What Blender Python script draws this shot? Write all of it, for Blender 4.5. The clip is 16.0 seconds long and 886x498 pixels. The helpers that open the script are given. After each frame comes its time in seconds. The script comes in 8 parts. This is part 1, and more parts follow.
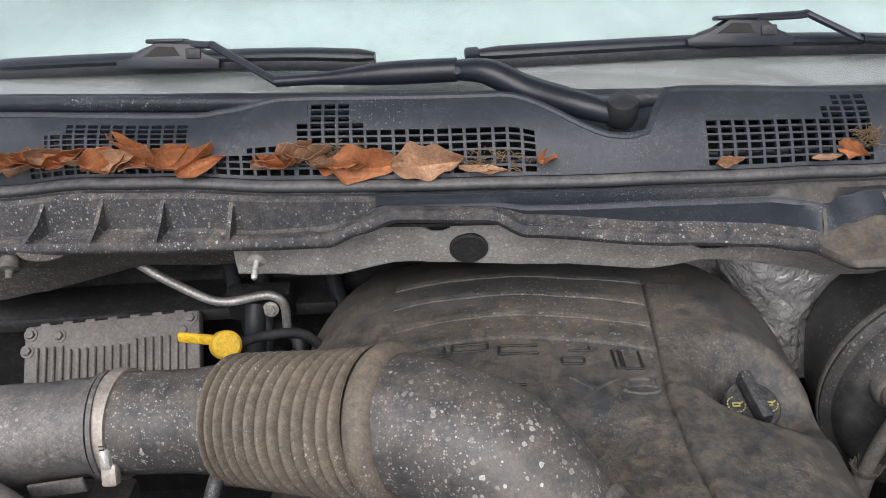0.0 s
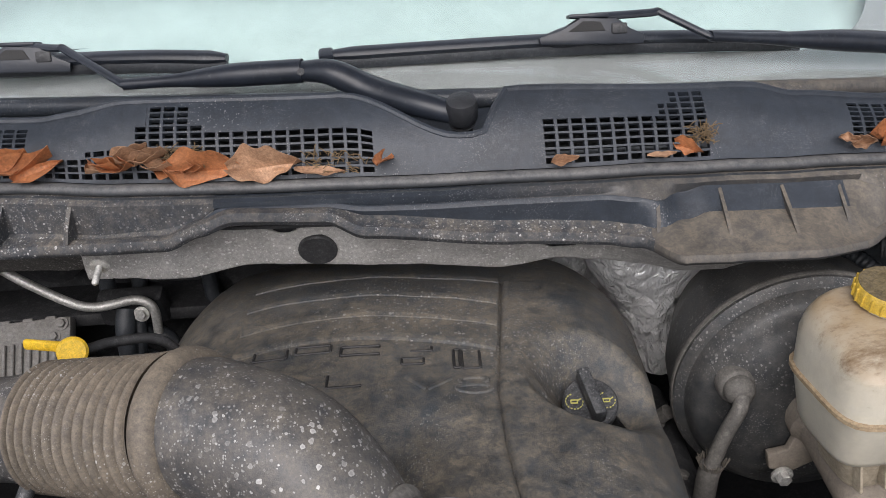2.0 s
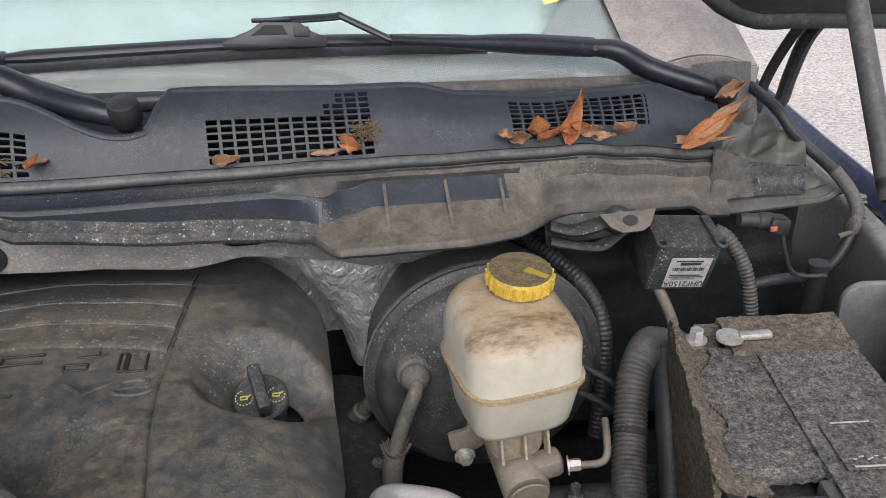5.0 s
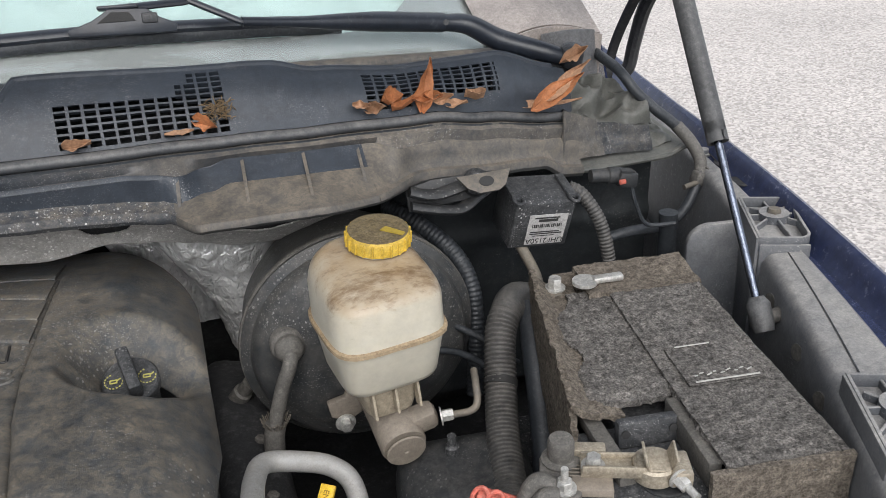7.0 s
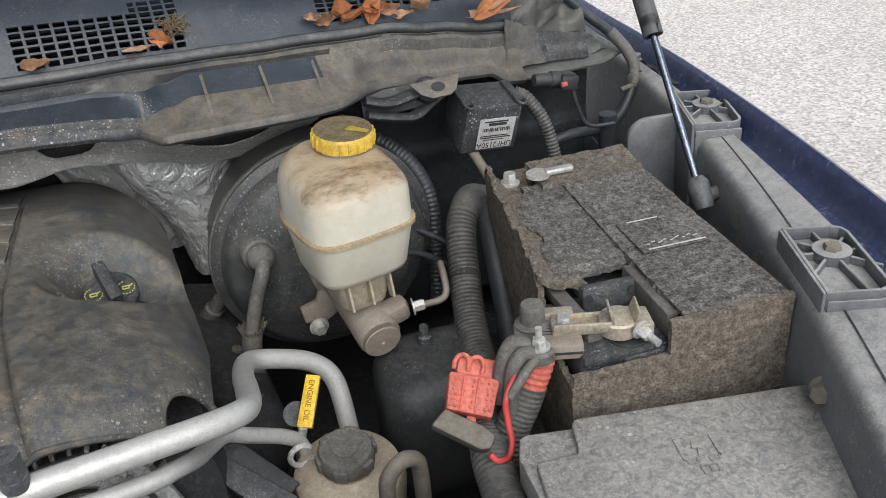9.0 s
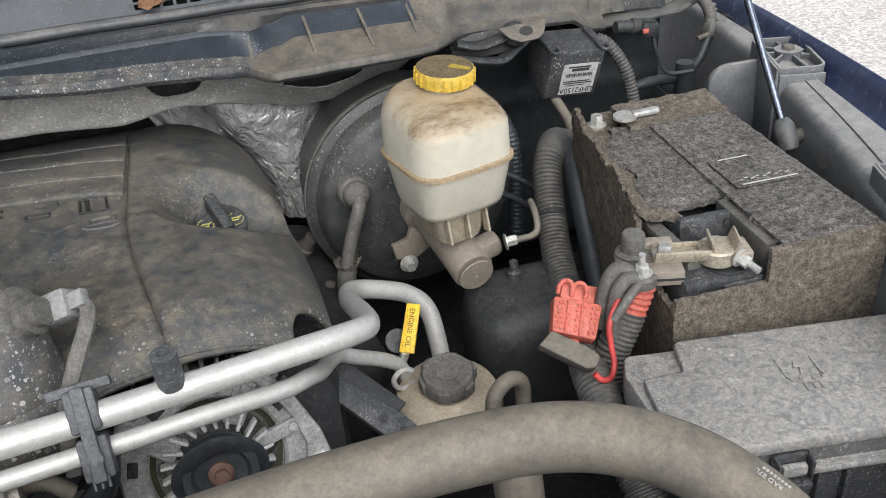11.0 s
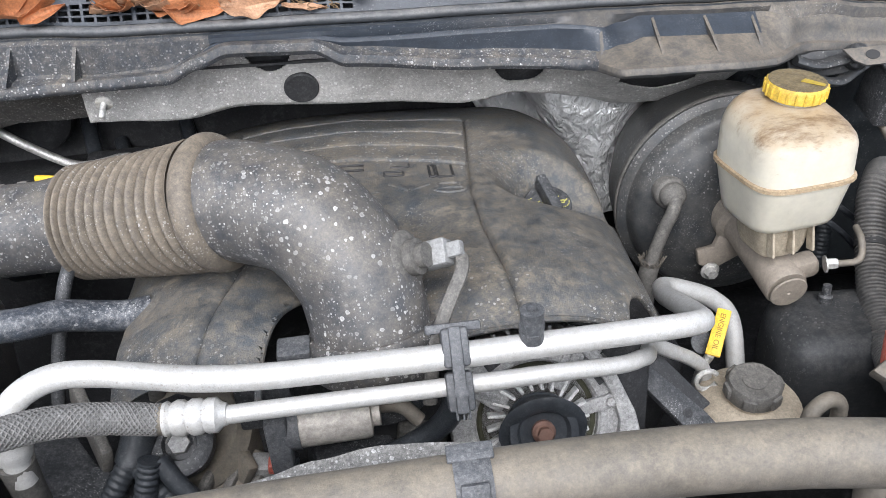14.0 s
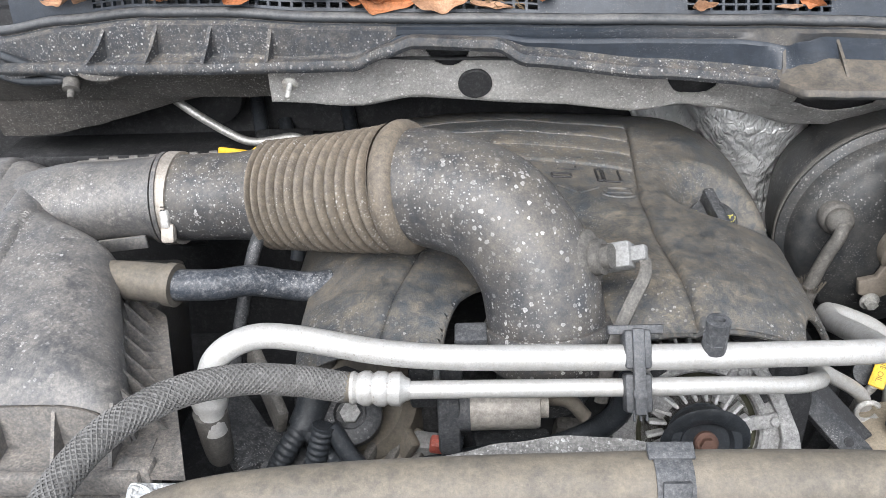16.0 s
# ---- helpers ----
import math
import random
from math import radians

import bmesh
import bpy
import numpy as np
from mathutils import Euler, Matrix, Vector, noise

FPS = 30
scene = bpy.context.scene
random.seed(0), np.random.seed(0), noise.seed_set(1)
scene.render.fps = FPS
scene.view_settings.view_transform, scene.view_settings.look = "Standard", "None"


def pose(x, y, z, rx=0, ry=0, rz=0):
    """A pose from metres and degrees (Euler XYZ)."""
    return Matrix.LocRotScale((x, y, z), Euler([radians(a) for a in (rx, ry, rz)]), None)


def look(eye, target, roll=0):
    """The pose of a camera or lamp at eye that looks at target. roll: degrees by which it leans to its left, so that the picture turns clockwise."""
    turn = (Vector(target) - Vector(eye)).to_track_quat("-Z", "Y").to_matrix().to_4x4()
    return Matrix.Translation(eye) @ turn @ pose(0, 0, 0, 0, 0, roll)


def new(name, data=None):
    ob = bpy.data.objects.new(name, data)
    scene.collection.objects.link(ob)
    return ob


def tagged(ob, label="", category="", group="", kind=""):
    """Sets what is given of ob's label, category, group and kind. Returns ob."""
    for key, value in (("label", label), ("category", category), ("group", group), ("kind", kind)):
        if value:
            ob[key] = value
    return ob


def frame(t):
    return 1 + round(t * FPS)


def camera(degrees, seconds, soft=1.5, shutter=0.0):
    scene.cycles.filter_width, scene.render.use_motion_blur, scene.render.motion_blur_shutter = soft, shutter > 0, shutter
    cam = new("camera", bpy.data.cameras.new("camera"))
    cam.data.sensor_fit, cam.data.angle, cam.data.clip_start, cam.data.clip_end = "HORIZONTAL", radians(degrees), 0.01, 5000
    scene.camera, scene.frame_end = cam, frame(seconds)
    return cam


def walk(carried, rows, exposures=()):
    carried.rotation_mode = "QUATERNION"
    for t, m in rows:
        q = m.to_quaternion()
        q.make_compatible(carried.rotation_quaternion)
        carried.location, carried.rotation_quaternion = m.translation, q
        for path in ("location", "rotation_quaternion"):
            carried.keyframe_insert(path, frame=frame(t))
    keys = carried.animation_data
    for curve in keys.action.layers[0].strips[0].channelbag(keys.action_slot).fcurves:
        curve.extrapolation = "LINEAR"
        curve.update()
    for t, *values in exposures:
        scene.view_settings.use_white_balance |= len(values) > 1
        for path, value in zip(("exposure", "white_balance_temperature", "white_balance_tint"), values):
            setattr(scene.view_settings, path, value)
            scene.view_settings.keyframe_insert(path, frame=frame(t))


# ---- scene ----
cam = camera(55.4, 16.0, soft=0.35)
METRES, EYE, TILT, LEAN, TURN = 0.85, 1.6, -27.0, 4.0, 0.0
EXPOSURES = [(0.0, 0.3, 6500, 15), (5.0, 0.28, 6500, 14), (8.7, 0.38, 6350, 9), (10.8, 0.52, 6380, 9), (12.5, 0.9, 6150, 11), (14.0, 1.06, 6130, 12), (16.0, 1.08, 6270, 11)]
ROWS = [
    (0.0, 0.0, 0.0, 0.0, 0.0, 0.0, -0.0),
    (0.5, 0.0413, -0.0019, -0.0001, -0.25, -0.06, 0.05),
    (1.0, 0.0861, -0.0038, -0.0012, -0.72, -0.06, 0.26),
    (1.5, 0.1274, -0.0032, -0.0001, -1.11, 0.04, 0.59),
    (2.0, 0.1658, 0.0002, 0.0002, -1.43, -0.03, 0.86),
    (2.5, 0.2047, -0.0027, -0.0055, -1.98, -0.13, 1.09),
    (3.0, 0.247, -0.0186, -0.0131, -3.17, -0.18, 1.28),
    (3.5, 0.2963, -0.0188, -0.0137, -4.87, -0.15, 1.87),
    (4.0, 0.3326, -0.031, -0.0201, -6.32, 0.0, 2.15),
    (4.5, 0.3749, -0.0337, -0.0228, -8.76, 0.12, 2.55),
    (5.0, 0.401, -0.0456, -0.023, -10.38, 0.32, 3.14),
    (7.5, 0.441, -0.0982, -0.1009, -18.43, -0.32, 9.43),
    (8.0, 0.4245, -0.1092, -0.1211, -20.12, -1.49, 11.06),
    (8.5, 0.3956, -0.1167, -0.1362, -21.75, -2.73, 11.6),
    (11.0, 0.264, -0.1282, -0.1754, -20.02, -5.03, 11.09),
    (11.5, 0.2323, -0.1266, -0.175, -17.51, -4.88, 9.53),
    (12.0, 0.2072, -0.1269, -0.1767, -15.49, -4.6, 8.18),
    (12.5, 0.1793, -0.128, -0.1751, -13.43, -4.14, 6.87),
    (13.0, 0.1501, -0.1306, -0.1747, -10.73, -3.59, 5.57),
    (13.5, 0.1251, -0.14, -0.1769, -8.1, -3.14, 4.61),
    (14.0, 0.0988, -0.1446, -0.1784, -5.96, -2.87, 2.92),
    (14.5, 0.0707, -0.1473, -0.1784, -4.3, -2.66, 1.31),
    (15.0, 0.0468, -0.1486, -0.1808, -2.98, -2.65, -0.01),
    (15.5, 0.0211, -0.156, -0.1835, -1.22, -2.7, -1.22),
    (16.0, -0.0055, -0.1634, -0.1854, 0.05, -2.65, -2.27),
]
walk(cam, [(t, pose(0, 0, EYE, TILT, LEAN, TURN) @ pose(METRES * x, METRES * y, METRES * z, 90 + pitch, roll, yaw)) for t, x, y, z, yaw, pitch, roll in ROWS], exposures=EXPOSURES)

# ---- light ----
world = bpy.data.worlds.new("overcast_sky")
scene.world = world
world.use_nodes = True
wn = world.node_tree
sky = wn.nodes.new("ShaderNodeTexSky")
sky.sky_type = "NISHITA"
sky.sun_disc = False
sky.sun_elevation, sky.sun_rotation = radians(42), radians(188)
sky.air_density, sky.dust_density, sky.ozone_density = 1.0, 4.0, 1.0
soften = wn.nodes.new("ShaderNodeMixRGB")
soften.inputs[0].default_value = 0.75
soften.inputs[2].default_value = (7.2, 7.6, 8.1, 1)
wn.links.new(sky.outputs[0], soften.inputs[1])
wn.links.new(soften.outputs[0], wn.nodes["Background"].inputs[0])
wn.nodes["Background"].inputs[1].default_value = 0.13
sun = new("sun", bpy.data.lights.new("sun", "SUN"))
sun.data.energy, sun.data.angle, sun.data.color = 2.4, radians(50), (1.0, 0.985, 0.96)
sun.matrix_world = look((-0.55, -4.5, 5.6), (0.15, 0.5, 1.1))

# ---- materials ----
def lin(c):
    return c if len(c) == 4 else (*c, 1)


def material(name, base, rough=0.6, metal=0.0, dust=None, dust_amount=0.4, dust_scale=9.0, stain=0.25, spots=0.0, spot_scale=150.0,
             spot_colour=(0.55, 0.545, 0.53), grain=0.25, grain_scale=900.0, spec=0.4, up=0.35, spot_mask=6.0, relief=0.0006, pepper=0.14, gain=1.0, crisp=0.0, mottle=0.28, speckle=1.0, span=None, scuff=0.0):
    """A worn surface: base colour with broad stains, patchy dust that lies thicker on faces that look up, dried water spots, specks and grain."""
    m = bpy.data.materials.new(name)
    m.use_nodes = True
    nt = m.node_tree
    N, L = nt.nodes, nt.links
    b = N["Principled BSDF"]
    geo = N.new("ShaderNodeNewGeometry")
    pos = geo.outputs["Position"]

    def noise_tex(scale, detail=4.0, rough_=0.6, src=None, out=0):
        n = N.new("ShaderNodeTexNoise")
        n.inputs["Scale"].default_value, n.inputs["Detail"].default_value, n.inputs["Roughness"].default_value = scale, detail, rough_
        L.new(src or pos, n.inputs["Vector"])
        return n.outputs[out]

    def ramp(src, lo, hi, a=0.0, c=1.0):
        r = N.new("ShaderNodeMapRange")
        for i, v in enumerate((lo, hi, a, c)):
            r.inputs[i + 1].default_value = v
        L.new(src, r.inputs[0])
        return r.outputs[0]

    def maths(op, a, c):
        n = N.new("ShaderNodeMath")
        n.operation = op
        for i, v in enumerate((a, c)):
            if isinstance(v, (int, float)):
                n.inputs[i].default_value = v
            else:
                L.new(v, n.inputs[i])
        n.use_clamp = True
        return n.outputs[0]

    def mix(f, a, c):
        n = N.new("ShaderNodeMixRGB")
        for i, v in ((0, f), (1, a), (2, c)):
            if isinstance(v, (int, float)):
                n.inputs[i].default_value = v
            elif isinstance(v, tuple):
                n.inputs[i].default_value = lin(v)
            else:
                L.new(v, n.inputs[i])
        return n.outputs[0]

    broad = noise_tex(dust_scale, 7.0, 0.65)
    mid = noise_tex(dust_scale * 8, 8.0, 0.7)
    fine = noise_tex(grain_scale, 3.0)
    dark = tuple(c * (1 - stain) for c in base[:3])
    light = tuple(min(1, c * (1 + stain)) for c in base[:3])
    colour = mix(ramp(maths("ADD", maths("MULTIPLY", broad, 0.6), maths("MULTIPLY", mid, 0.4)), 0.38, 0.62), dark, light)
    rough_out = ramp(mid, 0.3, 0.7, max(0.05, rough - 0.08), min(1, rough + 0.08))
    height = fine
    if dust:
        dust = (dust[0] * 1.04, dust[1] * 1.04, dust[2] * 1.07)
        sep = N.new("ShaderNodeSeparateXYZ")
        L.new(geo.outputs["Normal"], sep.inputs[0])
        face = maths("MULTIPLY_ADD", sep.outputs[2], up)
        face.node.inputs[2].default_value = 1.0 - up
        patch = ramp(maths("ADD", maths("MULTIPLY", noise_tex(dust_scale * 2.3, 10.0, 0.75), 0.45), maths("MULTIPLY", noise_tex(dust_scale * 14, 9.0, 0.75), 0.55)), 0.56 - dust_amount * 0.40 + 0.10 * crisp, 0.80 - dust_amount * 0.26 - 0.10 * crisp)
        speck = ramp(noise_tex(grain_scale * 0.45, 4.0, 0.7), 0.38, 0.62, 1.0 - 0.75 * speckle, 1.0)
        f = maths("MULTIPLY", maths("MULTIPLY", maths("MULTIPLY", patch, face), speck), min(1.0, 0.5 + dust_amount))
        if gain != 1.0:
            f = maths("MULTIPLY", f, gain)
        if span:
            along = N.new("ShaderNodeSeparateXYZ")
            L.new(pos, along.inputs[0])
            f = maths("MULTIPLY", f, ramp(maths("ADD", along.outputs[0], maths("MULTIPLY", broad, 0.12)), span[0] + 0.06, span[1] + 0.06))
        if scuff:
            rub = noise_tex(52.0, 9.0, 0.70)
            rub.node.inputs["Distortion"].default_value = 2.2
            f = maths("MULTIPLY", f, ramp(rub, 0.50, 0.57, 1.0, 1.0 - scuff))
        if pepper:
            grit = ramp(noise_tex(grain_scale * 0.6, 2.0, 0.5), 0.60, 0.68, 0.0, pepper)
            f = maths("MAXIMUM", f, maths("MULTIPLY", grit, face))
        colour = mix(f, colour, dust)
        rr = ramp(f, 0.0, 1.0, rough, max(rough, 0.74))
        rough_out = rr
    if spots:
        shift = N.new("ShaderNodeVectorMath")
        shift.operation = "MULTIPLY_ADD"
        L.new(noise_tex(spot_scale * 1.6, 3.0, 0.6, out=1), shift.inputs[0])
        shift.inputs[1].default_value = (0.55 / spot_scale,) * 3
        L.new(pos, shift.inputs[2])
        total = None
        for scale, power, strength in ((spot_scale, 2.2, 0.9), (spot_scale * 2.3, 1.8, 0.75)):
            vor = N.new("ShaderNodeTexVoronoi")
            vor.inputs["Scale"].default_value = scale
            L.new(shift.outputs[0], vor.inputs["Vector"])
            size = N.new("ShaderNodeSeparateColor")
            L.new(vor.outputs["Color"], size.inputs[0])
            radius = maths("MULTIPLY", maths("POWER", size.outputs[0], power), 0.48)
            gap = maths("SUBTRACT", radius, vor.outputs["Distance"])
            inside = maths("MULTIPLY", ramp(gap, 0.0, 0.06), ramp(gap, 0.05, 0.3, 1.0, 0.62))
            where = ramp(noise_tex(spot_mask * (1 if scale == spot_scale else 2.2), 3.0), 0.56 - 0.22 * spots, 0.66 - 0.14 * spots)
            f = maths("MULTIPLY", maths("MULTIPLY", inside, where), maths("MULTIPLY", ramp(size.outputs[1], 0.0, 1.0, 0.25, 1.0), strength))
            total = f if total is None else maths("MAXIMUM", total, f)
        colour = mix(total, colour, spot_colour)
        height = maths("ADD", maths("MULTIPLY", fine, 0.7), maths("MULTIPLY", total, 0.3))
    if grain:
        colour = mix(maths("MULTIPLY", ramp(fine, 0.3, 0.6, 1.0, 0.0), grain), colour, tuple(c * 0.35 for c in base[:3]))
    if mottle and dust:
        shade = ramp(noise_tex(grain_scale * 0.30, 5.0, 0.75), 0.34, 0.66, 1.0 - 0.75 * mottle, 1.0 + 0.75 * mottle)
        grime = N.new("ShaderNodeMixRGB")
        grime.blend_type = "MULTIPLY"
        grime.inputs[0].default_value = 1.0
        L.new(colour, grime.inputs[1])
        L.new(shade, grime.inputs[2])
        colour = mix(maths("MULTIPLY", ramp(noise_tex(grain_scale * 0.42, 4.0, 0.7), 0.58, 0.70, 0.0, 1.0), mottle * 0.55), grime.outputs[0], tuple(min(1, c * 1.25 + 0.02) for c in dust[:3]))
    L.new(colour, b.inputs["Base Color"])
    b.inputs["Metallic"].default_value = metal
    b.inputs["Specular IOR Level"].default_value = spec
    L.new(rough_out, b.inputs["Roughness"])
    bump = N.new("ShaderNodeBump")
    bump.inputs["Strength"].default_value, bump.inputs["Distance"].default_value = 0.5, relief
    L.new(height, bump.inputs["Height"])
    wavy_bump = N.new("ShaderNodeBump")
    wavy_bump.inputs["Strength"].default_value, wavy_bump.inputs["Distance"].default_value = 0.4, relief * 3
    L.new(mid, wavy_bump.inputs["Height"])
    L.new(wavy_bump.outputs[0], bump.inputs["Normal"])
    L.new(bump.outputs[0], b.inputs["Normal"])
    return m


TAN = (0.27, 0.235, 0.19)
GREY_DUST = (0.30, 0.295, 0.285)
PIVOT = material("black_pivot_plastic", (0.026, 0.028, 0.032), 0.42, dust=GREY_DUST, dust_amount=0.08, dust_scale=30, pepper=0.04, mottle=0.1)
COWL = material("black_cowl_plastic", (0.030, 0.037, 0.048), 0.42, dust=(0.30, 0.295, 0.285), dust_amount=0.04, spots=0.18, spot_scale=480, spot_colour=(0.36, 0.36, 0.35), grain_scale=1400, pepper=0.06, spec=0.45, mottle=0.12)
COWL_BAND = material("black_cowl_band", (0.024, 0.030, 0.039), 0.36, dust=(0.26, 0.225, 0.175), dust_amount=0.62, dust_scale=7, spots=0.25, spot_scale=420, pepper=0.08, span=(0.16, 0.52), mottle=0.12, speckle=0.4)
# darker than the cover: the shade of the badge recesses put into colour
COVER_BADGE = material("darkened_badge_plastic", (0.022, 0.022, 0.023), 0.45, dust=(0.2, 0.17, 0.135), dust_amount=0.12, dust_scale=12)
COWL_FACE = material("dusty_cowl_face", (0.036, 0.041, 0.049), 0.46, dust=(0.26, 0.225, 0.175), dust_amount=0.46, dust_scale=6, spots=0.7, spot_scale=280, spot_colour=(0.62, 0.61, 0.59), crisp=0.4, speckle=0.7, mottle=0.25, up=0.5, scuff=0.5, relief=0.0012)
COWL_DIRT = material("tan_mud_cowl", (0.040, 0.043, 0.047), 0.55, dust=(0.245, 0.205, 0.152), dust_amount=0.60, dust_scale=4, up=0.5, stain=0.3, crisp=0.1, speckle=0.3, mottle=0.10, pepper=0.06, grain=0.1, scuff=0.3)
# pale dust on upward faces also paints in the seal's highlight line
SEAL = material("dust_and_highlight_seal_rubber", (0.050, 0.054, 0.059), 0.34, dust=(0.27, 0.258, 0.235), dust_amount=0.42, dust_scale=8, up=0.7, pepper=0.05, mottle=0.1, speckle=0.4)
RUBBER = material("black_rubber", (0.030, 0.034, 0.039), 0.40, dust=GREY_DUST, dust_amount=0.12, dust_scale=14, pepper=0.05, mottle=0.1)
FOIL_DUSTY = material("dusty_foil_shield", (0.46, 0.45, 0.43), 0.34, metal=0.25, dust=(0.36, 0.335, 0.295), dust_amount=0.45, dust_scale=7, spots=1.6, spot_scale=240, spot_colour=(0.95, 0.94, 0.92), spot_mask=5, relief=0.0035, crisp=0.4, speckle=0.7, mottle=0.3)
BODY_DARK = material("dirty_dark_body_metal", (0.05, 0.048, 0.046), 0.6, dust=TAN, dust_amount=0.35, dust_scale=9, spots=0.9, spot_scale=330, spot_colour=(0.5, 0.49, 0.47))
BLACK = material("matt_black", (0.024, 0.0245, 0.026), 0.6, dust=GREY_DUST, dust_amount=0.16, spots=0.0, pepper=0.04, mottle=0.15)
DARK_PLASTIC = material("dark_plastic", (0.032, 0.034, 0.037), 0.5, dust=GREY_DUST, dust_amount=0.25, dust_scale=14, spots=0.3, spot_scale=320)
COVER = material("dusty_engine_cover", (0.047, 0.053, 0.059), 0.38, dust=(0.240, 0.200, 0.142), dust_amount=0.45, dust_scale=4.2, spots=0.22, spot_scale=260, spot_colour=(0.40, 0.39, 0.37), up=0.16, stain=0.3, relief=0.0018, crisp=0.25, mottle=0.15, speckle=0.45, pepper=0.08, grain=0.1, scuff=0.55)
TUBE = material("speckled_intake_rubber", (0.044, 0.046, 0.050), 0.34, dust=(0.225, 0.195, 0.152), dust_amount=0.46, dust_scale=4.0, spots=1.0, spot_scale=190, spot_colour=(0.60, 0.59, 0.57), spot_mask=9, spec=0.5, crisp=0.3, pepper=0.14, speckle=0.5, mottle=0.2, up=0.45)
BELLOWS = material("dusty_bellows_rubber", (0.040, 0.038, 0.036), 0.5, dust=(0.24, 0.198, 0.145), dust_amount=0.74, dust_scale=8, spots=0.35, spot_scale=320, up=0.30, crisp=0.2, speckle=0.3, mottle=0.14)
AIRBOX_DUSTY = material("tan_dusted_airbox_flange", (0.10, 0.10, 0.10), 0.6, dust=(0.34, 0.30, 0.25), dust_amount=0.6, dust_scale=9, crisp=0.5)
AIRBOX = material("grey_airbox_plastic", (0.050, 0.053, 0.059), 0.33, dust=(0.29, 0.265, 0.228), dust_amount=0.60, dust_scale=4.5, spots=0.5, spot_scale=240, spot_colour=(0.50, 0.49, 0.47), spec=0.55, crisp=0.3, scuff=0.4, speckle=0.6, mottle=0.2)
BREATHER = material("smeared_breather_rubber", (0.034, 0.040, 0.050), 0.36, dust=(0.36, 0.355, 0.345), dust_amount=0.40, dust_scale=16, crisp=0.8, spots=0.4, spot_scale=260, mottle=0.2)
ALU = material("dusty_aluminium_pipe", (0.50, 0.495, 0.48), 0.40, metal=0.3, dust=(0.38, 0.345, 0.285), dust_amount=0.30, dust_scale=14, stain=0.10, crisp=0.3, pepper=0.03, spots=0.12, spot_scale=420, spot_colour=(0.26, 0.23, 0.20), mottle=0.07, speckle=0.3, up=0.2)
CAST = material("cast_aluminium", (0.40, 0.395, 0.385), 0.55, metal=0.1, dust=(0.20, 0.195, 0.185), dust_amount=0.42, dust_scale=40, spots=0.7, spot_scale=300, spot_colour=(0.62, 0.61, 0.60), stain=0.35, relief=0.002, crisp=0.7, up=0.0)
FIN = material("bright_fan_blade", (0.66, 0.655, 0.64), 0.5, dust=GREY_DUST, dust_amount=0.2, dust_scale=40)
CLIP = material("dusty_grey_clip_plastic", (0.055, 0.058, 0.063), 0.45, dust=GREY_DUST, dust_amount=0.32, dust_scale=24)
CAP_YELLOW = material("yellow_plastic", (0.56, 0.375, 0.045), 0.42, dust=(0.42, 0.33, 0.14), dust_amount=0.3, dust_scale=30)
SEAM = material("brown_stained_seam", (0.36, 0.28, 0.18), 0.5, dust=(0.17, 0.11, 0.06), dust_amount=0.5, dust_scale=14, up=0.2)
STRUT = material("satin_black_strut", (0.062, 0.063, 0.064), 0.45, dust=GREY_DUST, dust_amount=0.2, dust_scale=12, pepper=0.03, mottle=0.1, speckle=0.3)
MARK = material("worn_mustard_paint", (0.40, 0.29, 0.04), 0.6)
STEEL = material("zinc_steel", (0.58, 0.57, 0.54), 0.4, metal=0.6, dust=GREY_DUST, dust_amount=0.25, dust_scale=30)
CLAMP = material("bright_hose_clamp", (0.42, 0.385, 0.34), 0.42, metal=0.4, dust=(0.34, 0.29, 0.235), dust_amount=0.4, dust_scale=25)
MASTER = material("tan_cast_cylinder", (0.235, 0.205, 0.170), 0.6, metal=0.15, dust=(0.27, 0.228, 0.178), dust_amount=0.5, dust_scale=16, mottle=0.15, speckle=0.4)
BOOSTER = material("black_booster_enamel", (0.030, 0.033, 0.036), 0.33, dust=(0.17, 0.155, 0.13), dust_amount=0.34, dust_scale=4, spots=0.55, spot_scale=250, spot_colour=(0.40, 0.39, 0.37), spot_mask=9, mottle=0.1, speckle=0.3, pepper=0.05)
CANISTER = material("black_moulded_canister", (0.026, 0.028, 0.030), 0.5, dust=(0.15, 0.14, 0.125), dust_amount=0.25, dust_scale=8, spots=0.2, spot_scale=260, spot_colour=(0.25, 0.245, 0.235), mottle=0.1, speckle=0.4)
TANK_FOOT = material("browned_reservoir_foot", (0.33, 0.285, 0.215), 0.5, dust=(0.25, 0.20, 0.14), dust_amount=0.4, dust_scale=20)
FELT = material("grey_felt_jacket", (0.135, 0.128, 0.120), 0.95, dust=(0.34, 0.312, 0.276), dust_amount=0.42, dust_scale=18, grain=0.85, grain_scale=460, spec=0.08, relief=0.008, crisp=0.5, mottle=0.7)
FELT_EDGE = material("brown_felt_edge", (0.165, 0.143, 0.118), 0.95, dust=(0.26, 0.222, 0.18), dust_amount=0.4, dust_scale=14, grain=0.8, grain_scale=420, spec=0.1, relief=0.006, crisp=0.4, mottle=0.55)
FUSE = material("grey_fuse_lid", (0.165, 0.167, 0.170), 0.55, dust=(0.38, 0.350, 0.305), dust_amount=0.70, dust_scale=7, spots=0.45, spot_scale=190, up=0.42, mottle=0.35, speckle=0.5, scuff=0.75, crisp=0.4)
FUSE_SIDE = material("charcoal_fuse_box_side", (0.070, 0.071, 0.073), 0.5, dust=(0.30, 0.28, 0.25), dust_amount=0.30, dust_scale=14, spots=0.25, spot_scale=210, up=0.3)
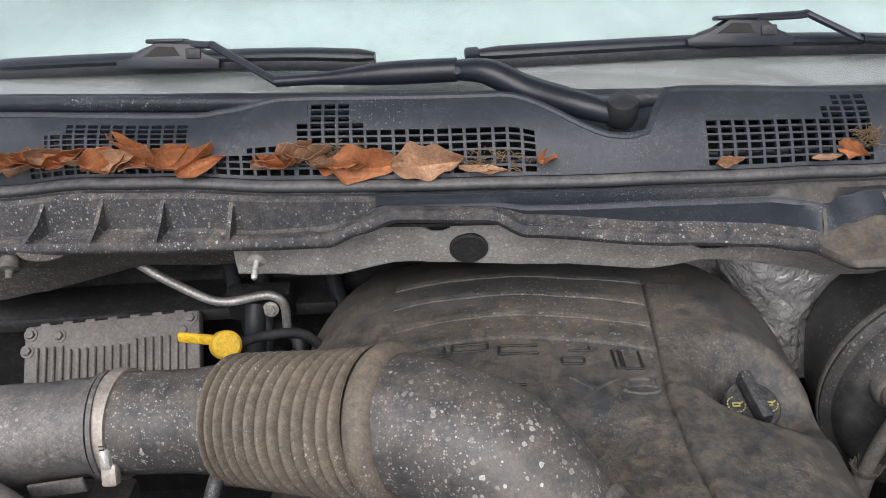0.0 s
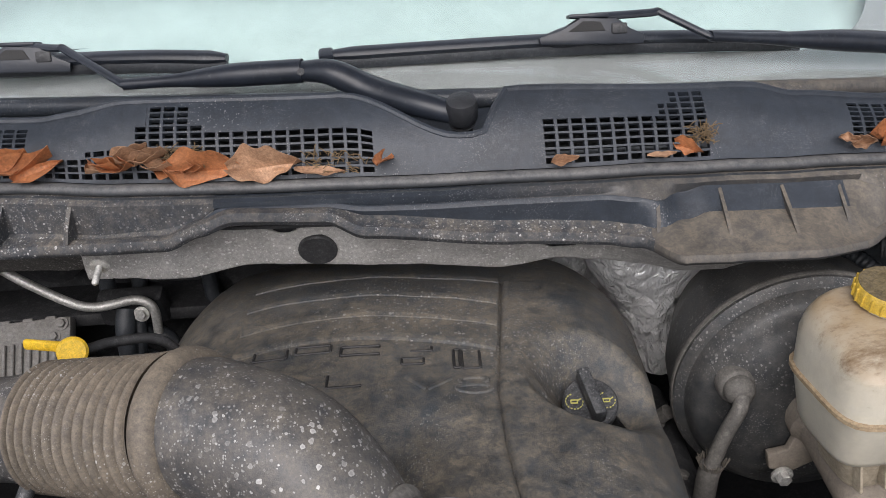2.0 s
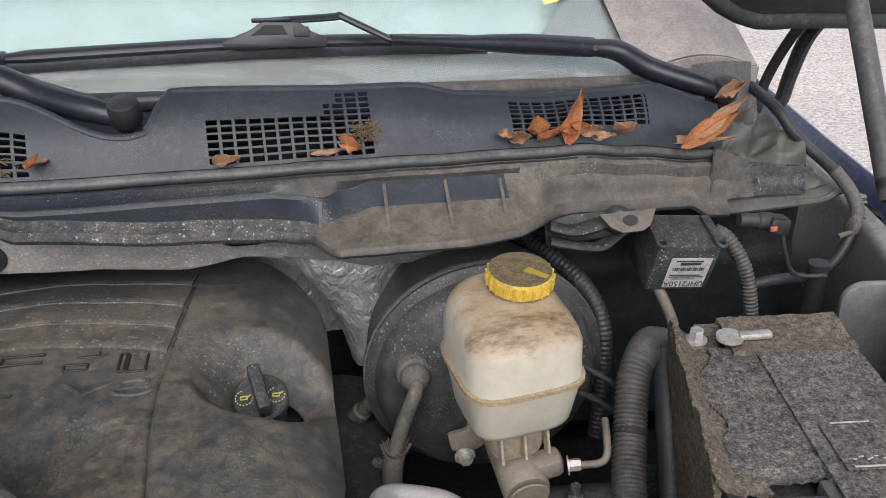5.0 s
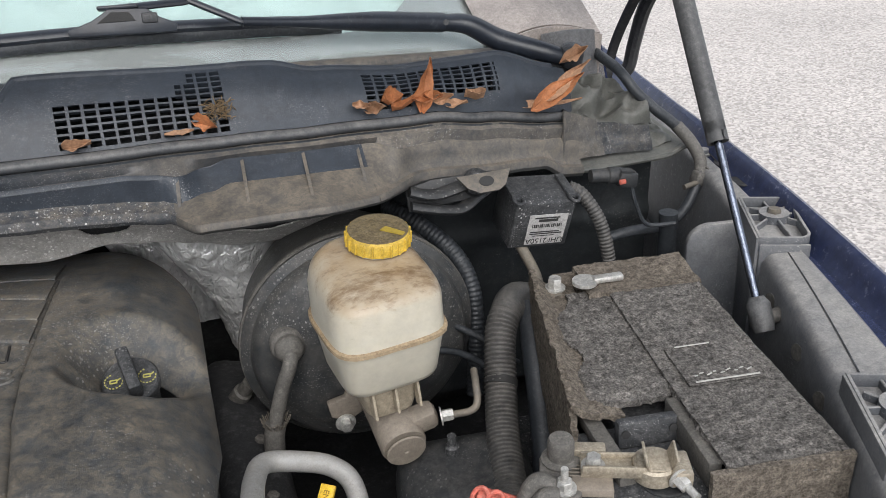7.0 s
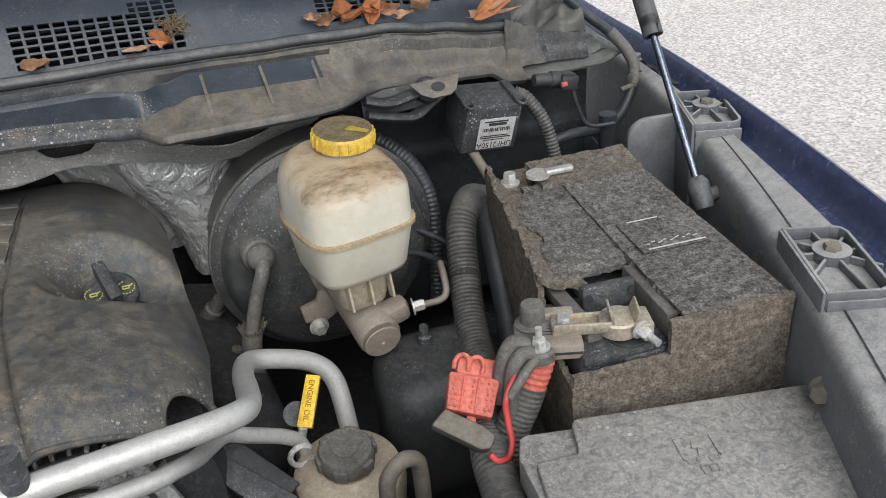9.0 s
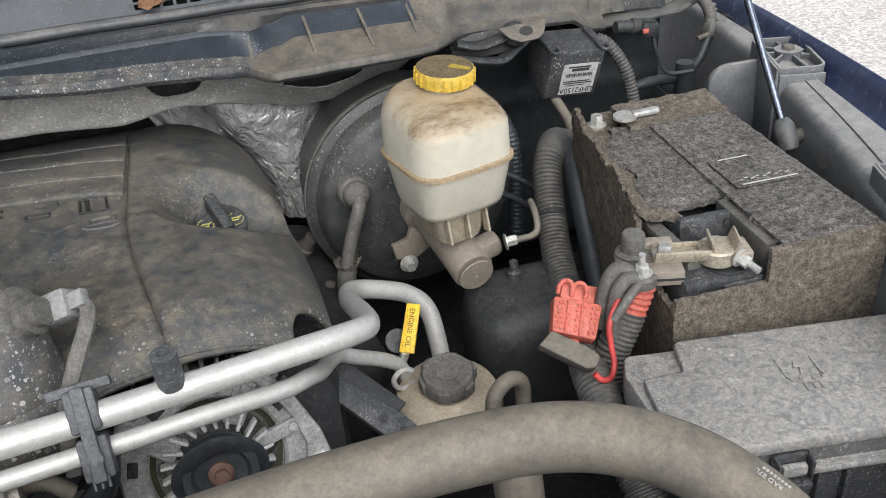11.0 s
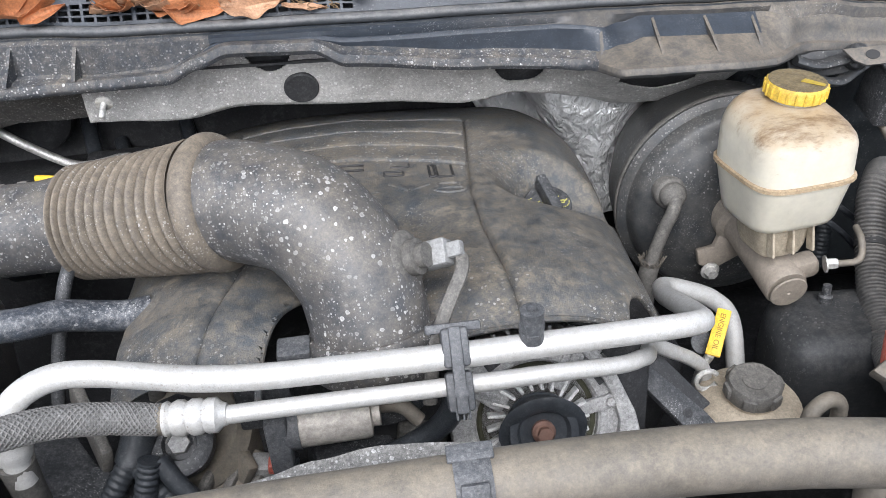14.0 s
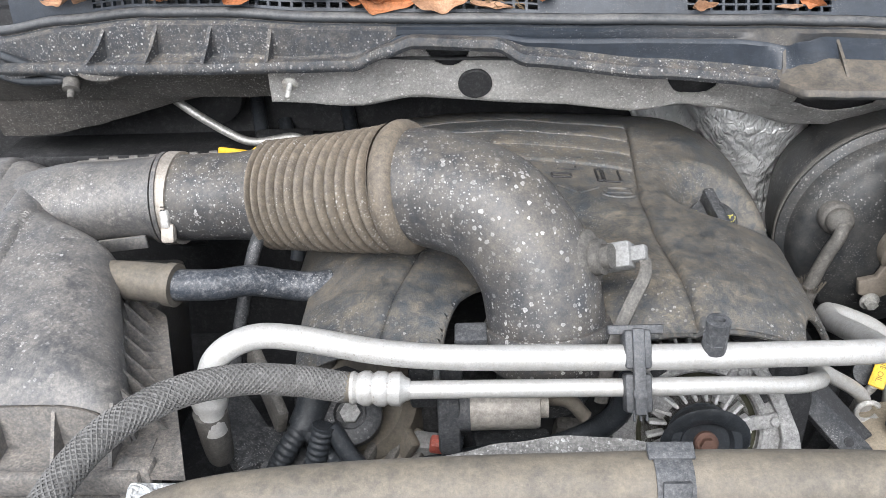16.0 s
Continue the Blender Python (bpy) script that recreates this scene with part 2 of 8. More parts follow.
CONDUIT = material("dusty_corrugated_plastic", (0.050, 0.050, 0.050), 0.5, dust=(0.22, 0.205, 0.18), dust_amount=0.42, dust_scale=9, mottle=0.12, speckle=0.4)
RED = material("red_plastic_shroud", (0.52, 0.105, 0.072), 0.5, dust=(0.40, 0.235, 0.185), dust_amount=0.42, dust_scale=25, mottle=0.35)
YELLOW = material("yellow_plastic", (0.72, 0.46, 0.03), 0.42, dust=(0.45, 0.35, 0.15), dust_amount=0.2, dust_scale=30)
CAPTOP = material("grimy_cap_top", (0.13, 0.098, 0.045), 0.8, dust=(0.17, 0.14, 0.10), dust_amount=0.45, dust_scale=60, mottle=0.6)
NAVY = material("dark_blue_car_paint", (0.030, 0.040, 0.092), 0.22, dust=(0.20, 0.21, 0.27), dust_amount=0.14, dust_scale=9, spec=0.6, pepper=0.03, mottle=0.0)
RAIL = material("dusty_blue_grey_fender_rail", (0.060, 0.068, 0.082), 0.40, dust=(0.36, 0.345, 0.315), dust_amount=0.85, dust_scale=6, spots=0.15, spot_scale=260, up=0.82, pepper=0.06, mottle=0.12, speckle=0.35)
HOSE_GREY = material("dusty_grey_rubber_hose", (0.074, 0.069, 0.062), 0.5, dust=(0.225, 0.192, 0.142), dust_amount=0.62, dust_scale=7, up=0.52, stain=0.35, mottle=0.16, speckle=0.3, pepper=0.12, grain=0.1)
HOSE_DARK = material("dusty_dark_rubber_hose", (0.085, 0.081, 0.075), 0.6, dust=(0.27, 0.25, 0.215), dust_amount=0.4, dust_scale=14, up=0.4)
WHITE_LABEL = material("white_paper_label", (0.44, 0.43, 0.42), 0.6, dust=GREY_DUST, dust_amount=0.3, dust_scale=60)
INK = material("black_ink", (0.03, 0.03, 0.03), 0.7)
CHALK = material("white_chalk_lettering", (0.46, 0.45, 0.42), 0.8)
CONNECTOR = material("pale_grey_connector", (0.23, 0.23, 0.225), 0.55, dust=GREY_DUST, dust_amount=0.3, dust_scale=40)
ECU = material("grey_cast_ecu", (0.21, 0.205, 0.195), 0.6, metal=0.15, dust=(0.26, 0.235, 0.2), dust_amount=0.45, dust_scale=14)
CHROME = material("chromed_rod", (0.13, 0.145, 0.18), 0.14, metal=1.0)
WIPER = material("satin_black_wiper", (0.018, 0.022, 0.030), 0.34, dust=GREY_DUST, dust_amount=0.02, mottle=0.0, grain=0.05, pepper=0.0, relief=0.0002)
PILLAR = material("dusty_beige_pillar", (0.34, 0.30, 0.275), 0.5, dust=(0.40, 0.36, 0.32), dust_amount=0.3, dust_scale=5)
FLAP = material("dusty_grey_green_rubber", (0.080, 0.083, 0.076), 0.42, dust=(0.225, 0.215, 0.185), dust_amount=0.42, dust_scale=5, up=0.5, stain=0.2, crisp=0.1, speckle=0.3, mottle=0.08, pepper=0.04)
PILLAR_TRIM = material("grey_corner_plastic", (0.10, 0.102, 0.108), 0.45, dust=(0.27, 0.26, 0.24), dust_amount=0.35, dust_scale=8)
WALL = material("dusty_dark_firewall", (0.024, 0.028, 0.031), 0.5, dust=(0.16, 0.155, 0.145), dust_amount=0.14, dust_scale=6, spots=0.15, spot_scale=260, spot_colour=(0.2, 0.195, 0.19), up=0.1, pepper=0.04, mottle=0.1)
# black border; its dust haze and sky reflection are put into the pale colour
FRIT = material("hazy_reflecting_border", (0.265, 0.240, 0.250), 0.2, spots=0.5, spot_scale=300, spot_colour=(0.12, 0.11, 0.11), stain=0.1, spec=0.6)
OIL_INK = material("cap_symbol_yellow", (0.62, 0.58, 0.16), 0.6)


def foil_material():
    """Crinkled bright aluminium foil with long creases."""
    m = bpy.data.materials.new("crinkled_foil")
    m.use_nodes = True
    N, L = m.node_tree.nodes, m.node_tree.links
    b = N["Principled BSDF"]
    b.inputs["Base Color"].default_value = (0.78, 0.78, 0.77, 1)
    b.inputs["Metallic"].default_value, b.inputs["Roughness"].default_value = 0.40, 0.30
    geo = N.new("ShaderNodeNewGeometry")
    stretch = N.new("ShaderNodeMapping")
    stretch.inputs["Scale"].default_value = (1.0, 0.8, 0.62)
    stretch.inputs["Rotation"].default_value = (0.2, 0.75, 0.3)
    L.new(geo.outputs["Position"], stretch.inputs["Vector"])
    last = None
    for scale, depth, twist in ((26, 0.0110, 1.5), (80, 0.0055, 1.6), (240, 0.0016, 0.8)):
        n = N.new("ShaderNodeTexNoise")
        n.inputs["Scale"].default_value, n.inputs["Detail"].default_value = scale, 1.5
        n.inputs["Distortion"].default_value = twist
        L.new(stretch.outputs[0], n.inputs["Vector"])
        bump = N.new("ShaderNodeBump")
        bump.inputs["Strength"].default_value, bump.inputs["Distance"].default_value = 1.0, depth
        L.new(n.outputs[0], bump.inputs["Height"])
        if last:
            L.new(last.outputs[0], bump.inputs["Normal"])
        last = bump
    L.new(last.outputs[0], b.inputs["Normal"])
    return m


def gravel_material():
    m = bpy.data.materials.new("pale_gravel_concrete")
    m.use_nodes = True
    N, L = m.node_tree.nodes, m.node_tree.links
    b = N["Principled BSDF"]
    geo = N.new("ShaderNodeNewGeometry")
    v = N.new("ShaderNodeTexVoronoi")
    v.inputs["Scale"].default_value = 75
    n = N.new("ShaderNodeTexNoise")
    n.inputs["Scale"].default_value, n.inputs["Detail"].default_value = 0.9, 5
    for q in (v, n):
        L.new(geo.outputs["Position"], q.inputs["Vector"])
    r = N.new("ShaderNodeValToRGB")
    r.color_ramp.elements[0].color, r.color_ramp.elements[1].color = (0.34, 0.31, 0.285, 1), (0.70, 0.645, 0.60, 1)
    sep = N.new("ShaderNodeSeparateColor")
    L.new(v.outputs["Color"], sep.inputs[0])
    L.new(sep.outputs[0], r.inputs[0])
    mx = N.new("ShaderNodeMixRGB")
    mx.blend_type = "MULTIPLY"
    mx.inputs[0].default_value = 0.35
    L.new(r.outputs[0], mx.inputs[1])
    L.new(n.outputs[0], mx.inputs[2])
    L.new(mx.outputs[0], b.inputs["Base Color"])
    b.inputs["Roughness"].default_value = 0.9
    bump = N.new("ShaderNodeBump")
    bump.inputs["Distance"].default_value = 0.004
    L.new(v.outputs["Distance"], bump.inputs["Height"])
    L.new(bump.outputs[0], b.inputs["Normal"])
    return m


def translucent_tank():
    """Milky polyethylene: a brown film on what looks up, runs of dirt below the shoulder, fine scratches."""
    m = material("milky_reservoir_plastic", (0.50, 0.47, 0.39), 0.34, stain=0.10, spec=0.45, grain=0.03, relief=0.0003)
    N, L = m.node_tree.nodes, m.node_tree.links
    b = N["Principled BSDF"]
    geo = N.new("ShaderNodeNewGeometry")
    base = b.inputs["Base Color"].links[0].from_socket

    def node(kind, **values):
        n = N.new(kind)
        for key, v in values.items():
            n.inputs[key].default_value = v
        return n

    def ranged(src, lo, hi, a=0.0, c=1.0):
        r = N.new("ShaderNodeMapRange")
        for i, v in enumerate((lo, hi, a, c)):
            r.inputs[i + 1].default_value = v
        L.new(src, r.inputs[0])
        return r.outputs[0]

    def times(p, q):
        n = N.new("ShaderNodeMath")
        n.operation, n.use_clamp = "MULTIPLY", True
        L.new(p, n.inputs[0])
        L.new(q, n.inputs[1])
        return n.outputs[0]

    def blend(f, under_, over):
        n = N.new("ShaderNodeMixRGB")
        L.new(f, n.inputs[0])
        L.new(under_, n.inputs[1])
        n.inputs[2].default_value = over
        return n.outputs[0]

    facing_up = N.new("ShaderNodeSeparateXYZ")
    L.new(geo.outputs["Normal"], facing_up.inputs[0])
    place = N.new("ShaderNodeSeparateXYZ")
    L.new(geo.outputs["Position"], place.inputs[0])
    cloud = node("ShaderNodeTexNoise", Scale=26.0, Detail=8.0, Roughness=0.65)
    run = node("ShaderNodeTexNoise", Scale=30.0, Detail=8.0, Roughness=0.72, Distortion=0.2)
    wide = N.new("ShaderNodeMapping")
    wide.inputs["Scale"].default_value = (0.55, 1.3, 1.1)
    scratch = node("ShaderNodeTexNoise", Scale=210.0, Detail=5.0, Roughness=0.7)
    L.new(geo.outputs["Position"], cloud.inputs["Vector"])
    L.new(geo.outputs["Position"], wide.inputs["Vector"])
    for n in (run, scratch):
        L.new(wide.outputs[0], n.inputs["Vector"])
    film = times(ranged(facing_up.outputs[2], 0.05, 0.75), ranged(cloud.outputs[0], 0.28, 0.64, 0.45, 0.95))
    colour = blend(film, base, (0.30, 0.215, 0.125, 1))
    grime = times(times(ranged(run.outputs[0], 0.50, 0.66), ranged(place.outputs[2], 1.118, 1.160)), ranged(facing_up.outputs[2], 0.05, 0.35, 0.15, 0.9))
    colour = blend(grime, colour, (0.13, 0.075, 0.035, 1))
    fine = times(ranged(scratch.outputs[0], 0.54, 0.62), ranged(facing_up.outputs[2], 0.15, 0.7, 0.0, 0.28))
    colour = blend(fine, colour, (0.16, 0.105, 0.06, 1))
    L.new(colour, b.inputs["Base Color"])
    b.inputs["Subsurface Weight"].default_value = 0.15
    b.inputs["Subsurface Radius"].default_value = (0.01, 0.009, 0.006)
    return m


def glass_material():
    m = bpy.data.materials.new("green_tinted_glass")
    m.use_nodes = True
    b = m.node_tree.nodes["Principled BSDF"]
    b.inputs["Base Color"].default_value = (0.84, 0.95, 0.92, 1)
    b.inputs["Transmission Weight"].default_value, b.inputs["Roughness"].default_value = 1.0, 0.02
    b.inputs["IOR"].default_value = 1.45
    return m


FOIL = foil_material()
GRAVEL = gravel_material()
TANK = translucent_tank()
GLASS = glass_material()
SHADE = material("silver_white_sunshade", (0.42, 0.465, 0.465), 0.55, stain=0.10, grain=0.0, relief=0.0002, spots=0.3, spot_scale=230, spot_colour=(0.34, 0.385, 0.385), spot_mask=5)
LEAF = material("dry_orange_leaf", (0.39, 0.145, 0.055), 0.6, dust=(0.25, 0.14, 0.08), dust_amount=0.45, dust_scale=45, stain=0.35)
LEAF_PALE = material("dry_tan_leaf", (0.40, 0.235, 0.14), 0.65, dust=(0.26, 0.16, 0.10), dust_amount=0.45, dust_scale=45, stain=0.35)
TWIG = material("brown_twig", (0.16, 0.11, 0.06), 0.8)

# ---- mesh helpers ----
def link_mesh(name, verts, faces, mat, parent=None, label="", smooth=True):
    me = bpy.data.meshes.new(name)
    me.from_pydata([tuple(v) for v in verts], [], faces)
    bm = bmesh.new()
    bm.from_mesh(me)
    bmesh.ops.recalc_face_normals(bm, faces=bm.faces)
    bm.to_mesh(me)
    bm.free()
    me.materials.append(mat)
    if smooth:
        me.shade_smooth()
        me.set_sharp_from_angle(angle=radians(38))
    ob = new(name, me)
    if parent:
        ob.parent = parent
    if label:
        ob["label"] = label
    return ob


def thing(name, label, category, at=(0, 0, 0), group="", kind=""):
    e = new(name)
    e.empty_display_size = 0.02
    e.location = at
    return tagged(e, label, category, group, kind)


def offset(verts, at):
    return [(v[0] - at[0], v[1] - at[1], v[2] - at[2]) for v in verts]


def part(name, geom, mat, parent, label="", smooth=True):
    """geom: (verts, faces) in world coordinates, linked as one mesh under its thing."""
    verts, faces = geom
    base = Vector((0, 0, 0))
    p = parent
    while p:
        base += p.location
        p = p.parent
    return link_mesh(name, offset(verts, base), faces, mat, parent, label, smooth)


def single(name, geom, mat, label="", category="", group="", kind="", smooth=True):
    return tagged(link_mesh(name, geom[0], geom[1], mat, smooth=smooth), label, category, group, kind)


def joined(*geoms):
    verts, faces = [], []
    for v, f in geoms:
        k = len(verts)
        verts += [tuple(q) for q in v]
        faces += [tuple(i + k for i in g) for g in f]
    return verts, faces


def moved(geom, m):
    return [tuple(m @ Vector(v)) for v in geom[0]], geom[1]


def spline(pts, per=8):
    """Catmull-Rom through the points."""
    p = [Vector(q) for q in pts]
    if len(p) == 2:
        return [p[0].lerp(p[1], i / per) for i in range(per + 1)]
    p = [2 * p[0] - p[1]] + p + [2 * p[-1] - p[-2]]
    out = []
    for i in range(1, len(p) - 2):
        a, b, c, d = p[i - 1:i + 3]
        for k in range(per):
            t = k / per
            out.append(0.5 * (2 * b + (c - a) * t + (2 * a - 5 * b + 4 * c - d) * t * t + (3 * b - a - 3 * c + d) * t ** 3))
    out.append(p[-2])
    return out


def frames(line):
    """Tangent, side and up along a line, without twist."""
    res = []
    up = None
    for i, q in enumerate(line):
        t = (line[min(i + 1, len(line) - 1)] - line[max(i - 1, 0)]).normalized()
        if up is None:
            up = Vector((0, 0, 1)) if abs(t.z) < 0.9 else Vector((0, -1, 0))
        up = (up - up.dot(t) * t).normalized()
        res.append((t, t.cross(up), up))
    return res


def sweep(pts, radius, n=14, per=8, caps=True, flat=1.0, smooth_line=True):
    """A round bar along a smooth line. radius: a number or a function of 0..1; flat squeezes it along its up axis."""
    line = spline(pts, per) if smooth_line else [Vector(q) for q in pts]
    fr = frames(line)
    verts, faces = [], []
    for i, (q, (t, s, u)) in enumerate(zip(line, fr)):
        r = radius(i / (len(line) - 1)) if callable(radius) else radius
        for k in range(n):
            a = 2 * math.pi * k / n
            verts.append(q + s * (math.cos(a) * r) + u * (math.sin(a) * r * flat))
    for i in range(len(line) - 1):
        for k in range(n):
            faces.append((i * n + k, i * n + (k + 1) % n, (i + 1) * n + (k + 1) % n, (i + 1) * n + k))
    if caps:
        faces.append(tuple(range(n))[::-1])
        faces.append(tuple(range((len(line) - 1) * n, len(line) * n)))
    return verts, faces


def corrugated(pts, radius, pitch=0.005, depth=0.12, n=14):
    """A ribbed conduit."""
    line = spline(pts, 24)
    length = sum((a - b).length for a, b in zip(line, line[1:]))
    count = max(8, int(length / pitch * 4))
    acc, out = 0.0, []
    cum = [0.0]
    for a, b in zip(line, line[1:]):
        cum.append(cum[-1] + (a - b).length)
    j = 0
    for i in range(count + 1):
        d = length * i / count
        while j < len(cum) - 2 and cum[j + 1] < d:
            j += 1
        f = (d - cum[j]) / max(1e-9, cum[j + 1] - cum[j])
        out.append(line[j].lerp(line[j + 1], min(1, f)))
    return sweep(out, lambda s: radius * (1 + depth * (1 if int(round(s * count)) % 4 < 2 else -1) * 0.5), n=n, smooth_line=False)


def lathe(profile, n=32, squash=1.0):
    """Turns (radius, height) pairs round z."""
    verts, faces = [], []
    for r, h in profile:
        for k in range(n):
            a = 2 * math.pi * k / n
            verts.append((r * math.cos(a), r * math.sin(a) * squash, h))
    m = len(profile)
    for i in range(m - 1):
        for k in range(n):
            faces.append((i * n + k, i * n + (k + 1) % n, (i + 1) * n + (k + 1) % n, (i + 1) * n + k))
    if profile[0][0] > 1e-6:
        faces.append(tuple(range(n))[::-1])
    if profile[-1][0] > 1e-6:
        faces.append(tuple(range((m - 1) * n, m * n)))
    return verts, faces


def block(sx, sy, sz, bevel=0.003, segments=2, taper=1.0):
    """A box centred on the origin with rounded edges; taper scales its lower face."""
    bm = bmesh.new()
    bmesh.ops.create_cube(bm, size=1)
    for v in bm.verts:
        k = taper if v.co.z < 0 else 1.0
        v.co = Vector((v.co.x * sx * k, v.co.y * sy * k, v.co.z * sz))
    if bevel:
        bmesh.ops.bevel(bm, geom=bm.edges[:], offset=bevel, segments=segments, affect="EDGES", profile=0.5)
    bm.verts.index_update()
    g = [v.co.copy() for v in bm.verts], [tuple(v.index for v in f.verts) for f in bm.faces]
    bm.free()
    return g


def slab(poly, depth, bevel=0.0):
    """A plate: outline in x, y, from z = 0 up to depth."""
    bm = bmesh.new()
    vs = [bm.verts.new((x, y, 0)) for x, y in poly]
    f = bm.faces.new(vs)
    r = bmesh.ops.extrude_face_region(bm, geom=[f])
    bmesh.ops.translate(bm, verts=[v for v in r["geom"] if isinstance(v, bmesh.types.BMVert)], vec=(0, 0, depth))
    if bevel:
        bmesh.ops.bevel(bm, geom=[e for e in bm.edges], offset=bevel, segments=2, affect="EDGES", profile=0.5)
    bm.verts.index_update()
    g = [v.co.copy() for v in bm.verts], [tuple(v.index for v in q.verts) for q in bm.faces]
    bm.free()
    return g


def sheet(fn, us, vs, thick=0.002, keep=None):
    """A sheet with thickness over the grid us x vs: fn(u, v) gives the place; keep(u, v) says which cells stand."""
    P = [[Vector(fn(u, v)) for v in vs] for u in us]
    nu, nv = len(us), len(vs)
    used, verts, faces = {}, [], []

    def normal(i, j):
        a = P[min(i + 1, nu - 1)][j] - P[max(i - 1, 0)][j]
        b = P[i][min(j + 1, nv - 1)] - P[i][max(j - 1, 0)]
        c = a.cross(b)
        return c.normalized() if c.length > 1e-12 else Vector((0, 0, 1))

    def vert(i, j, side):
        key = (i, j, side)
        if key not in used:
            used[key] = len(verts)
            verts.append(P[i][j] - normal(i, j) * (thick * side))
        return used[key]

    cells = {(i, j) for i in range(nu - 1) for j in range(nv - 1)
             if keep is None or keep((us[i] + us[i + 1]) / 2, (vs[j] + vs[j + 1]) / 2)}
    for i, j in cells:
        q = [(i, j), (i + 1, j), (i + 1, j + 1), (i, j + 1)]
        faces.append(tuple(vert(a, b, 0) for a, b in q))
        if thick:
            faces.append(tuple(vert(a, b, 1) for a, b in q)[::-1])
            for (da, db), (e0, e1) in (((0, -1), (0, 1)), ((1, 0), (1, 2)), ((0, 1), (2, 3)), ((-1, 0), (3, 0))):
                if (i + da, j + db) not in cells:
                    a, b = q[e0], q[e1]
                    faces.append((vert(*a, 0), vert(*a, 1), vert(*b, 1), vert(*b, 0)))
    return verts, faces


def table(*pairs):
    """A smooth curve through (x, value) pairs."""
    xs, vs = [p[0] for p in pairs], [p[1] for p in pairs]

    def f(x):
        if x <= xs[0]:
            return vs[0] + (vs[1] - vs[0]) / (xs[1] - xs[0]) * (x - xs[0])
        if x >= xs[-1]:
            return vs[-1] + (vs[-1] - vs[-2]) / (xs[-1] - xs[-2]) * (x - xs[-1])
        for a, b, c, d in zip(xs, xs[1:], vs, vs[1:]):
            if x <= b:
                t = (x - a) / (b - a)
                t = t * t * (3 - 2 * t) * 0.6 + t * 0.4
                return c + (d - c) * t
    return f


def steps(a, b, n):
    return [a + (b - a) * i / n for i in range(n + 1)]


def facing(place, z_axis, x_axis=(1, 0, 0)):
    """A matrix whose z points along z_axis and x near x_axis."""
    z = Vector(z_axis).normalized()
    x = Vector(x_axis)
    x = (x - x.dot(z) * z).normalized()
    y = z.cross(x)
    m = Matrix((x, y, z)).transposed().to_4x4()
    m.translation = place
    return m


def writing(text, size, m, mat, parent, name="lettering"):
    cu = bpy.data.curves.new(name, "FONT")
    cu.body, cu.size, cu.extrude, cu.align_x, cu.align_y = text, size, 0.0003, "CENTER", "CENTER"
    cu.materials.append(mat)
    ob = new(name, cu)
    base = Vector((0, 0, 0))
    p = parent
    while p:
        base += p.location
        p = p.parent
    ob.parent = parent
    ob.matrix_basis = Matrix.Translation(-base) @ m
    return ob


def bolt(place, axis, r=0.007, mat=None, parent=None, name="bolt", h=None):
    h = h or r * 0.8
    g = joined(lathe([(0, 0), (r * 1.5, 0), (r * 1.5, r * 0.25), (r, r * 0.3)], 20), lathe([(r, r * 0.25), (r, r * 0.25 + h * 0.85), (r * 0.85, r * 0.25 + h), (0, r * 0.25 + h)], 6))
    return part(name, moved(g, facing(place, axis)), mat or STEEL, parent)


# ---- the setting ----
single("ground", ([(-400, -400, 0), (400, -400, 0), (400, 400, 0), (-400, 400, 0)], [(0, 1, 2, 3)]), GRAVEL, "pale gravel concrete of the parking lot", "ground", kind="structure", smooth=False)

# ---- cowl, windshield and wipers ----
def smooth01(t):
    t = max(0.0, min(1.0, t))
    return t * t * (3 - 2 * t)


def bow(base, k):
    return lambda x: base + k * ((x - 0.15) / 0.4) ** 2


seal_y, seal_z = bow(0.785, 0.030), table((-0.62, 1.25), (-0.52, 1.268), (-0.41, 1.281), (-0.29, 1.283), (-0.2, 1.278), (0.0, 1.275), (0.16, 1.270), (0.33, 1.263), (0.42, 1.257), (0.51, 1.249), (0.65, 1.237), (0.72, 1.222), (0.82, 1.200))
top_y = bow(0.848, 0.020)
top_flat = table((-0.6, 1.338), (-0.51, 1.341), (-0.28, 1.334), (-0.25, 1.338), (-0.187, 1.349), (0.04, 1.342), (0.21, 1.336), (0.44, 1.319), (0.47, 1.316), (0.52, 1.301), (0.63, 1.286), (0.756, 1.283), (0.84, 1.252))


def pivot_dip(x):
    """The hollow in the panel's upper edge round the inner wiper pivot."""
    if x < 0.04 or x > 0.214:
        return 0.0
    t = (x - 0.04) / 0.12 if x < 0.16 else (0.214 - x) / 0.034 if x > 0.18 else 1.0
    t = max(0.0, min(1.0, t))
    return t * t * (3 - 2 * t)


def cowl_surface(x, v):
    vm = v * (1 - 0.60 * pivot_dip(x))
    y0, z0, y1, z1 = seal_y(x) + 0.004, seal_z(x) + 0.002, top_y(x), top_flat(x)
    bulge = 0.006 * math.sin(math.pi * vm)
    return (x, y0 + (y1 - y0) * vm - bulge, z0 + (z1 - z0) * vm + bulge)


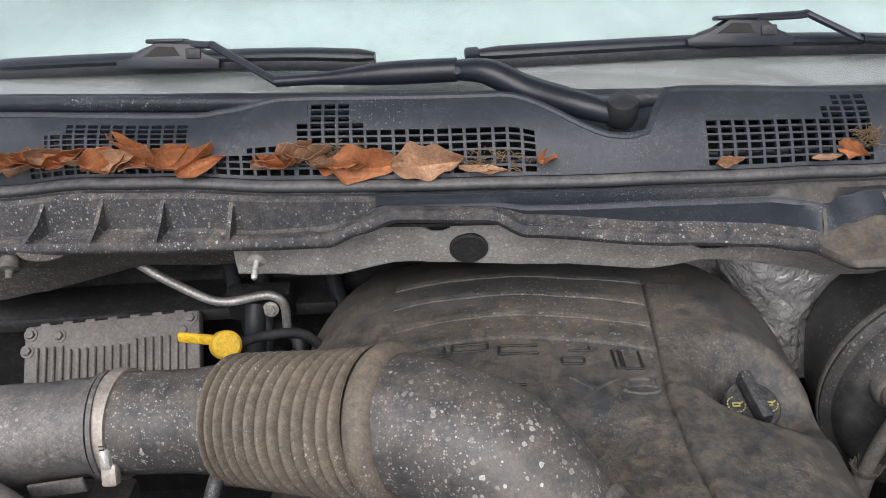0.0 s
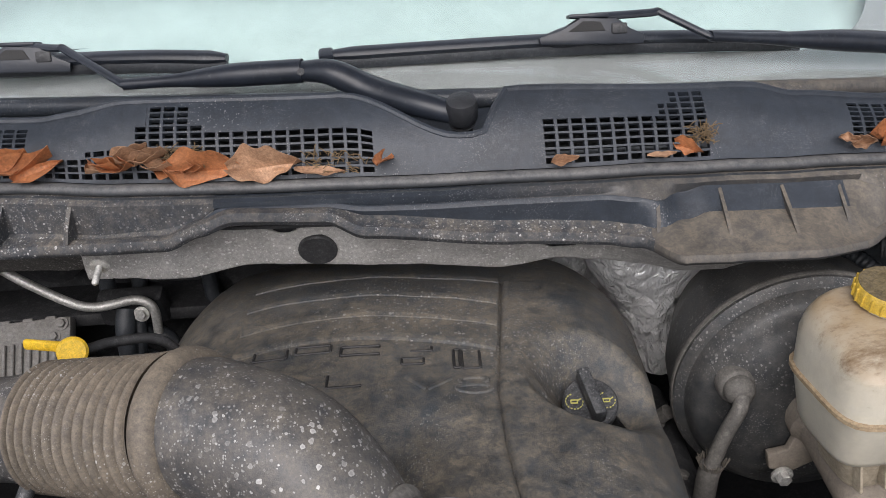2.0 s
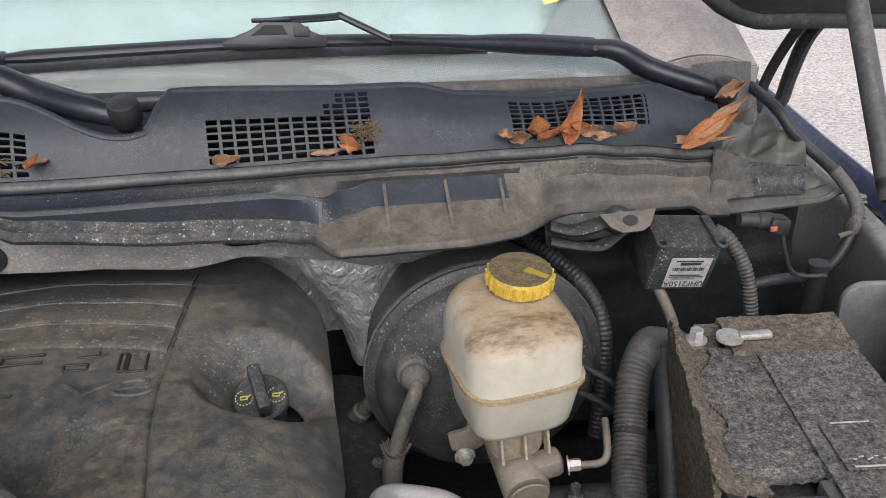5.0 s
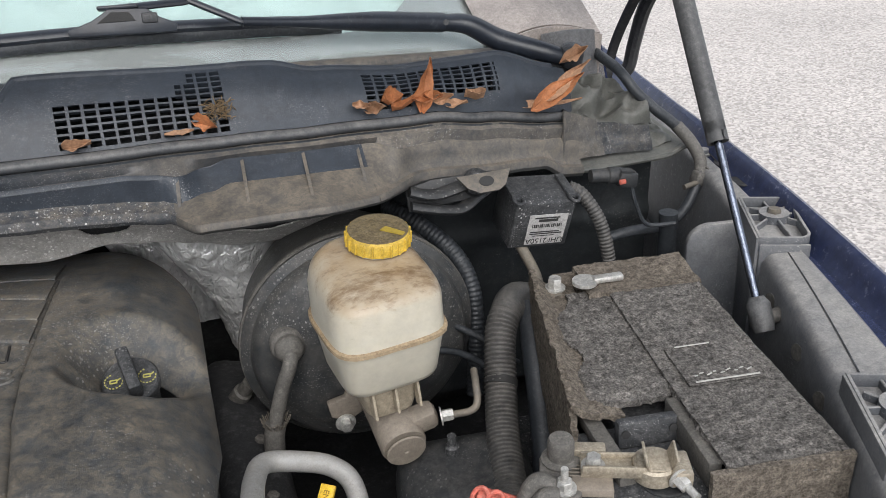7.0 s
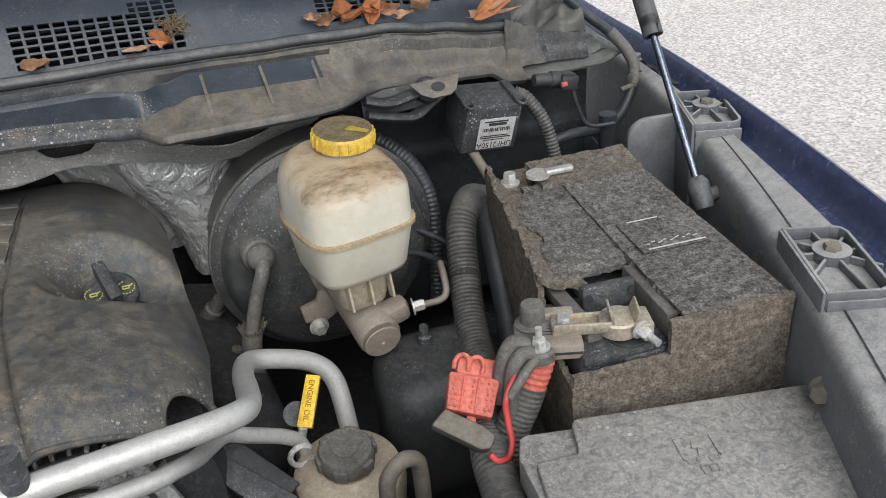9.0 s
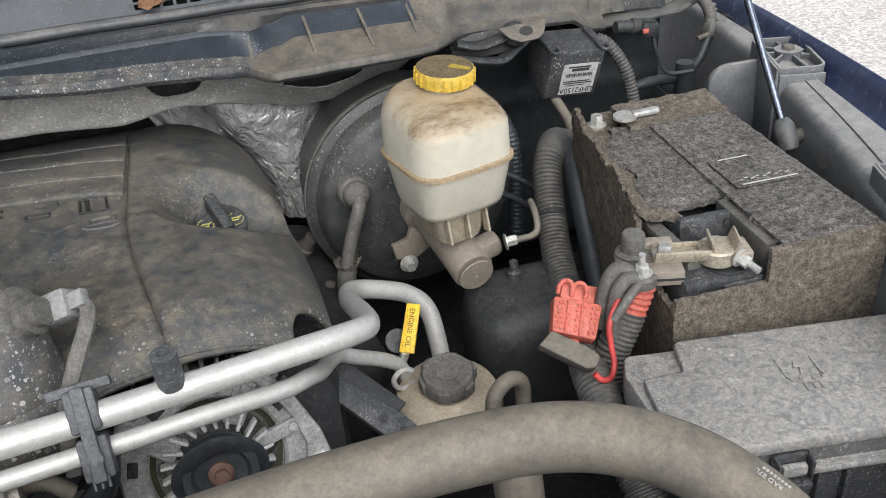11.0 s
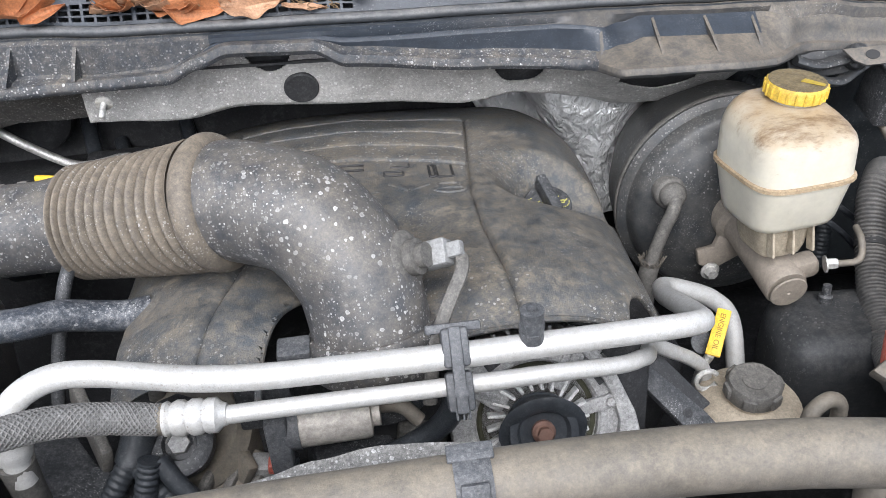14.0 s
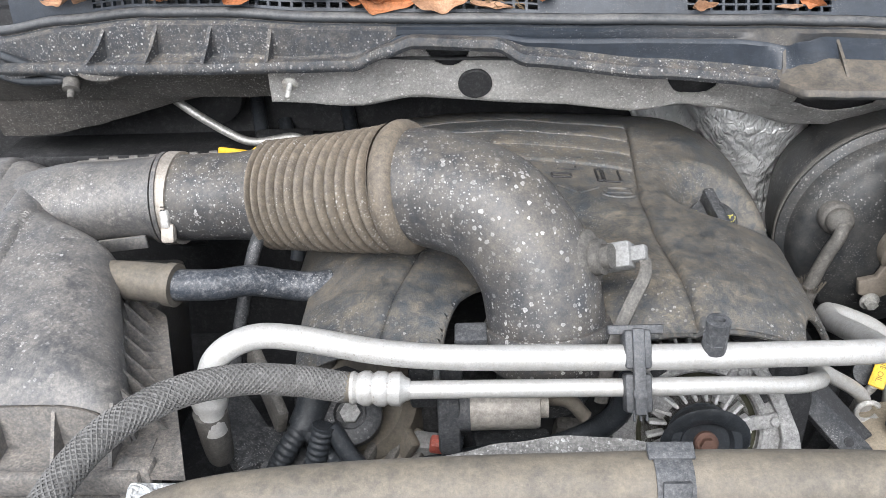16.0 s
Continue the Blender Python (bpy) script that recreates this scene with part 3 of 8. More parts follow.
# each grille: left x, right x, lower v, upper v
GRILLES = [
    [(-0.48, -0.455, 0.02, 0.36), (-0.455, -0.430, 0.02, 0.64), (-0.430, -0.284, 0.02, 0.85), (-0.270, -0.225, 0.02, 0.26), (-0.225, -0.174, 0.02, 0.42)],
    [(-0.174, -0.160, 0.02, 0.66), (-0.160, -0.110, 0.02, 0.90), (-0.110, -0.097, 0.02, 0.68), (-0.097, 0.077, 0.02, 0.55)],
    [(0.242, 0.366, 0.04, 0.54), (0.366, 0.380, 0.04, 0.77), (0.380, 0.418, 0.04, 0.94)],
    [(0.571, 0.66, 0.14, 0.80), (0.66, 0.756, 0.30, 0.82)],
]
PITCH_X, PITCH_V, BAR_X, BAR_V = 0.0145, 0.090, 0.0032, 0.025


def in_grille(x, v):
    for k, rects in enumerate(GRILLES):
        for a, b, lo, hi in rects:
            if a <= x <= b and lo <= v <= hi:
                return k
    return None


xs = set(steps(-0.60, 0.86, 120))
for rects in GRILLES:
    left, right = rects[0][0], rects[-1][1]
    x = left
    while x < right:
        xs |= {x, min(x + BAR_X, right)}
        x += PITCH_X
    for a, b, lo, hi in rects:
        xs |= {a, b, b - BAR_X}
xs = sorted(xs)
xs = [a for a, b in zip(xs, xs[1:] + [9]) if b - a > 0.0004]
vlines = {0.0, 1.0}
v = 0.02
while v < 0.99:
    vlines |= {v, min(1.0, v + BAR_V)}
    v += PITCH_V
vlines = sorted(vlines)


def on_bar(x, v, k):
    left = GRILLES[k][0][0]
    if ((x - left) % PITCH_X) < BAR_X or ((v - 0.02) % PITCH_V) < BAR_V:
        return True
    return in_grille(x + PITCH_X * 0.35, v) is None


cowl = thing("windshield_cowl", "black plastic cowl panel with slotted air grilles below the windshield", "car cowl", (0.15, 0.85, 1.3))
part("panel", sheet(cowl_surface, xs, vlines, 0.0025, lambda x, v: in_grille(x, v) is None), COWL, cowl)
for k in range(len(GRILLES)):
    part("grille", sheet(cowl_surface, xs, vlines, 0.006, lambda x, v, k=k: in_grille(x, v) == k and on_bar(x, v, k)), COWL, cowl, "black slotted air intake grille")


def rolled_edge(x):
    x0, y0, z0 = cowl_surface(x, 1.0)
    return (x0, y0 + 0.002, z0 - 0.0005)


part("rolled_edge", sweep([rolled_edge(x) for x in steps(-0.6, 0.84, 110)], 0.0042, 8, smooth_line=False), COWL, cowl)


def rear_shelf(x, v):
    x0, y0, z0 = cowl_surface(x, 1.0)
    yg = glass_y(x) - 0.035
    zg = glass_z(x) - 0.028
    dip = math.sin(math.pi * v) * 0.012
    return (x, y0 + 0.003 + (yg - y0) * v, z0 - 0.004 + (zg - z0) * v - dip)


def glass_y(x):
    return 0.965 + 0.135 * ((x - 0.12) / 0.8) ** 2


def glass_z(x):
    return 1.343 - 0.056 * x - 0.035 * ((x - 0.12) / 0.8) ** 2


def glass_surface(x, v):
    """v: metres up along the pane from its lower edge."""
    return (x * (1 - 0.05 * v), glass_y(x) - 0.04 + v * 0.85, glass_z(x) - 0.024 + v * 0.527)


part("rear_shelf", sheet(rear_shelf, steps(-0.62, 0.84, 60), steps(0, 1, 6), 0.003), COWL, cowl)

wind = thing("windshield", "tinted car windshield with dusty dark lower border", "windshield", (0.1, 1.0, 1.34), kind="structure")
pane = part("pane", sheet(glass_surface, steps(-0.85, 0.95, 36), steps(0.0, 0.75, 10), 0.004), GLASS, wind)
pane.visible_shadow = False


def shade_edge(x):
    """Lower edge of the clear field, rounded at its far corners."""
    low = 0.062
    for c, s in ((-0.70, -1), (0.74, 1)):
        d = (x - c) * s
        if d > -0.16:
            low += 0.16 - math.sqrt(max(0.0, 0.0256 - max(0.0, d + 0.16) ** 2)) if d < 0 else 1.0
    return low


def under(x, v, gap=0.009):
    x, y, z = glass_surface(x, v)
    return (x, y + gap * 0.53, z - gap * 0.85)


border = part("dark_border", sheet(lambda x, v: under(x, v * min(shade_edge(x), 0.75), 0.0065), steps(-0.85, 0.95, 420), steps(0.0, 1.0, 12), 0.0012), FRIT, wind, "grey border of the windshield, dust haze and reflection in its colour")


def wavy(x, v):
    x, y, z = under(x, v, 0.03)
    w = 0.004 * math.sin(x * 31 + v * 20) + 0.004 * math.sin(x * 13 - v * 37)
    return (x, y, z + w)


single("sunshade", sheet(wavy, steps(-0.75, 0.85, 60), steps(0.04, 0.72, 24), 0.003), SHADE, "silvery white sunshade behind the windshield", "sunshade")
scrape = thing("windshield_sticker", "yellow curved sticker on the windshield", "sticker", (0.78, 1.2, 1.38))
part("arc", sheet(lambda a, r: glass_surface(0.66 + 0.16 * math.sin(a) * 1.0, 0.14 + 0.15 * (1 - math.cos(a)) + r)[:2] + (glass_surface(0.66 + 0.16 * math.sin(a), 0.14 + 0.15 * (1 - math.cos(a)) + r)[2] + 0.003,), steps(0.25, 0.95, 14), [0, 0.012], 0.0006), material("pale_yellow_print", (0.75, 0.68, 0.25), 0.6), scrape)


def lower_lip(x):
    """Seam where the cowl meets the pane."""
    x, y, z = glass_surface(x, 0.0)
    return (x, y - 0.004, z - 0.002)


part("glass_trim", sweep([lower_lip(x) for x in steps(-0.62, 0.86, 60)], 0.011, 10, smooth_line=False), COWL_BAND, cowl)

# weather strip
tri = [(x, seal_y(x) - 0.002, seal_z(x) - 0.003) for x in steps(-0.62, 0.84, 90)]
strip = thing("hood_seal", "black rubber hood seal along the cowl edge", "weather strip", (0.15, 0.785, 1.27))
part("bulb", sweep(tri, 0.0075, 12, smooth_line=False, flat=0.8), SEAL, strip)
part("lip", sweep([(a, b - 0.004, c - 0.011) for a, b, c in tri], 0.004, 8, smooth_line=False), RUBBER, strip)

# front face of the cowl, from the seal down to its lip
lip_bow = bow(0.760, 0.030)
lip_out = table((0.30, 0.0), (0.335, 0.012), (0.365, 0.062), (0.415, 0.066), (0.49, 0.074), (0.555, 0.052), (0.615, 0.004), (0.65, 0.0), (0.86, 0.0))


def lip_y(x):
    return lip_bow(x) - max(0.0, lip_out(x) if x > 0.30 else 0.0)


lip_z = table((-0.62, 1.20), (-0.527, 1.205), (-0.35, 1.213), (-0.236, 1.218), (-0.145, 1.221), (-0.108, 1.236), (-0.072, 1.248), (0.024, 1.244), (0.057, 1.226), (0.21, 1.207), (0.326, 1.195), (0.37, 1.196), (0.415, 1.194), (0.48, 1.192), (0.554, 1.180), (0.612, 1.172), (0.747, 1.152), (0.796, 1.145), (0.83, 1.124), (0.86, 1.118))
ledge_drop = table((-0.62, 0.046), (-0.24, 0.042), (-0.16, 0.036), (-0.115, 0.028), (-0.085, 0.011), (0.03, 0.010), (0.06, 0.014), (0.30, 0.013), (0.36, 0.014), (0.56, 0.012), (0.62, 0.02), (0.86, 0.02))


def face_profile(x):
    ys, zs, yl, zl = seal_y(x), seal_z(x) - 0.012, lip_y(x), lip_z(x)
    zm = zs - ledge_drop(x)
    left = max(0.0, min(1.0, (-0.10 - x) / 0.08))
    right = max(0.0, min(1.0, (x - 0.33) / 0.06))
    zb = zl + 0.009
    yf = yl + 0.012 - 0.012 * left - 0.006 * right
    pts = [(ys - 0.003, zs), (ys - 0.012, zs - 0.004), (yl + 0.014, zm + 0.003), (yl + 0.009, zm - 0.001), (yf, min(zb + 0.006, zm - 0.004)), (yl + 0.001, zb), (yl - 0.005, zl + 0.008), (yl - 0.006, zl + 0.002), (yl - 0.003, zl - 0.002)]
    shelf = smooth01((x - 0.325) / 0.05) * smooth01((0.60 - x) / 0.03)
    if shelf > 0:
        # a recessed wall above a broad shelf that comes forward
        zt = 1.231 - 0.10 * max(0.0, x - 0.40) + 0.006 * smooth01((x - 0.385) / 0.02)
        wide = [pts[0], pts[1], (ys - 0.008, zt + 0.003), (ys - 0.010, zt), (ys - 0.034, zt - 0.019), (yl + 0.010, zl + 0.006), (yl - 0.001, zl + 0.004), (yl - 0.002, zl + 0.001), (yl + 0.001, zl - 0.002)]
        pts = [(a[0] + (b[0] - a[0]) * shelf, a[1] + (b[1] - a[1]) * shelf) for a, b in zip(pts, wide)]
    return pts


def face_surface(x, v):
    p = face_profile(x)
    i = min(int(v), len(p) - 2)
    f = v - i
    return (x, p[i][0] + (p[i + 1][0] - p[i][0]) * f, p[i][1] + (p[i + 1][1] - p[i][1]) * f)


apron = thing("cowl_apron", "dusty black plastic cowl apron with stiffening ribs and splashed dirt", "car cowl", (0.15, 0.77, 1.22))
half = [i / 2 for i in range(17)]
part("upper_band", sheet(face_surface, steps(-0.092, 0.86, 110), half[:6], 0.003), COWL_BAND, apron, "dark band below the seal, dusty towards its end")
part("left_panel", sheet(face_surface, steps(-0.62, -0.092, 130), [i / 4 for i in range(33)], 0.003, lambda x, v: not (2.5 < v < 4 and x > -0.102 - 0.030 * (v - 2.5))), COWL_FACE, apron)
part("middle_panel", sheet(face_surface, steps(-0.150, 0.555, 160), [2.5, 2.75, 3, 3.25, 3.5, 3.75, 4], 0.003, lambda x, v: x > -0.102 - 0.030 * (v - 2.5)), COWL, apron, "clean black recessed wall")
part("middle_lip", sheet(face_surface, steps(-0.092, 0.345, 70), half[8:], 0.003), COWL_FACE, apron)
part("shelf", sheet(face_surface, steps(0.345, 0.555, 50), half[8:], 0.003), COWL_DIRT, apron, "tan mud-stained shelf of the apron")
part("end_panel", sheet(face_surface, steps(0.555, 0.86, 50), half[5:], 0.003), COWL_DIRT, apron, "tan mud-stained end of the apron")

def rib(x, lean_, tall=0.9, out=0.012):
    """A three-cornered stiffener from the wall down to the lip."""
    p = face_profile(x)
    if x > 0.3:
        w = 0.0018
        a, d = (x, p[3][0] - 0.001, p[3][1] + 0.002), (x, p[4][0] + 0.004, p[4][1] - 0.004)
        q = face_profile(x + lean_)
        b = (x + lean_, q[5][0] + 0.002, q[5][1] + 0.001)
        m = (x + lean_ * 0.55, (a[1] + b[1]) / 2 - 0.004, a[2] + (b[2] - a[2]) * 0.55 + 0.002)
        five = (a, m, b, (b[0], b[1], b[2] - 0.004), d)
        v = [(r[0] - w, r[1], r[2]) for r in five] + [(r[0] + w, r[1], r[2]) for r in five]
        return v, [(0, 1, 2, 3, 4), (9, 8, 7, 6, 5), (0, 5, 6, 1), (1, 6, 7, 2), (2, 7, 8, 3), (3, 8, 9, 4), (4, 9, 5, 0)]
    top, foot = p[1] if tall > 0.95 else p[2], p[6]
    w = 0.0022
    a = (x, top[0] - 0.002, top[1])
    b = (x + lean_, foot[0] - 0.004, foot[1] + 0.004)
    c = (x + lean_ * 0.45, foot[0] + 0.016, foot[1] + 0.002)
    d = (x, p[3][0] + 0.008, p[3][1])
    m = (x + lean_ * 0.3, (top[0] + foot[0]) / 2 - 0.010, (top[1] + foot[1]) / 2 + 0.002)
    v = [(q[0] - w, q[1], q[2]) for q in (a, m, b, c, d)] + [(q[0] + w, q[1], q[2]) for q in (a, m, b, c, d)]
    return v, [(0, 1, 2, 3, 4), (9, 8, 7, 6, 5), (0, 5, 6, 1), (1, 6, 7, 2), (2, 7, 8, 3), (3, 8, 9, 4), (4, 9, 5, 0)]


for x, ln, tall in ((-0.460, -0.026, 1.0), (-0.388, -0.018, 1.0), (-0.318, -0.012, 1.0), (-0.243, -0.006, 1.0)):
    part("rib", rib(x, ln, tall), COWL_FACE, apron, smooth=False)
for x, ln, tall in ((0.351, -0.003, 0.9), (0.420, -0.004, 0.9), (0.487, -0.005, 0.9), (0.550, -0.004, 0.9)):
    part("rib", rib(x, ln, tall), COWL_DIRT, apron, smooth=False)

# foil strip below the apron
foil_low = table((-0.26, 1.158), (-0.148, 1.150), (-0.084, 1.160), (0.105, 1.146), (0.20, 1.134), (0.262, 1.142), (0.30, 1.136), (0.356, 1.124), (0.409, 1.106), (0.47, 1.102), (0.54, 1.118), (0.60, 1.15))


def strip_surface(x, v):
    yl, zl = lip_y(x) + 0.036, lip_z(x) + 0.014
    zb = foil_low(x)
    y = yl + (0.832 + 0.1 * max(0, x - 0.3) - yl) * v
    z = zl + (zb - zl) * v
    n = (0.0022 * noise.noise((x * 20, v * 2, 4)) + 0.0010 * noise.noise((x * 70, v * 6, 9)) + 0.0004 * noise.noise((x * 260, v * 20, 5))) * (1 - 0.7 * v * v)
    if v > 0.93:
        y += 0.02
        z -= 0.003
    return (x, y + n, z + n)


def strip_hole(x, v):
    for cx, w, d in ((-0.034, 0.030, 0.50), (0.266, 0.036, 0.72)):
        if abs(x - cx) < w and v < d * (1 - 0.55 * (abs(x - cx) / w) ** 3):
            return True
    if 0.385 < x < 0.485 and 0.26 < v < 0.66 - 6 * abs(x - 0.435) ** 1.3:
        return True
    return False


bulkhead = thing("heat_shield_strip", "speckled dusty foil-faced shield strip below the cowl", "heat shield", (0.1, 0.83, 1.17))
part("foil_face", sheet(strip_surface, steps(-0.26, 0.60, 500), steps(0, 1, 90), 0.002, lambda x, v: not strip_hole(x, v)), FOIL_DUSTY, bulkhead)
for cx, w in ((-0.03, 0.036), (0.266, 0.038), (0.435, 0.056)):
    part("backing", sheet(lambda x, v: tuple(Vector(strip_surface(x, v)) + Vector((0, 0.010, -0.005))), steps(cx - w, cx + w, 8), steps(0, 0.8, 6), 0.002), BLACK, bulkhead)
part("round_plug", moved(lathe([(0.0212, -0.006), (0.0212, 0.001), (0.0195, 0.0028), (0, 0.003)], 36), facing(Vector(strip_surface(-0.001, 0.72)) + Vector((0, -0.0035, -0.001)), (0.0, -0.95, -0.30))), BLACK, bulkhead, "black round plug")
stud = part("stud", moved(joined(lathe([(0.0035, 0), (0.0035, 0.024), (0.002, 0.026), (0, 0.026)], 10), lathe([(0.010, 0), (0.010, 0.002), (0.005, 0.003)], 14)), facing((-0.226, 0.792, 1.198), (0, -0.85, -0.35))), STEEL, bulkhead)


def dark_strip(x, v):
    yl, zl = lip_y(x) + 0.02, lip_z(x) + 0.004
    n = 0.002 * noise.noise((x * 25, v * 3, 2))
    return (x, yl + 0.055 * v + n, zl - 0.062 * v - (0.03 * max(0, -0.4 - x)) * v + n)


wall_metal = thing("bulkhead_flange", "dirt-splashed dark body flange below the cowl", "body panel", (-0.45, 0.86, 1.17))
part("flange", sheet(dark_strip, steps(-0.72, -0.258, 50), steps(0, 1, 10), 0.002), BODY_DARK, wall_metal)
part("lower_channel", sheet(lambda x, v: (x, dark_strip(x, 1)[1] + 0.004 + 0.02 * v, dark_strip(x, 1)[2] - 0.001 - 0.065 * v * smooth01((-0.29 - x) / 0.4)), steps(-0.72, -0.25, 40), steps(0, 1, 8), 0.002), BODY_DARK, wall_metal)
ear = lathe([(0.014, 0), (0.034, 0), (0.034, 0.003), (0.014, 0.003)], 28, 0.6)
part("mount_ear", moved(ear, facing((-0.470, 0.838, 1.208), (0, -0.55, 0.83))), BODY_DARK, wall_metal)
clipb = part("sensor_stub", moved(lathe([(0.008, 0), (0.008, 0.02), (0.011, 0.021), (0.011, 0.034), (0.005, 0.036), (0.004, 0.046), (0, 0.046)], 16), facing((-0.52, 0.862, 1.205), (0.05, -0.6, -0.5))), HOSE_DARK, wall_metal)
for k in (0, 1):
    part("hose_loop", sweep([(-0.66, 0.90, 1.225 - 0.03 * k), (-0.60, 0.87, 1.215 - 0.028 * k), (-0.55, 0.855, 1.200 - 0.01 * k), (-0.525, 0.855, 1.192)], 0.006, 10), RUBBER, wall_metal)

# dark tray added under the grilles, closed to the pane to block stray light
plenum = thing("added_cowl_plenum", "added dark plenum under the grilles that blocks light from behind", "car cowl", (0.1, 0.95, 1.2))
part("floor", sheet(lambda x, v: (x, 0.80 + 0.03 * ((x - 0.15) / 0.4) ** 2 + 0.26 * v, seal_z(x) - 0.055 - 0.01 * v), steps(-0.92, 0.84, 40), steps(0, 1, 6), 0.003), BLACK, plenum)
part("rear_wall", sheet(lambda x, v: (x, glass_y(x) + 0.03 + 0.05 * v, seal_z(x) - 0.06 + v * (glass_z(x) - seal_z(x) + 0.07)), steps(-0.92, 0.86, 40), steps(0, 1, 6), 0.003), BLACK, plenum)
for xe in (-0.93, 0.845):
    part("end_wall", moved(block(0.004, 0.24, 0.10, 0.001), pose(xe, 0.99, 1.15)), BLACK, plenum)

# firewall that closes the bay
single("firewall", sheet(lambda x, v: (x, 1.09 + 0.01 * math.sin(x * 9), 1.20 - 0.05 * x - 0.80 * v), steps(-0.95, 1.02, 30), steps(0, 1, 10), 0.02), BLACK, "dark firewall behind the engine", "firewall", kind="structure")


def blanket(x, v):
    """Foil hung below the strip; on the right it wraps a duct that narrows downwards."""
    k = smooth01((x - 0.20) / 0.10)
    n = 0.007 * noise.noise((x * 24 + v * 3, v * 4, 1)) + 0.004 * noise.noise((x * 70 + v * 9, v * 7, 5)) + 0.002 * noise.noise((x * 160, v * 30, 8))
    drop = 0.05 + 0.18 * k
    bulge = 0.0
    xx = x + 0.012 * k * v
    return (xx, 1.03 - bulge - 0.02 * k * v + n, 1.160 - 0.02 * x - drop * v)


single("foil_blanket", sheet(blanket, steps(-0.18, 0.62, 160), steps(0, 1, 60), 0.002), FOIL, "crinkled shiny aluminium foil heat blanket on the firewall", "heat shield")


def duct_wrap(a, h):
    """A duct that narrows downwards, loosely wrapped: a round the duct, h down its length."""
    cx, cy, cz = 0.368 + 0.045 * h ** 0.8, 0.940 + 0.01 * h, 1.160 - 0.25 * h
    r = 0.098 - 0.062 * smooth01(h * 1.25)
    n = 0.006 * noise.noise((a * 1.6, h * 5, 2)) + 0.004 * noise.noise((a * 4 + h * 6, h * 12, 5)) - 0.004 * abs(noise.noise((a * 7 - h * 9, h * 17, 8)))
    return (cx + (r + n) * math.cos(a), cy + (r + n) * math.sin(a) * 0.9, cz)


single("foil_duct", sheet(duct_wrap, steps(math.pi * 0.9, math.pi * 2.1, 90), steps(0, 1, 80), 0.002), FOIL, "duct wrapped in crinkled shiny aluminium foil beside the booster", "heat shield")


def near_wall(x, v):
    bead = 0.006 * math.exp(-((v - 0.35) / 0.03) ** 2) + 0.006 * math.exp(-((x - 0.79) / 0.012) ** 2)
    return (x, 0.955 + 0.05 * smooth01((0.62 - x) / 0.1) - bead + 0.02 * v, 1.150 - 0.03 * (x - 0.5) - 0.42 * v)


single("firewall_panel", sheet(near_wall, steps(0.50, 1.03, 60), steps(0, 1, 50), 0.004), WALL, "dusty dark metal firewall panel behind the booster", "firewall", kind="structure")

# ---- engine cover ----
def roll(d, r):
    """How far a rounded shoulder of radius r has dropped at the distance d past its start."""
    d = max(0.0, min(d, r))
    return r - math.sqrt(r * r - d * d)


def cover_seam(y):
    return 0.178 + 0.10 * max(0.0, y - 0.65) + 0.08 * max(0.0, 0.58 - y)


def cover_height(x, y):
    z = 1.110 - 0.45 * max(0.0, -0.02 - x) ** 2 * 2 - 0.06 * max(0.0, x - 0.05)
    z -= 0.85 * roll(x - 0.235 + 0.05 * (0.6 - y), 0.108) + 0.8 * roll(-0.11 - x, 0.10)
    z -= 0.9 * max(0.0, y - 0.80) ** 2
    front = 0.47 if x < 0.05 else 0.485
    z -= roll(front - y, 0.113) * 1.1
    # saddle between the two front lobes
    gap = math.exp(-((x - 0.05) / 0.075) ** 2)
    z -= 0.035 * gap * smooth01((0.66 - y) / 0.15)
    # scoop round the oil filler, steep on its near side
    dy = y - 0.682
    d = math.hypot((x - 0.276) / 0.072, dy / (0.070 if dy > 0 else 0.078))
    z -= 0.060 * smooth01((1.08 - d) / (0.75 - 0.28 * smooth01(-dy / 0.02) * smooth01((0.315 - x) / 0.03)))
    # rounded joint down the crown, its outer side proud
    seam = cover_seam(y)
    if y < 0.86:
        z += 0.0030 * smooth01((x - seam) / 0.004) * smooth01((0.25 - x) / 0.05) - 0.0055 * math.exp(-((x - seam) / 0.0030) ** 2)
    left = -0.073 + 0.25 * (y - 0.49)
    if y < 0.60:
        z -= 0.006 * math.exp(-((x - left) / 0.0030) ** 2)
    # flowing folds of the middle
    if y < 0.70:
        z += 0.0035 * math.sin(60 * (y + 0.8 * abs(x - 0.10))) * math.exp(-((x - 0.12) / 0.07) ** 2) * math.exp(-((y - 0.60) / 0.06) ** 2)
    z += 0.0015 * noise.noise((x * 14, y * 14, 3)) + 0.0006 * noise.noise((x * 60, y * 60, 3))
    return z


def cover_left(y):
    return -0.205 + 0.10 * max(0.0, (y - 0.86) / 0.14) ** 2.2 + 0.036 * smooth01((0.64 - y) / 0.12)


def cover_right(y):
    return 0.340 - 0.10 * max(0.0, (y - 0.86) / 0.14) ** 2.2 + 0.10 * min(0.0, y - 0.6)


def cover_rear(x):
    return 1.0 - 0.9 * (x - 0.06) ** 2


MOUTH = (0.042, 0.365, 0.086, 0.150)
FILL = (0.274, 0.676, 0.036, 0.034)
CUT = 0.424
NOTCH = (0.322, 0.42, 0.036, 0.055)


def cover_place(u, v):
    y = 0.385 + 0.615 * v
    x = cover_left(y) + (cover_right(y) - cover_left(y)) * u
    y = 0.385 + (cover_rear(x) - 0.385) * v
    for cx, cy, a, b in (MOUTH, FILL, NOTCH):
        r = math.hypot((x - cx) / a, (y - cy) / b)
        if 1e-6 < r and abs(r - 1) * min(a, b) < 0.0032:
            x, y = cx + (x - cx) / r, cy + (y - cy) / r
    return x, y


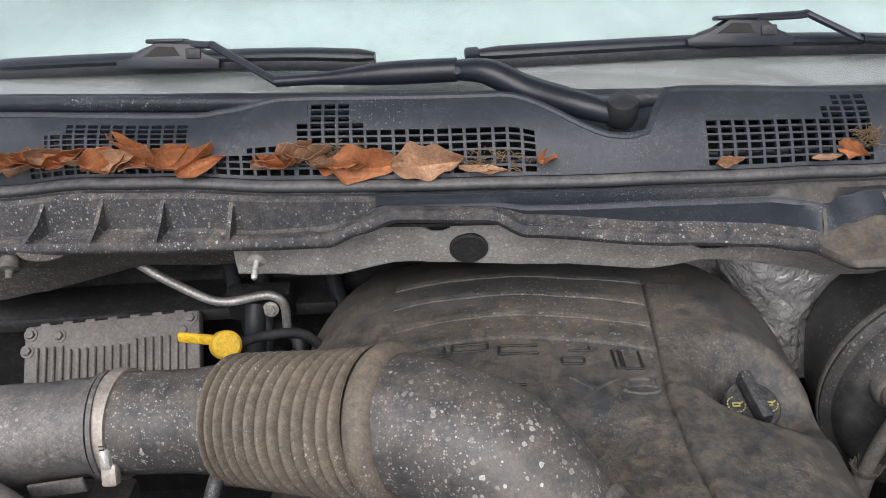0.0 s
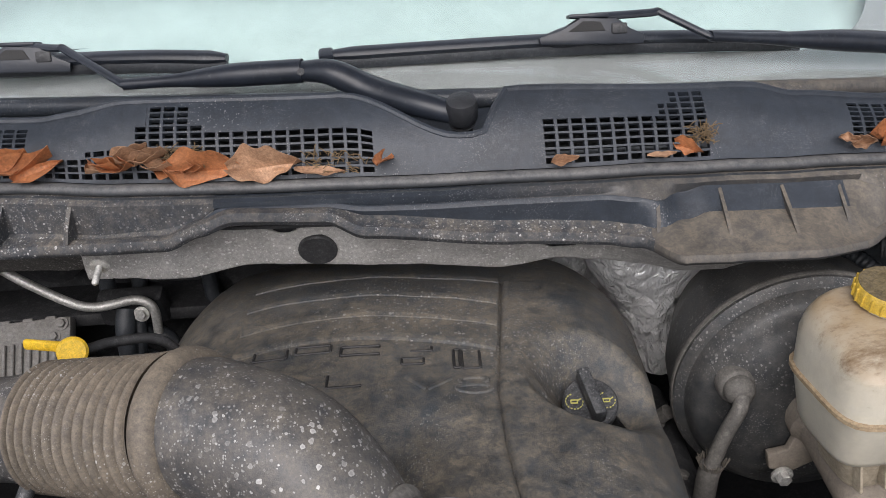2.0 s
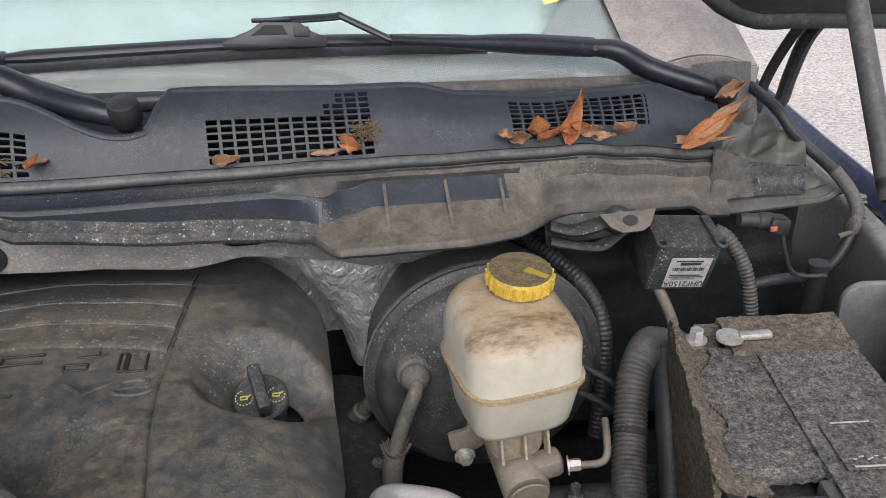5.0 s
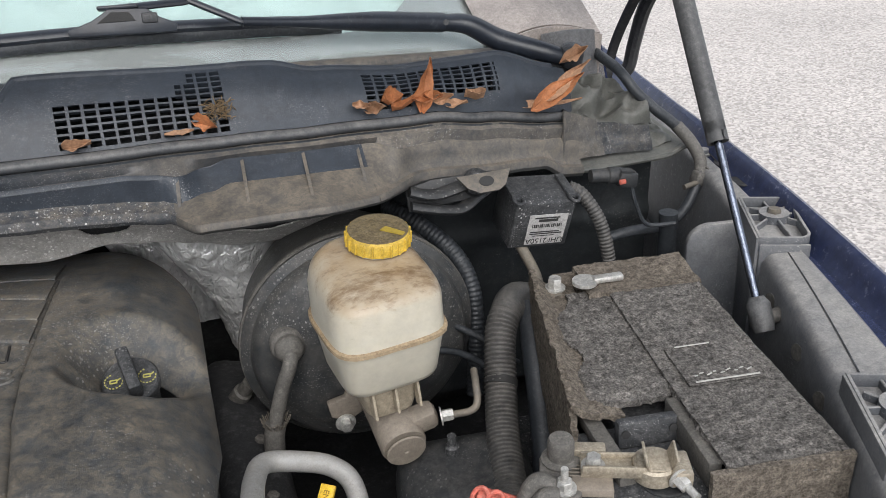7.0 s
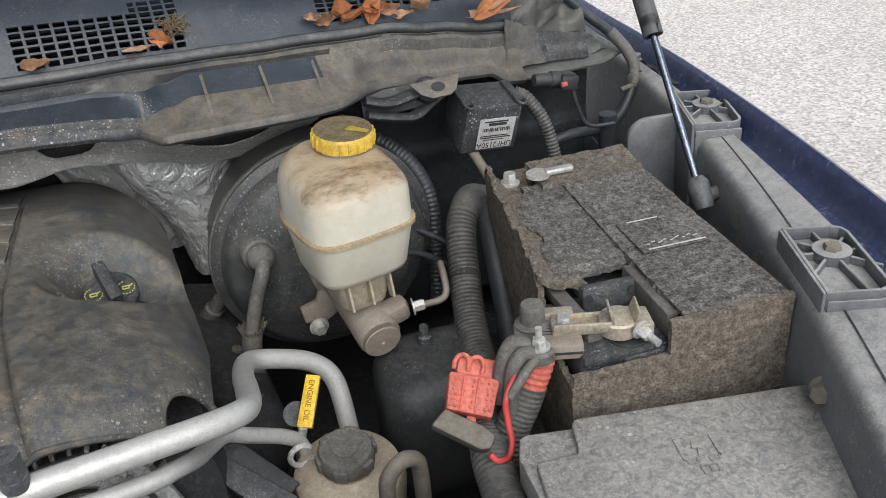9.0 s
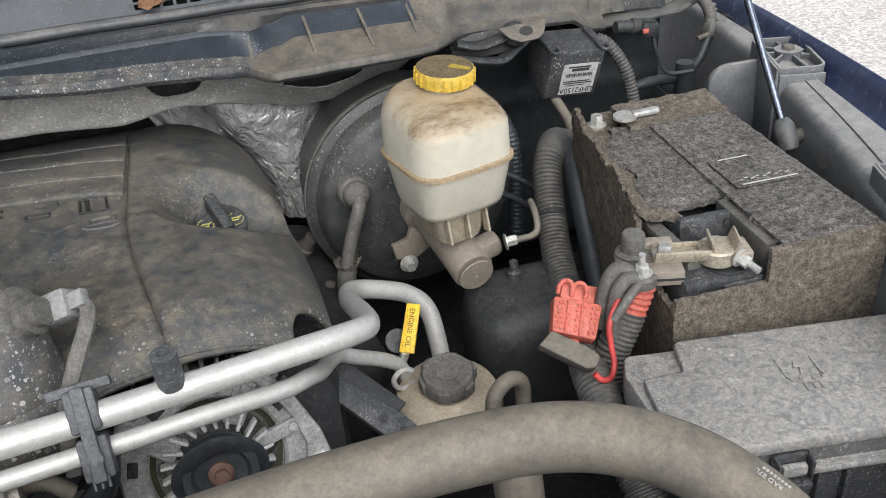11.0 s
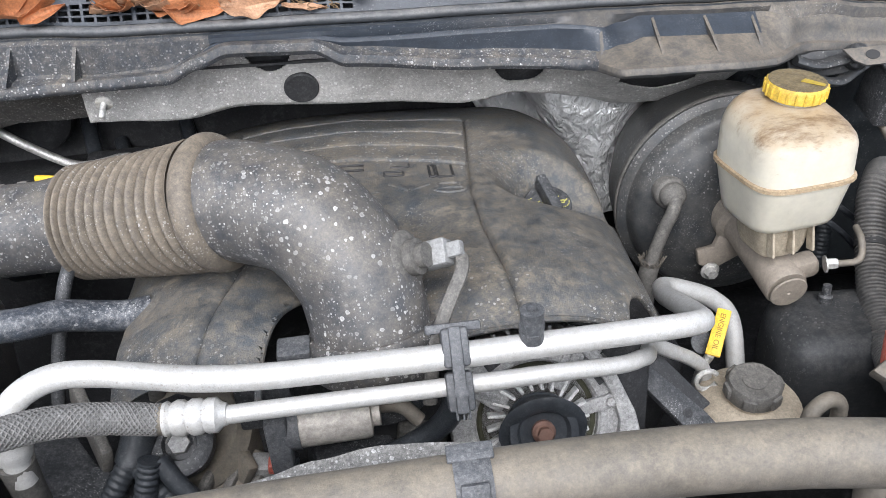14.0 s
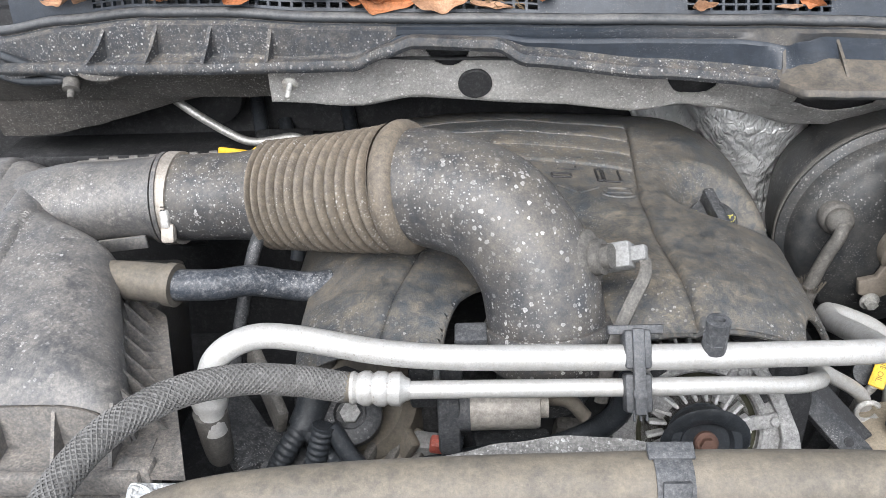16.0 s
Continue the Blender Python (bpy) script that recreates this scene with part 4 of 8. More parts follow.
def cover_keep(u, v):
    y = 0.385 + 0.615 * v
    x = cover_left(y) + (cover_right(y) - cover_left(y)) * u
    y = 0.385 + (cover_rear(x) - 0.385) * v
    return y > max(CUT * smooth01((x - 0.085) / 0.03), 0.402) and all(math.hypot((x - cx) / a, (y - cy) / b) > 1 for cx, cy, a, b in (MOUTH, FILL, NOTCH))


cover = thing("engine_cover", "black plastic engine cover caked with brown dust", "engine cover", (0.08, 0.68, 1.05))
part("shell", sheet(lambda u, v: (*cover_place(u, v), cover_height(*cover_place(u, v))), steps(0, 1, 280), steps(0, 1, 330), -0.003, cover_keep), COVER, cover)
PLATES = (0.935, 0.882, 0.832, 0.786, 0.744)


def plate_edge(k, x):
    return PLATES[k] - 1.15 * (x - 0.03) ** 2


for k in range(4):
    def plate(u, v, k=k):
        y0, y1 = plate_edge(k + 1, -0.09 + 0.27 * u), plate_edge(k, -0.09 + 0.27 * u) + 0.004
        y = y0 + (y1 - y0) * v
        x = -0.09 + (cover_seam(y) + 0.086) * u
        lift = 0.0034 * (1 - v) + 0.0005
        return (x, y, cover_height(x, y) + lift - 0.004 * smooth01((0.03 - v) / 0.03))
    part("rear_plate", sheet(plate, steps(0, 1, 60), [0, 0.03, 0.06] + steps(0.1, 1, 10), -0.004), COVER, cover)
def rim_of(cx, cy, a, b, lo, hi):
    pts = [(cx + a * math.cos(t), cy + b * math.sin(t)) for t in steps(lo, hi, 60)]
    return sweep([(x, y, cover_height(x, y) - 0.0012) for x, y in pts], 0.0034, 8, smooth_line=False)


part("mouth_rim", rim_of(*MOUTH, radians(38), radians(172)), COVER, cover)
part("front_rim", sweep([(x, CUT, cover_height(x, CUT) - 0.0012) for x in steps(0.105, 0.285, 24)], 0.0034, 8, smooth_line=False), COVER, cover)
part("notch_rim", rim_of(*NOTCH, radians(70), radians(175)), COVER, cover)


def on_cover(cx, cy, lift=0.0):
    z = cover_height(cx, cy)
    slope = math.degrees(math.atan((cover_height(cx, cy + 0.01) - cover_height(cx, cy - 0.01)) / 0.02))
    tilt = math.degrees(math.atan((cover_height(cx + 0.01, cy) - cover_height(cx - 0.01, cy)) / 0.02))
    return pose(cx, cy, z + lift, slope, -tilt)


def outline_bars(w, h, gaps=()):
    g = [(w, 0.003, 0, h / 2), (w, 0.003, 0, -h / 2), (0.003, h, -w / 2, 0), (0.003, h, w / 2, 0)]
    return joined(*[moved(block(a, b, 0.004, 0.0008, 1), pose(u, v, 0)) for i, (a, b, u, v) in enumerate(g) if i not in gaps])


# dark outline bars draw the shaded edges of the moulded badges
for cx, cy, w, h, gaps in ((-0.050, 0.724, 0.034, 0.016, (0,)), (-0.006, 0.728, 0.036, 0.012, ()), (0.043, 0.720, 0.040, 0.014, (3,)), (0.096, 0.700, 0.022, 0.010, ()), (0.104, 0.722, 0.022, 0.008, (0, 2)), (0.140, 0.702, 0.006, 0.032, ()), (0.154, 0.700, 0.018, 0.030, (0,)), (0.030, 0.672, 0.034, 0.020, (0, 3))):
    part("moulded_badge", moved(outline_bars(w, h, gaps), on_cover(cx, cy, 0.0026)), COVER_BADGE, cover, smooth=False)


def raised_stroke(pts):
    """A moulded stroke that follows the cover's skin."""
    line_ = spline([(x, y, 0) for x, y in pts], 10)
    return sweep([(q.x, q.y, cover_height(q.x, q.y) + 0.0028) for q in line_], 0.0030, 8, smooth_line=False, flat=0.8)


part("moulded_letter", joined(raised_stroke([(0.090, 0.672), (0.100, 0.661), (0.110, 0.650)]), raised_stroke([(0.110, 0.650), (0.121, 0.660), (0.133, 0.670)])), COVER, cover, "raised letter V")
loop = lambda cy, a, b: raised_stroke([(0.155 + a * math.cos(t), cy + b * math.sin(t)) for t in steps(0, 2 * math.pi, 14)])
part("moulded_figure", joined(loop(0.6655, 0.013, 0.0055), loop(0.6535, 0.016, 0.0065)), COVER, cover, "raised figure 8")
for x, y in ((0.125, 0.480), (0.133, 0.485), (0.128, 0.468), (0.14, 0.472)):
    part("hole", moved(lathe([(0.0025, 0.0), (0.0025, 0.0012), (0, 0.0012)], 10), pose(x, y, cover_height(x, y) - 0.0002, -25)), BLACK, cover)

oil = thing("oil_filler_cap", "black oil filler cap with yellow oil symbols in the cover", "oil cap", (0.2685, 0.678, 1.03))
M_oil = pose(0.2685, 0.678, 1.052, 22, 2)
part("cap_disc", moved(lathe([(0.024, -0.05), (0.024, 0.0), (0.028, 0.002), (0.028, 0.012), (0.026, 0.0145), (0, 0.0145)], 36), M_oil), DARK_PLASTIC, oil)
part("grip", moved(block(0.013, 0.054, 0.020, 0.003), M_oil @ pose(0, 0.002, 0.0235, 0, 0, 12)), DARK_PLASTIC, oil)
for sx in (-1, 1):
    dashes = [moved(block(0.0017, 0.0011, 0.0008, 0), M_oil @ pose(sx * 0.0160 + 0.0085 * math.cos(q), 0.0085 * math.sin(q), 0.0149, 0, 0, math.degrees(q) + 90)) for q in steps(1.9, 6.2, 11)]
    can = [moved(block(w_, h_, 0.0008, 0), M_oil @ pose(sx * 0.0160 + u, v, 0.0149, 0, 0, a)) for w_, h_, u, v, a in ((0.0070, 0.0012, 0, -0.0018, 0), (0.0070, 0.0012, 0, 0.0016, 0), (0.0012, 0.0034, -0.0034, 0, 0), (0.0050, 0.0011, 0.0048, 0.0016, 35), (0.0012, 0.0034, 0.0030, 0, 0))]
    part("symbol", joined(*dashes, *can), OIL_INK, oil, "yellow oil can symbol", smooth=False)

# ---- intake tube ----
duct = thing("intake_duct", "dark rubber intake duct with bellows, speckled by dried water", "intake duct", (-0.1, 0.56, 1.15))
CLAMP_P, B0, B1 = Vector((-0.319, 0.603, 1.139)), Vector((-0.213, 0.592, 1.145)), Vector((-0.073, 0.531, 1.179))
part("inlet_sleeve", sweep([CLAMP_P, CLAMP_P.lerp(B0, 0.5), B0], lambda s: 0.0455 + 0.003 * smooth01((s - 0.6) / 0.3), 40, 10), TUBE, duct)
bends = spline([CLAMP_P, B0, B1, (0.03, 0.490, 1.225)], 198)[198:397]
part("bellows", sweep(bends, lambda s: 0.0470 + 0.0055 * s + 0.0120 * (abs(math.cos(s * math.pi * 13)) ** 0.7 - 0.15), 56, smooth_line=False, caps=False), BELLOWS, duct, "brown-dusted rubber bellows")
AXIS = Vector((0.90, -0.34, 0.20)).normalized()
ring = [B1 + AXIS * q for q in steps(-0.008, 0.016, 10)]
part("cuff", sweep(ring, lambda s: 0.0560 + 0.0085 * math.sin(math.pi * min(1, max(0, s))) ** 0.6, 56, smooth_line=False), BELLOWS, duct)
ELBOW = [B1 - AXIS * 0.004, B1 + AXIS * 0.012, (-0.044, 0.520, 1.182), (0.010, 0.494, 1.172), (0.046, 0.468, 1.131), (0.057, 0.447, 1.082), (0.058, 0.440, 1.058)]
part("elbow", sweep(ELBOW, lambda s: 0.0555 - 0.0020 * s, 56, 14), TUBE, duct)
part("outlet_cuff", sweep([(0.057, 0.446, 1.082), (0.058, 0.442, 1.066), (0.058, 0.440, 1.050)], lambda s: 0.0575 + 0.003 * smooth01(s * 4), 48, 6), TUBE, duct)
clampband = part("hose_clamp", sweep([CLAMP_P + Vector((-0.0065, 0.0007, 0)), CLAMP_P + Vector((0.0065, -0.0007, 0))], 0.0492, 48, 3), CLAMP, duct, "bright worm-drive hose clamp")
part("screw_housing", moved(block(0.014, 0.012, 0.02, 0.003), pose(-0.318, 0.5555, 1.122, -25)), CLAMP, clampband)
part("clamp_screw", moved(lathe([(0.0055, 0), (0.0055, 0.016), (0.004, 0.018), (0, 0.018)], 8), facing((-0.319, 0.5555, 1.130), (0, 0.15, 1))), STEEL, clampband)
for k in range(9):
    a = radians(165 + k * 3.8)
    part("slot", moved(block(0.0042, 0.0009, 0.001, 0), facing((CLAMP_P.x, 0.603 + math.cos(a) * 0.0494, 1.139 + math.sin(-a + math.pi) * 0.0494 * -1), (0, math.cos(a), -math.sin(math.pi - a) * -1))), INK, clampband, smooth=False)

IAT = Vector((0.098, 0.466, 1.132))
sensor = thing("air_temperature_sensor", "pale grey sensor plug on the side of the intake duct", "sensor", IAT)
dirn = Vector((0.85, -0.35, 0.35))
part("boss", moved(lathe([(0.026, -0.012), (0.026, 0.0), (0.022, 0.003), (0.016, 0.004), (0.016, 0.012), (0.011, 0.013), (0.011, 0.02), (0, 0.02)], 32), facing((0.0955, 0.452, 1.143), (0.82, -0.42, 0.34))), HOSE_DARK, sensor)
plug = part("plug", moved(block(0.019, 0.024, 0.028, 0.003), facing(IAT + dirn * 0.026, dirn)), CONNECTOR, sensor)
part("latch", moved(block(0.010, 0.014, 0.02, 0.002), facing(IAT + dirn * 0.043, dirn)), CONNECTOR, plug)
part("wire", sweep([IAT + dirn * 0.046, IAT + dirn * 0.052 + Vector((0, -0.004, -0.008)), (0.139, 0.430, 1.136), (0.127, 0.415, 1.120), (0.113, 0.397, 1.098), (0.104, 0.385, 1.07), (0.10, 0.38, 1.04)], 0.0062, 8, flat=0.5), HOSE_DARK, sensor)

# ---- airbox ----
airbox = thing("air_filter_box", "grey ribbed plastic air filter housing with dust and water marks", "air filter box", (-0.5, 0.5, 1.0))


def lid_right(y):
    return -0.296 - 0.37 * (y - 0.336) - 0.045 * smooth01((y - 0.505) / 0.05)


def lid_height(x, y):
    z = 1.172 - 0.20 * max(0.0, 0.62 - y) - roll(x - lid_right(y) + 0.055, 0.056) * 0.75
    z -= roll(0.362 - y, 0.042) * 0.6 + roll(y - 0.615, 0.065)
    # two shallow pressed panels
    if y > 0.45:
        z += 0.003 * (smooth01((x + 0.470) / 0.003) - smooth01((x + 0.446) / 0.003)) * smooth01((y - 0.45) / 0.004)
        z += 0.003 * (smooth01((x + 0.530) / 0.003) - smooth01((x + 0.500) / 0.003)) * smooth01((y - 0.45) / 0.004)
    return z


FRONT = 0.322
part("lid", sheet(lambda u, y: (-0.80 + (lid_right(y) + 0.80) * u, y, lid_height(-0.80 + (lid_right(y) + 0.80) * u, y)), steps(0, 1, 170), steps(FRONT, 0.678, 110), -0.004), AIRBOX, airbox)
part("side_wall", sheet(lambda y, v: (lid_right(y) + 0.004 * v, y, lid_height(lid_right(y), y) - 0.001 + (1.045 - lid_height(lid_right(y), y)) * v), steps(FRONT, 0.66, 50), steps(0, 1, 6), 0.003), AIRBOX, airbox)
part("front_wall", sheet(lambda x, v: (x, FRONT - 0.004 * v, lid_height(x, FRONT) - 0.001 + (1.045 - lid_height(x, FRONT)) * v), steps(-0.80, lid_right(FRONT), 40), steps(0, 1, 6), 0.003), AIRBOX_DUSTY, airbox)
part("side_flange", sheet(lambda y, v: (lid_right(y) - 0.006 + 0.046 * v, y, 1.050 - 0.002 * v), steps(0.284, 0.62, 40), steps(0, 1, 4), 0.005), AIRBOX_DUSTY, airbox)
part("front_flange", sheet(lambda x, v: (x, FRONT + 0.004 - 0.044 * v, 1.0505 - 0.002 * v), steps(-0.80, lid_right(FRONT) + 0.02, 30), steps(0, 1, 4), 0.005), AIRBOX_DUSTY, airbox)
part("outlet_neck", sweep([(-0.47, 0.597, 1.122), (-0.42, 0.599, 1.132), (-0.36, 0.600, 1.139), (-0.314, 0.601, 1.140)], lambda s: 0.0435 + 0.006 * (1 - smooth01((s - 0.25) / 0.35)), 44, 10), AIRBOX, airbox)
for k, x in enumerate((-0.337, -0.3305)):
    part("neck_ring", sweep([(x, 0.6, 1.14), (x + 0.004, 0.6, 1.14)], 0.047 + 0.002 * k, 36, 2), AIRBOX, airbox)
part("neck_fin", moved(block(0.05, 0.004, 0.014, 0.001), pose(-0.366, 0.553, 1.112, 0, -6, 0)), AIRBOX, airbox)
part("lower_shell", moved(block(0.47, 0.34, 0.20, 0.012, taper=0.92), pose(-0.575, 0.480, 0.942)), AIRBOX, airbox)
part("rim", moved(block(0.54, 0.010, 0.020, 0.003), pose(-0.540, 0.281, 1.050)), AIRBOX_DUSTY, airbox)
part("rim", moved(block(0.52, 0.012, 0.018, 0.003), pose(-0.548, 0.287, 1.024)), AIRBOX, airbox)
gusset = slab([(0, 0), (0.032, 0), (0.030, 0.004), (0, 0.046)], 0.003)
for k in range(9):
    part("front_gusset", moved(gusset, Matrix(((0, 0, 1, -0.300 - 0.047 * k), (-1, 0, 0, FRONT), (0, 1, 0, 1.049), (0, 0, 0, 1)))), AIRBOX_DUSTY, airbox, smooth=False)
for k in range(9):
    y = 0.338 + 0.027 * k
    part("side_gusset", moved(gusset, Matrix(((1, 0, 0, lid_right(y)), (0, 0, 1, y), (0, 1, 0, 1.049), (0, 0, 0, 1)))), AIRBOX_DUSTY, airbox, smooth=False)
for k in range(6):
    part("wall_rib", moved(block(0.004, 0.010, 0.12, 0.001), pose(-0.325 - k * 0.05, 0.305, 0.97)), AIRBOX, airbox, smooth=False)
part("corner_clip", moved(block(0.03, 0.02, 0.05, 0.004), pose(-0.278, 0.292, 1.035)), AIRBOX_DUSTY, airbox)
part("breather_stub", sweep([(-0.395, 0.500, 1.104), (-0.345, 0.490, 1.107), (-0.315, 0.485, 1.107), (-0.290, 0.480, 1.106)], lambda s: 0.0190 + 0.0035 * (1 - smooth01(s / 0.18)) + 0.002 * smooth01((s - 0.82) / 0.05), 28, 8), HOSE_GREY, airbox, "short grey breather sleeve")
single("breather_hose", sweep([(-0.295, 0.481, 1.106), (-0.255, 0.483, 1.104), (-0.225, 0.496, 1.100), (-0.198, 0.508, 1.088), (-0.172, 0.512, 1.082), (-0.15, 0.52, 1.080)], 0.0150, 20, 8), BREATHER, "speckled black breather hose beside the airbox", "hose")

# ---- control unit, dipstick and plumbing at the firewall ----
ecu = thing("engine_control_unit", "dusty grey finned cast control unit on the firewall", "control unit", (-0.48, 0.93, 1.0))
M_ecu = facing((-0.482, 0.932, 0.983), (0.03, -0.72, 0.69), (1, 0.04, 0.03))
part("housing", moved(block(0.235, 0.125, 0.022, 0.005), M_ecu), ECU, ecu)
for k in range(19):
    part("fin", moved(block(0.0045, 0.075 if 3 < k < 12 else 0.05, 0.006, 0.0012, 1), M_ecu @ pose(-0.098 + k * 0.0109, -0.012 if 3 < k < 12 else 0.006, 0.0135)), ECU, ecu, smooth=False)
for k, (u, v) in enumerate(((-0.108, 0.05), (-0.112, 0.028), (0.106, 0.052), (0.096, 0.036), (-0.07, 0.045))):
    bolt(M_ecu @ Vector((u, v, 0.011)), M_ecu.to_3x3() @ Vector((0, 0, 1)), 0.006, ECU, ecu)
for k in range(7):
    part("rim_clip", moved(block(0.014, 0.006, 0.012, 0.002), M_ecu @ pose(-0.09 + k * 0.03, 0.062, 0.004)), ECU, ecu)
for u in (-0.065, 0.06):
    part("connector", moved(block(0.045, 0.05, 0.03, 0.004), M_ecu @ pose(u, -0.055, 0.015)), BLACK, ecu)

dip = thing("transmission_dipstick", "bright yellow dipstick handle behind the intake duct", "dipstick", (-0.28, 0.765, 1.1))
part("hub", moved(lathe([(0.016, -0.012), (0.016, 0.008), (0.013, 0.011), (0, 0.011)], 24), facing((-0.270, 0.767, 1.110), (0.45, -0.75, 0.45))), YELLOW, dip)
part("grip", moved(joined(block(0.046, 0.007, 0.012, 0.003)), pose(-0.300, 0.772, 1.117, 0, 6, -6)), YELLOW, dip)
part("tube", sweep([(-0.262, 0.775, 1.105), (-0.235, 0.80, 1.098), (-0.19, 0.82, 1.08), (-0.16, 0.84, 1.0)], 0.006, 10), BLACK, dip)

fuel = single("fuel_line", sweep([(-0.43, 0.955, 1.125), (-0.40, 0.952, 1.102), (-0.36, 0.95, 1.075), (-0.335, 0.95, 1.062), (-0.31, 0.95, 1.060), (-0.27, 0.95, 1.066), (-0.252, 0.95, 1.060), (-0.246, 0.95, 1.045), (-0.248, 0.95, 1.015)], 0.0062, 12), STEEL, "bent thin metal line at the firewall", "pipe")
elb = thing("coolant_fitting", "dusty black heater hose fitting with a nut", "hose fitting", (-0.26, 0.96, 1.05))
part("body", moved(block(0.09, 0.03, 0.05, 0.008), pose(-0.285, 0.985, 1.038, 20)), BLACK, elb)
part("hose", sweep([(-0.288, 0.965, 1.045), (-0.290, 0.95, 1.02), (-0.292, 0.945, 0.98), (-0.295, 0.945, 0.94)], 0.0135, 16), RUBBER, elb)
bolt((-0.267, 0.958, 1.040), (0, -1, 0.2), 0.007, STEEL, elb, "nut")
single("round_motor", moved(lathe([(0.045, 0), (0.045, 0.025), (0.03, 0.035), (0, 0.035)], 32), facing((-0.40, 1.06, 1.10), (0, -1, 0.1))), BLACK, "round black motor on the firewall", "motor")
single("firewall_shelf", moved(block(0.55, 0.09, 0.02, 0.005), pose(-0.46, 1.03, 1.02)), BLACK, "dark metal shelf on the firewall", "body panel")
for k, (x, z) in enumerate(((-0.34, 1.04), (-0.30, 1.0), (-0.33, 0.97), (-0.20, 1.02))):
    single("wiring_loom", sweep([(x, 1.06, z + 0.05), (x + 0.02, 1.0, z), (x + 0.06, 0.97, z - 0.02), (x + 0.05, 0.93, z - 0.1)], 0.011, 10), RUBBER, "taped black wiring loom at the firewall", "wiring", group="looms")

# ---- brake booster, master cylinder and reservoir ----
booster = thing("brake_booster", "round black brake booster with dusty dried splashes", "brake booster", (0.521, 0.76, 1.025))
M_bo = facing((0.521, 0.775, 0.998), (-0.02, -1, -0.03))
part("rear_shell", moved(lathe([(0.0, -0.12), (0.11, -0.12), (0.132, -0.06), (0.138, -0.01), (0.141, 0.0), (0.141, 0.008), (0.136, 0.011)], 72), M_bo), BOOSTER, booster)
part("front_shell", moved(lathe([(0.141, 0.009), (0.1415, 0.016), (0.137, 0.019), (0.131, 0.022), (0.127, 0.036), (0.121, 0.043), (0.112, 0.046), (0.103, 0.052), (0.09, 0.062), (0.06, 0.070), (0.0, 0.073)], 72), M_bo), BOOSTER, booster)
part("crimp_band", moved(lathe([(0.1425, 0.004), (0.1432, 0.0055), (0.1432, 0.010), (0.1425, 0.0115), (0.139, 0.0115), (0.139, 0.004)], 72), M_bo), HOSE_DARK, booster, "worn crimp edge")
valve = part("check_valve", moved(lathe([(0.0205, -0.01), (0.0205, 0.003), (0.0185, 0.006), (0.0165, 0.008), (0.0165, 0.012), (0.0145, 0.018), (0.009, 0.022), (0, 0.0235)], 28), facing((0.432, 0.718, 1.036), (-0.05, -1, 0.12))), HOSE_DARK, booster, "grey vacuum check valve")
single("vacuum_hose", sweep([(0.432, 0.700, 1.036), (0.427, 0.692, 1.024), (0.416, 0.690, 1.000), (0.404, 0.688, 0.965), (0.397, 0.685, 0.935), (0.393, 0.68, 0.88), (0.393, 0.67, 0.80)], lambda s: 0.0082, 18, 10), HOSE_DARK, "grey rubber vacuum hose from the booster valve", "hose")
sleeve = spline([(0.402, 0.688, 0.957), (0.397, 0.685, 0.935), (0.393, 0.68, 0.88), (0.393, 0.67, 0.80)], 16)
fray = thing("hose_sleeve", "frayed grey woven sleeve round the vacuum hose", "hose sleeve", (0.40, 0.68, 0.95))
part("sleeve", sweep(sleeve, 0.0118, 18, smooth_line=False), HOSE_DARK, fray)
tuft = random.Random(4)
part("frayed_ends", joined(*[sweep([(0.402 + 0.012 * math.cos(a), 0.688 + 0.012 * math.sin(a), 0.955), (0.403 + (0.014 + 0.004 * tuft.random()) * math.cos(a), 0.688 + 0.015 * math.sin(a), 0.962 + 0.005 * tuft.random())], 0.0006, 4, 1) for a in steps(0, 6.2, 40)]), HOSE_GREY, fray)
ear_plate = joined(moved(slab([(-0.052, -0.012), (-0.03, -0.02), (0.03, 0.012), (0.036, 0.045), (-0.02, 0.05), (-0.034, 0.012), (-0.055, 0.008)], 0.010, 0.002), facing((0.517, 0.700, 0.955), (0, -1, 0))))
mc = thing("master_cylinder", "tan-dusted cast metal brake master cylinder", "brake cylinder", (0.52, 0.62, 0.98))
A_mc, B_mc = Vector((0.522, 0.575, 0.970)), Vector((0.515, 0.715, 1.005))
ax = (A_mc - B_mc).normalized()
part("barrel", moved(lathe([(0.034, 0), (0.034, 0.025), (0.0265, 0.032), (0.0250, 0.10), (0.0245, 0.138), (0.0232, 0.141), (0, 0.141)], 36), facing(B_mc, ax)), MASTER, mc)
part("end_plug", moved(lathe([(0.0215, 0), (0.0215, 0.001), (0.0205, 0.002), (0.003, 0.002), (0.002, 0.0005), (0, 0.0005)], 32), facing(A_mc + ax * 0.001, ax)), MASTER, mc)
part("mount_flange", ear_plate, MASTER, mc)
bolt((0.480, 0.690, 0.934), (0, -1, -0.1), 0.008, STEEL, mc, "nut", 0.009)
part("port_boss", moved(block(0.042, 0.026, 0.026, 0.008), pose(0.543, 0.598, 0.986, 10, -12)), MASTER, mc)
bolt((0.563, 0.580, 0.997), (1, -0.2, 0.1), 0.0065, STEEL, mc, "fitting", 0.012)
part("brake_line", sweep([(0.572, 0.577, 0.998), (0.594, 0.573, 1.0), (0.603, 0.577, 1.006), (0.606, 0.588, 1.020), (0.612, 0.61, 1.022)], 0.0040, 10), HOSE_GREY, mc)

tank = thing("brake_fluid_reservoir", "milky white plastic brake fluid reservoir stained brown on top", "fluid reservoir", (0.513, 0.612, 1.1))
M_t = pose(0.513, 0.611, 0, 0, 0, 7)


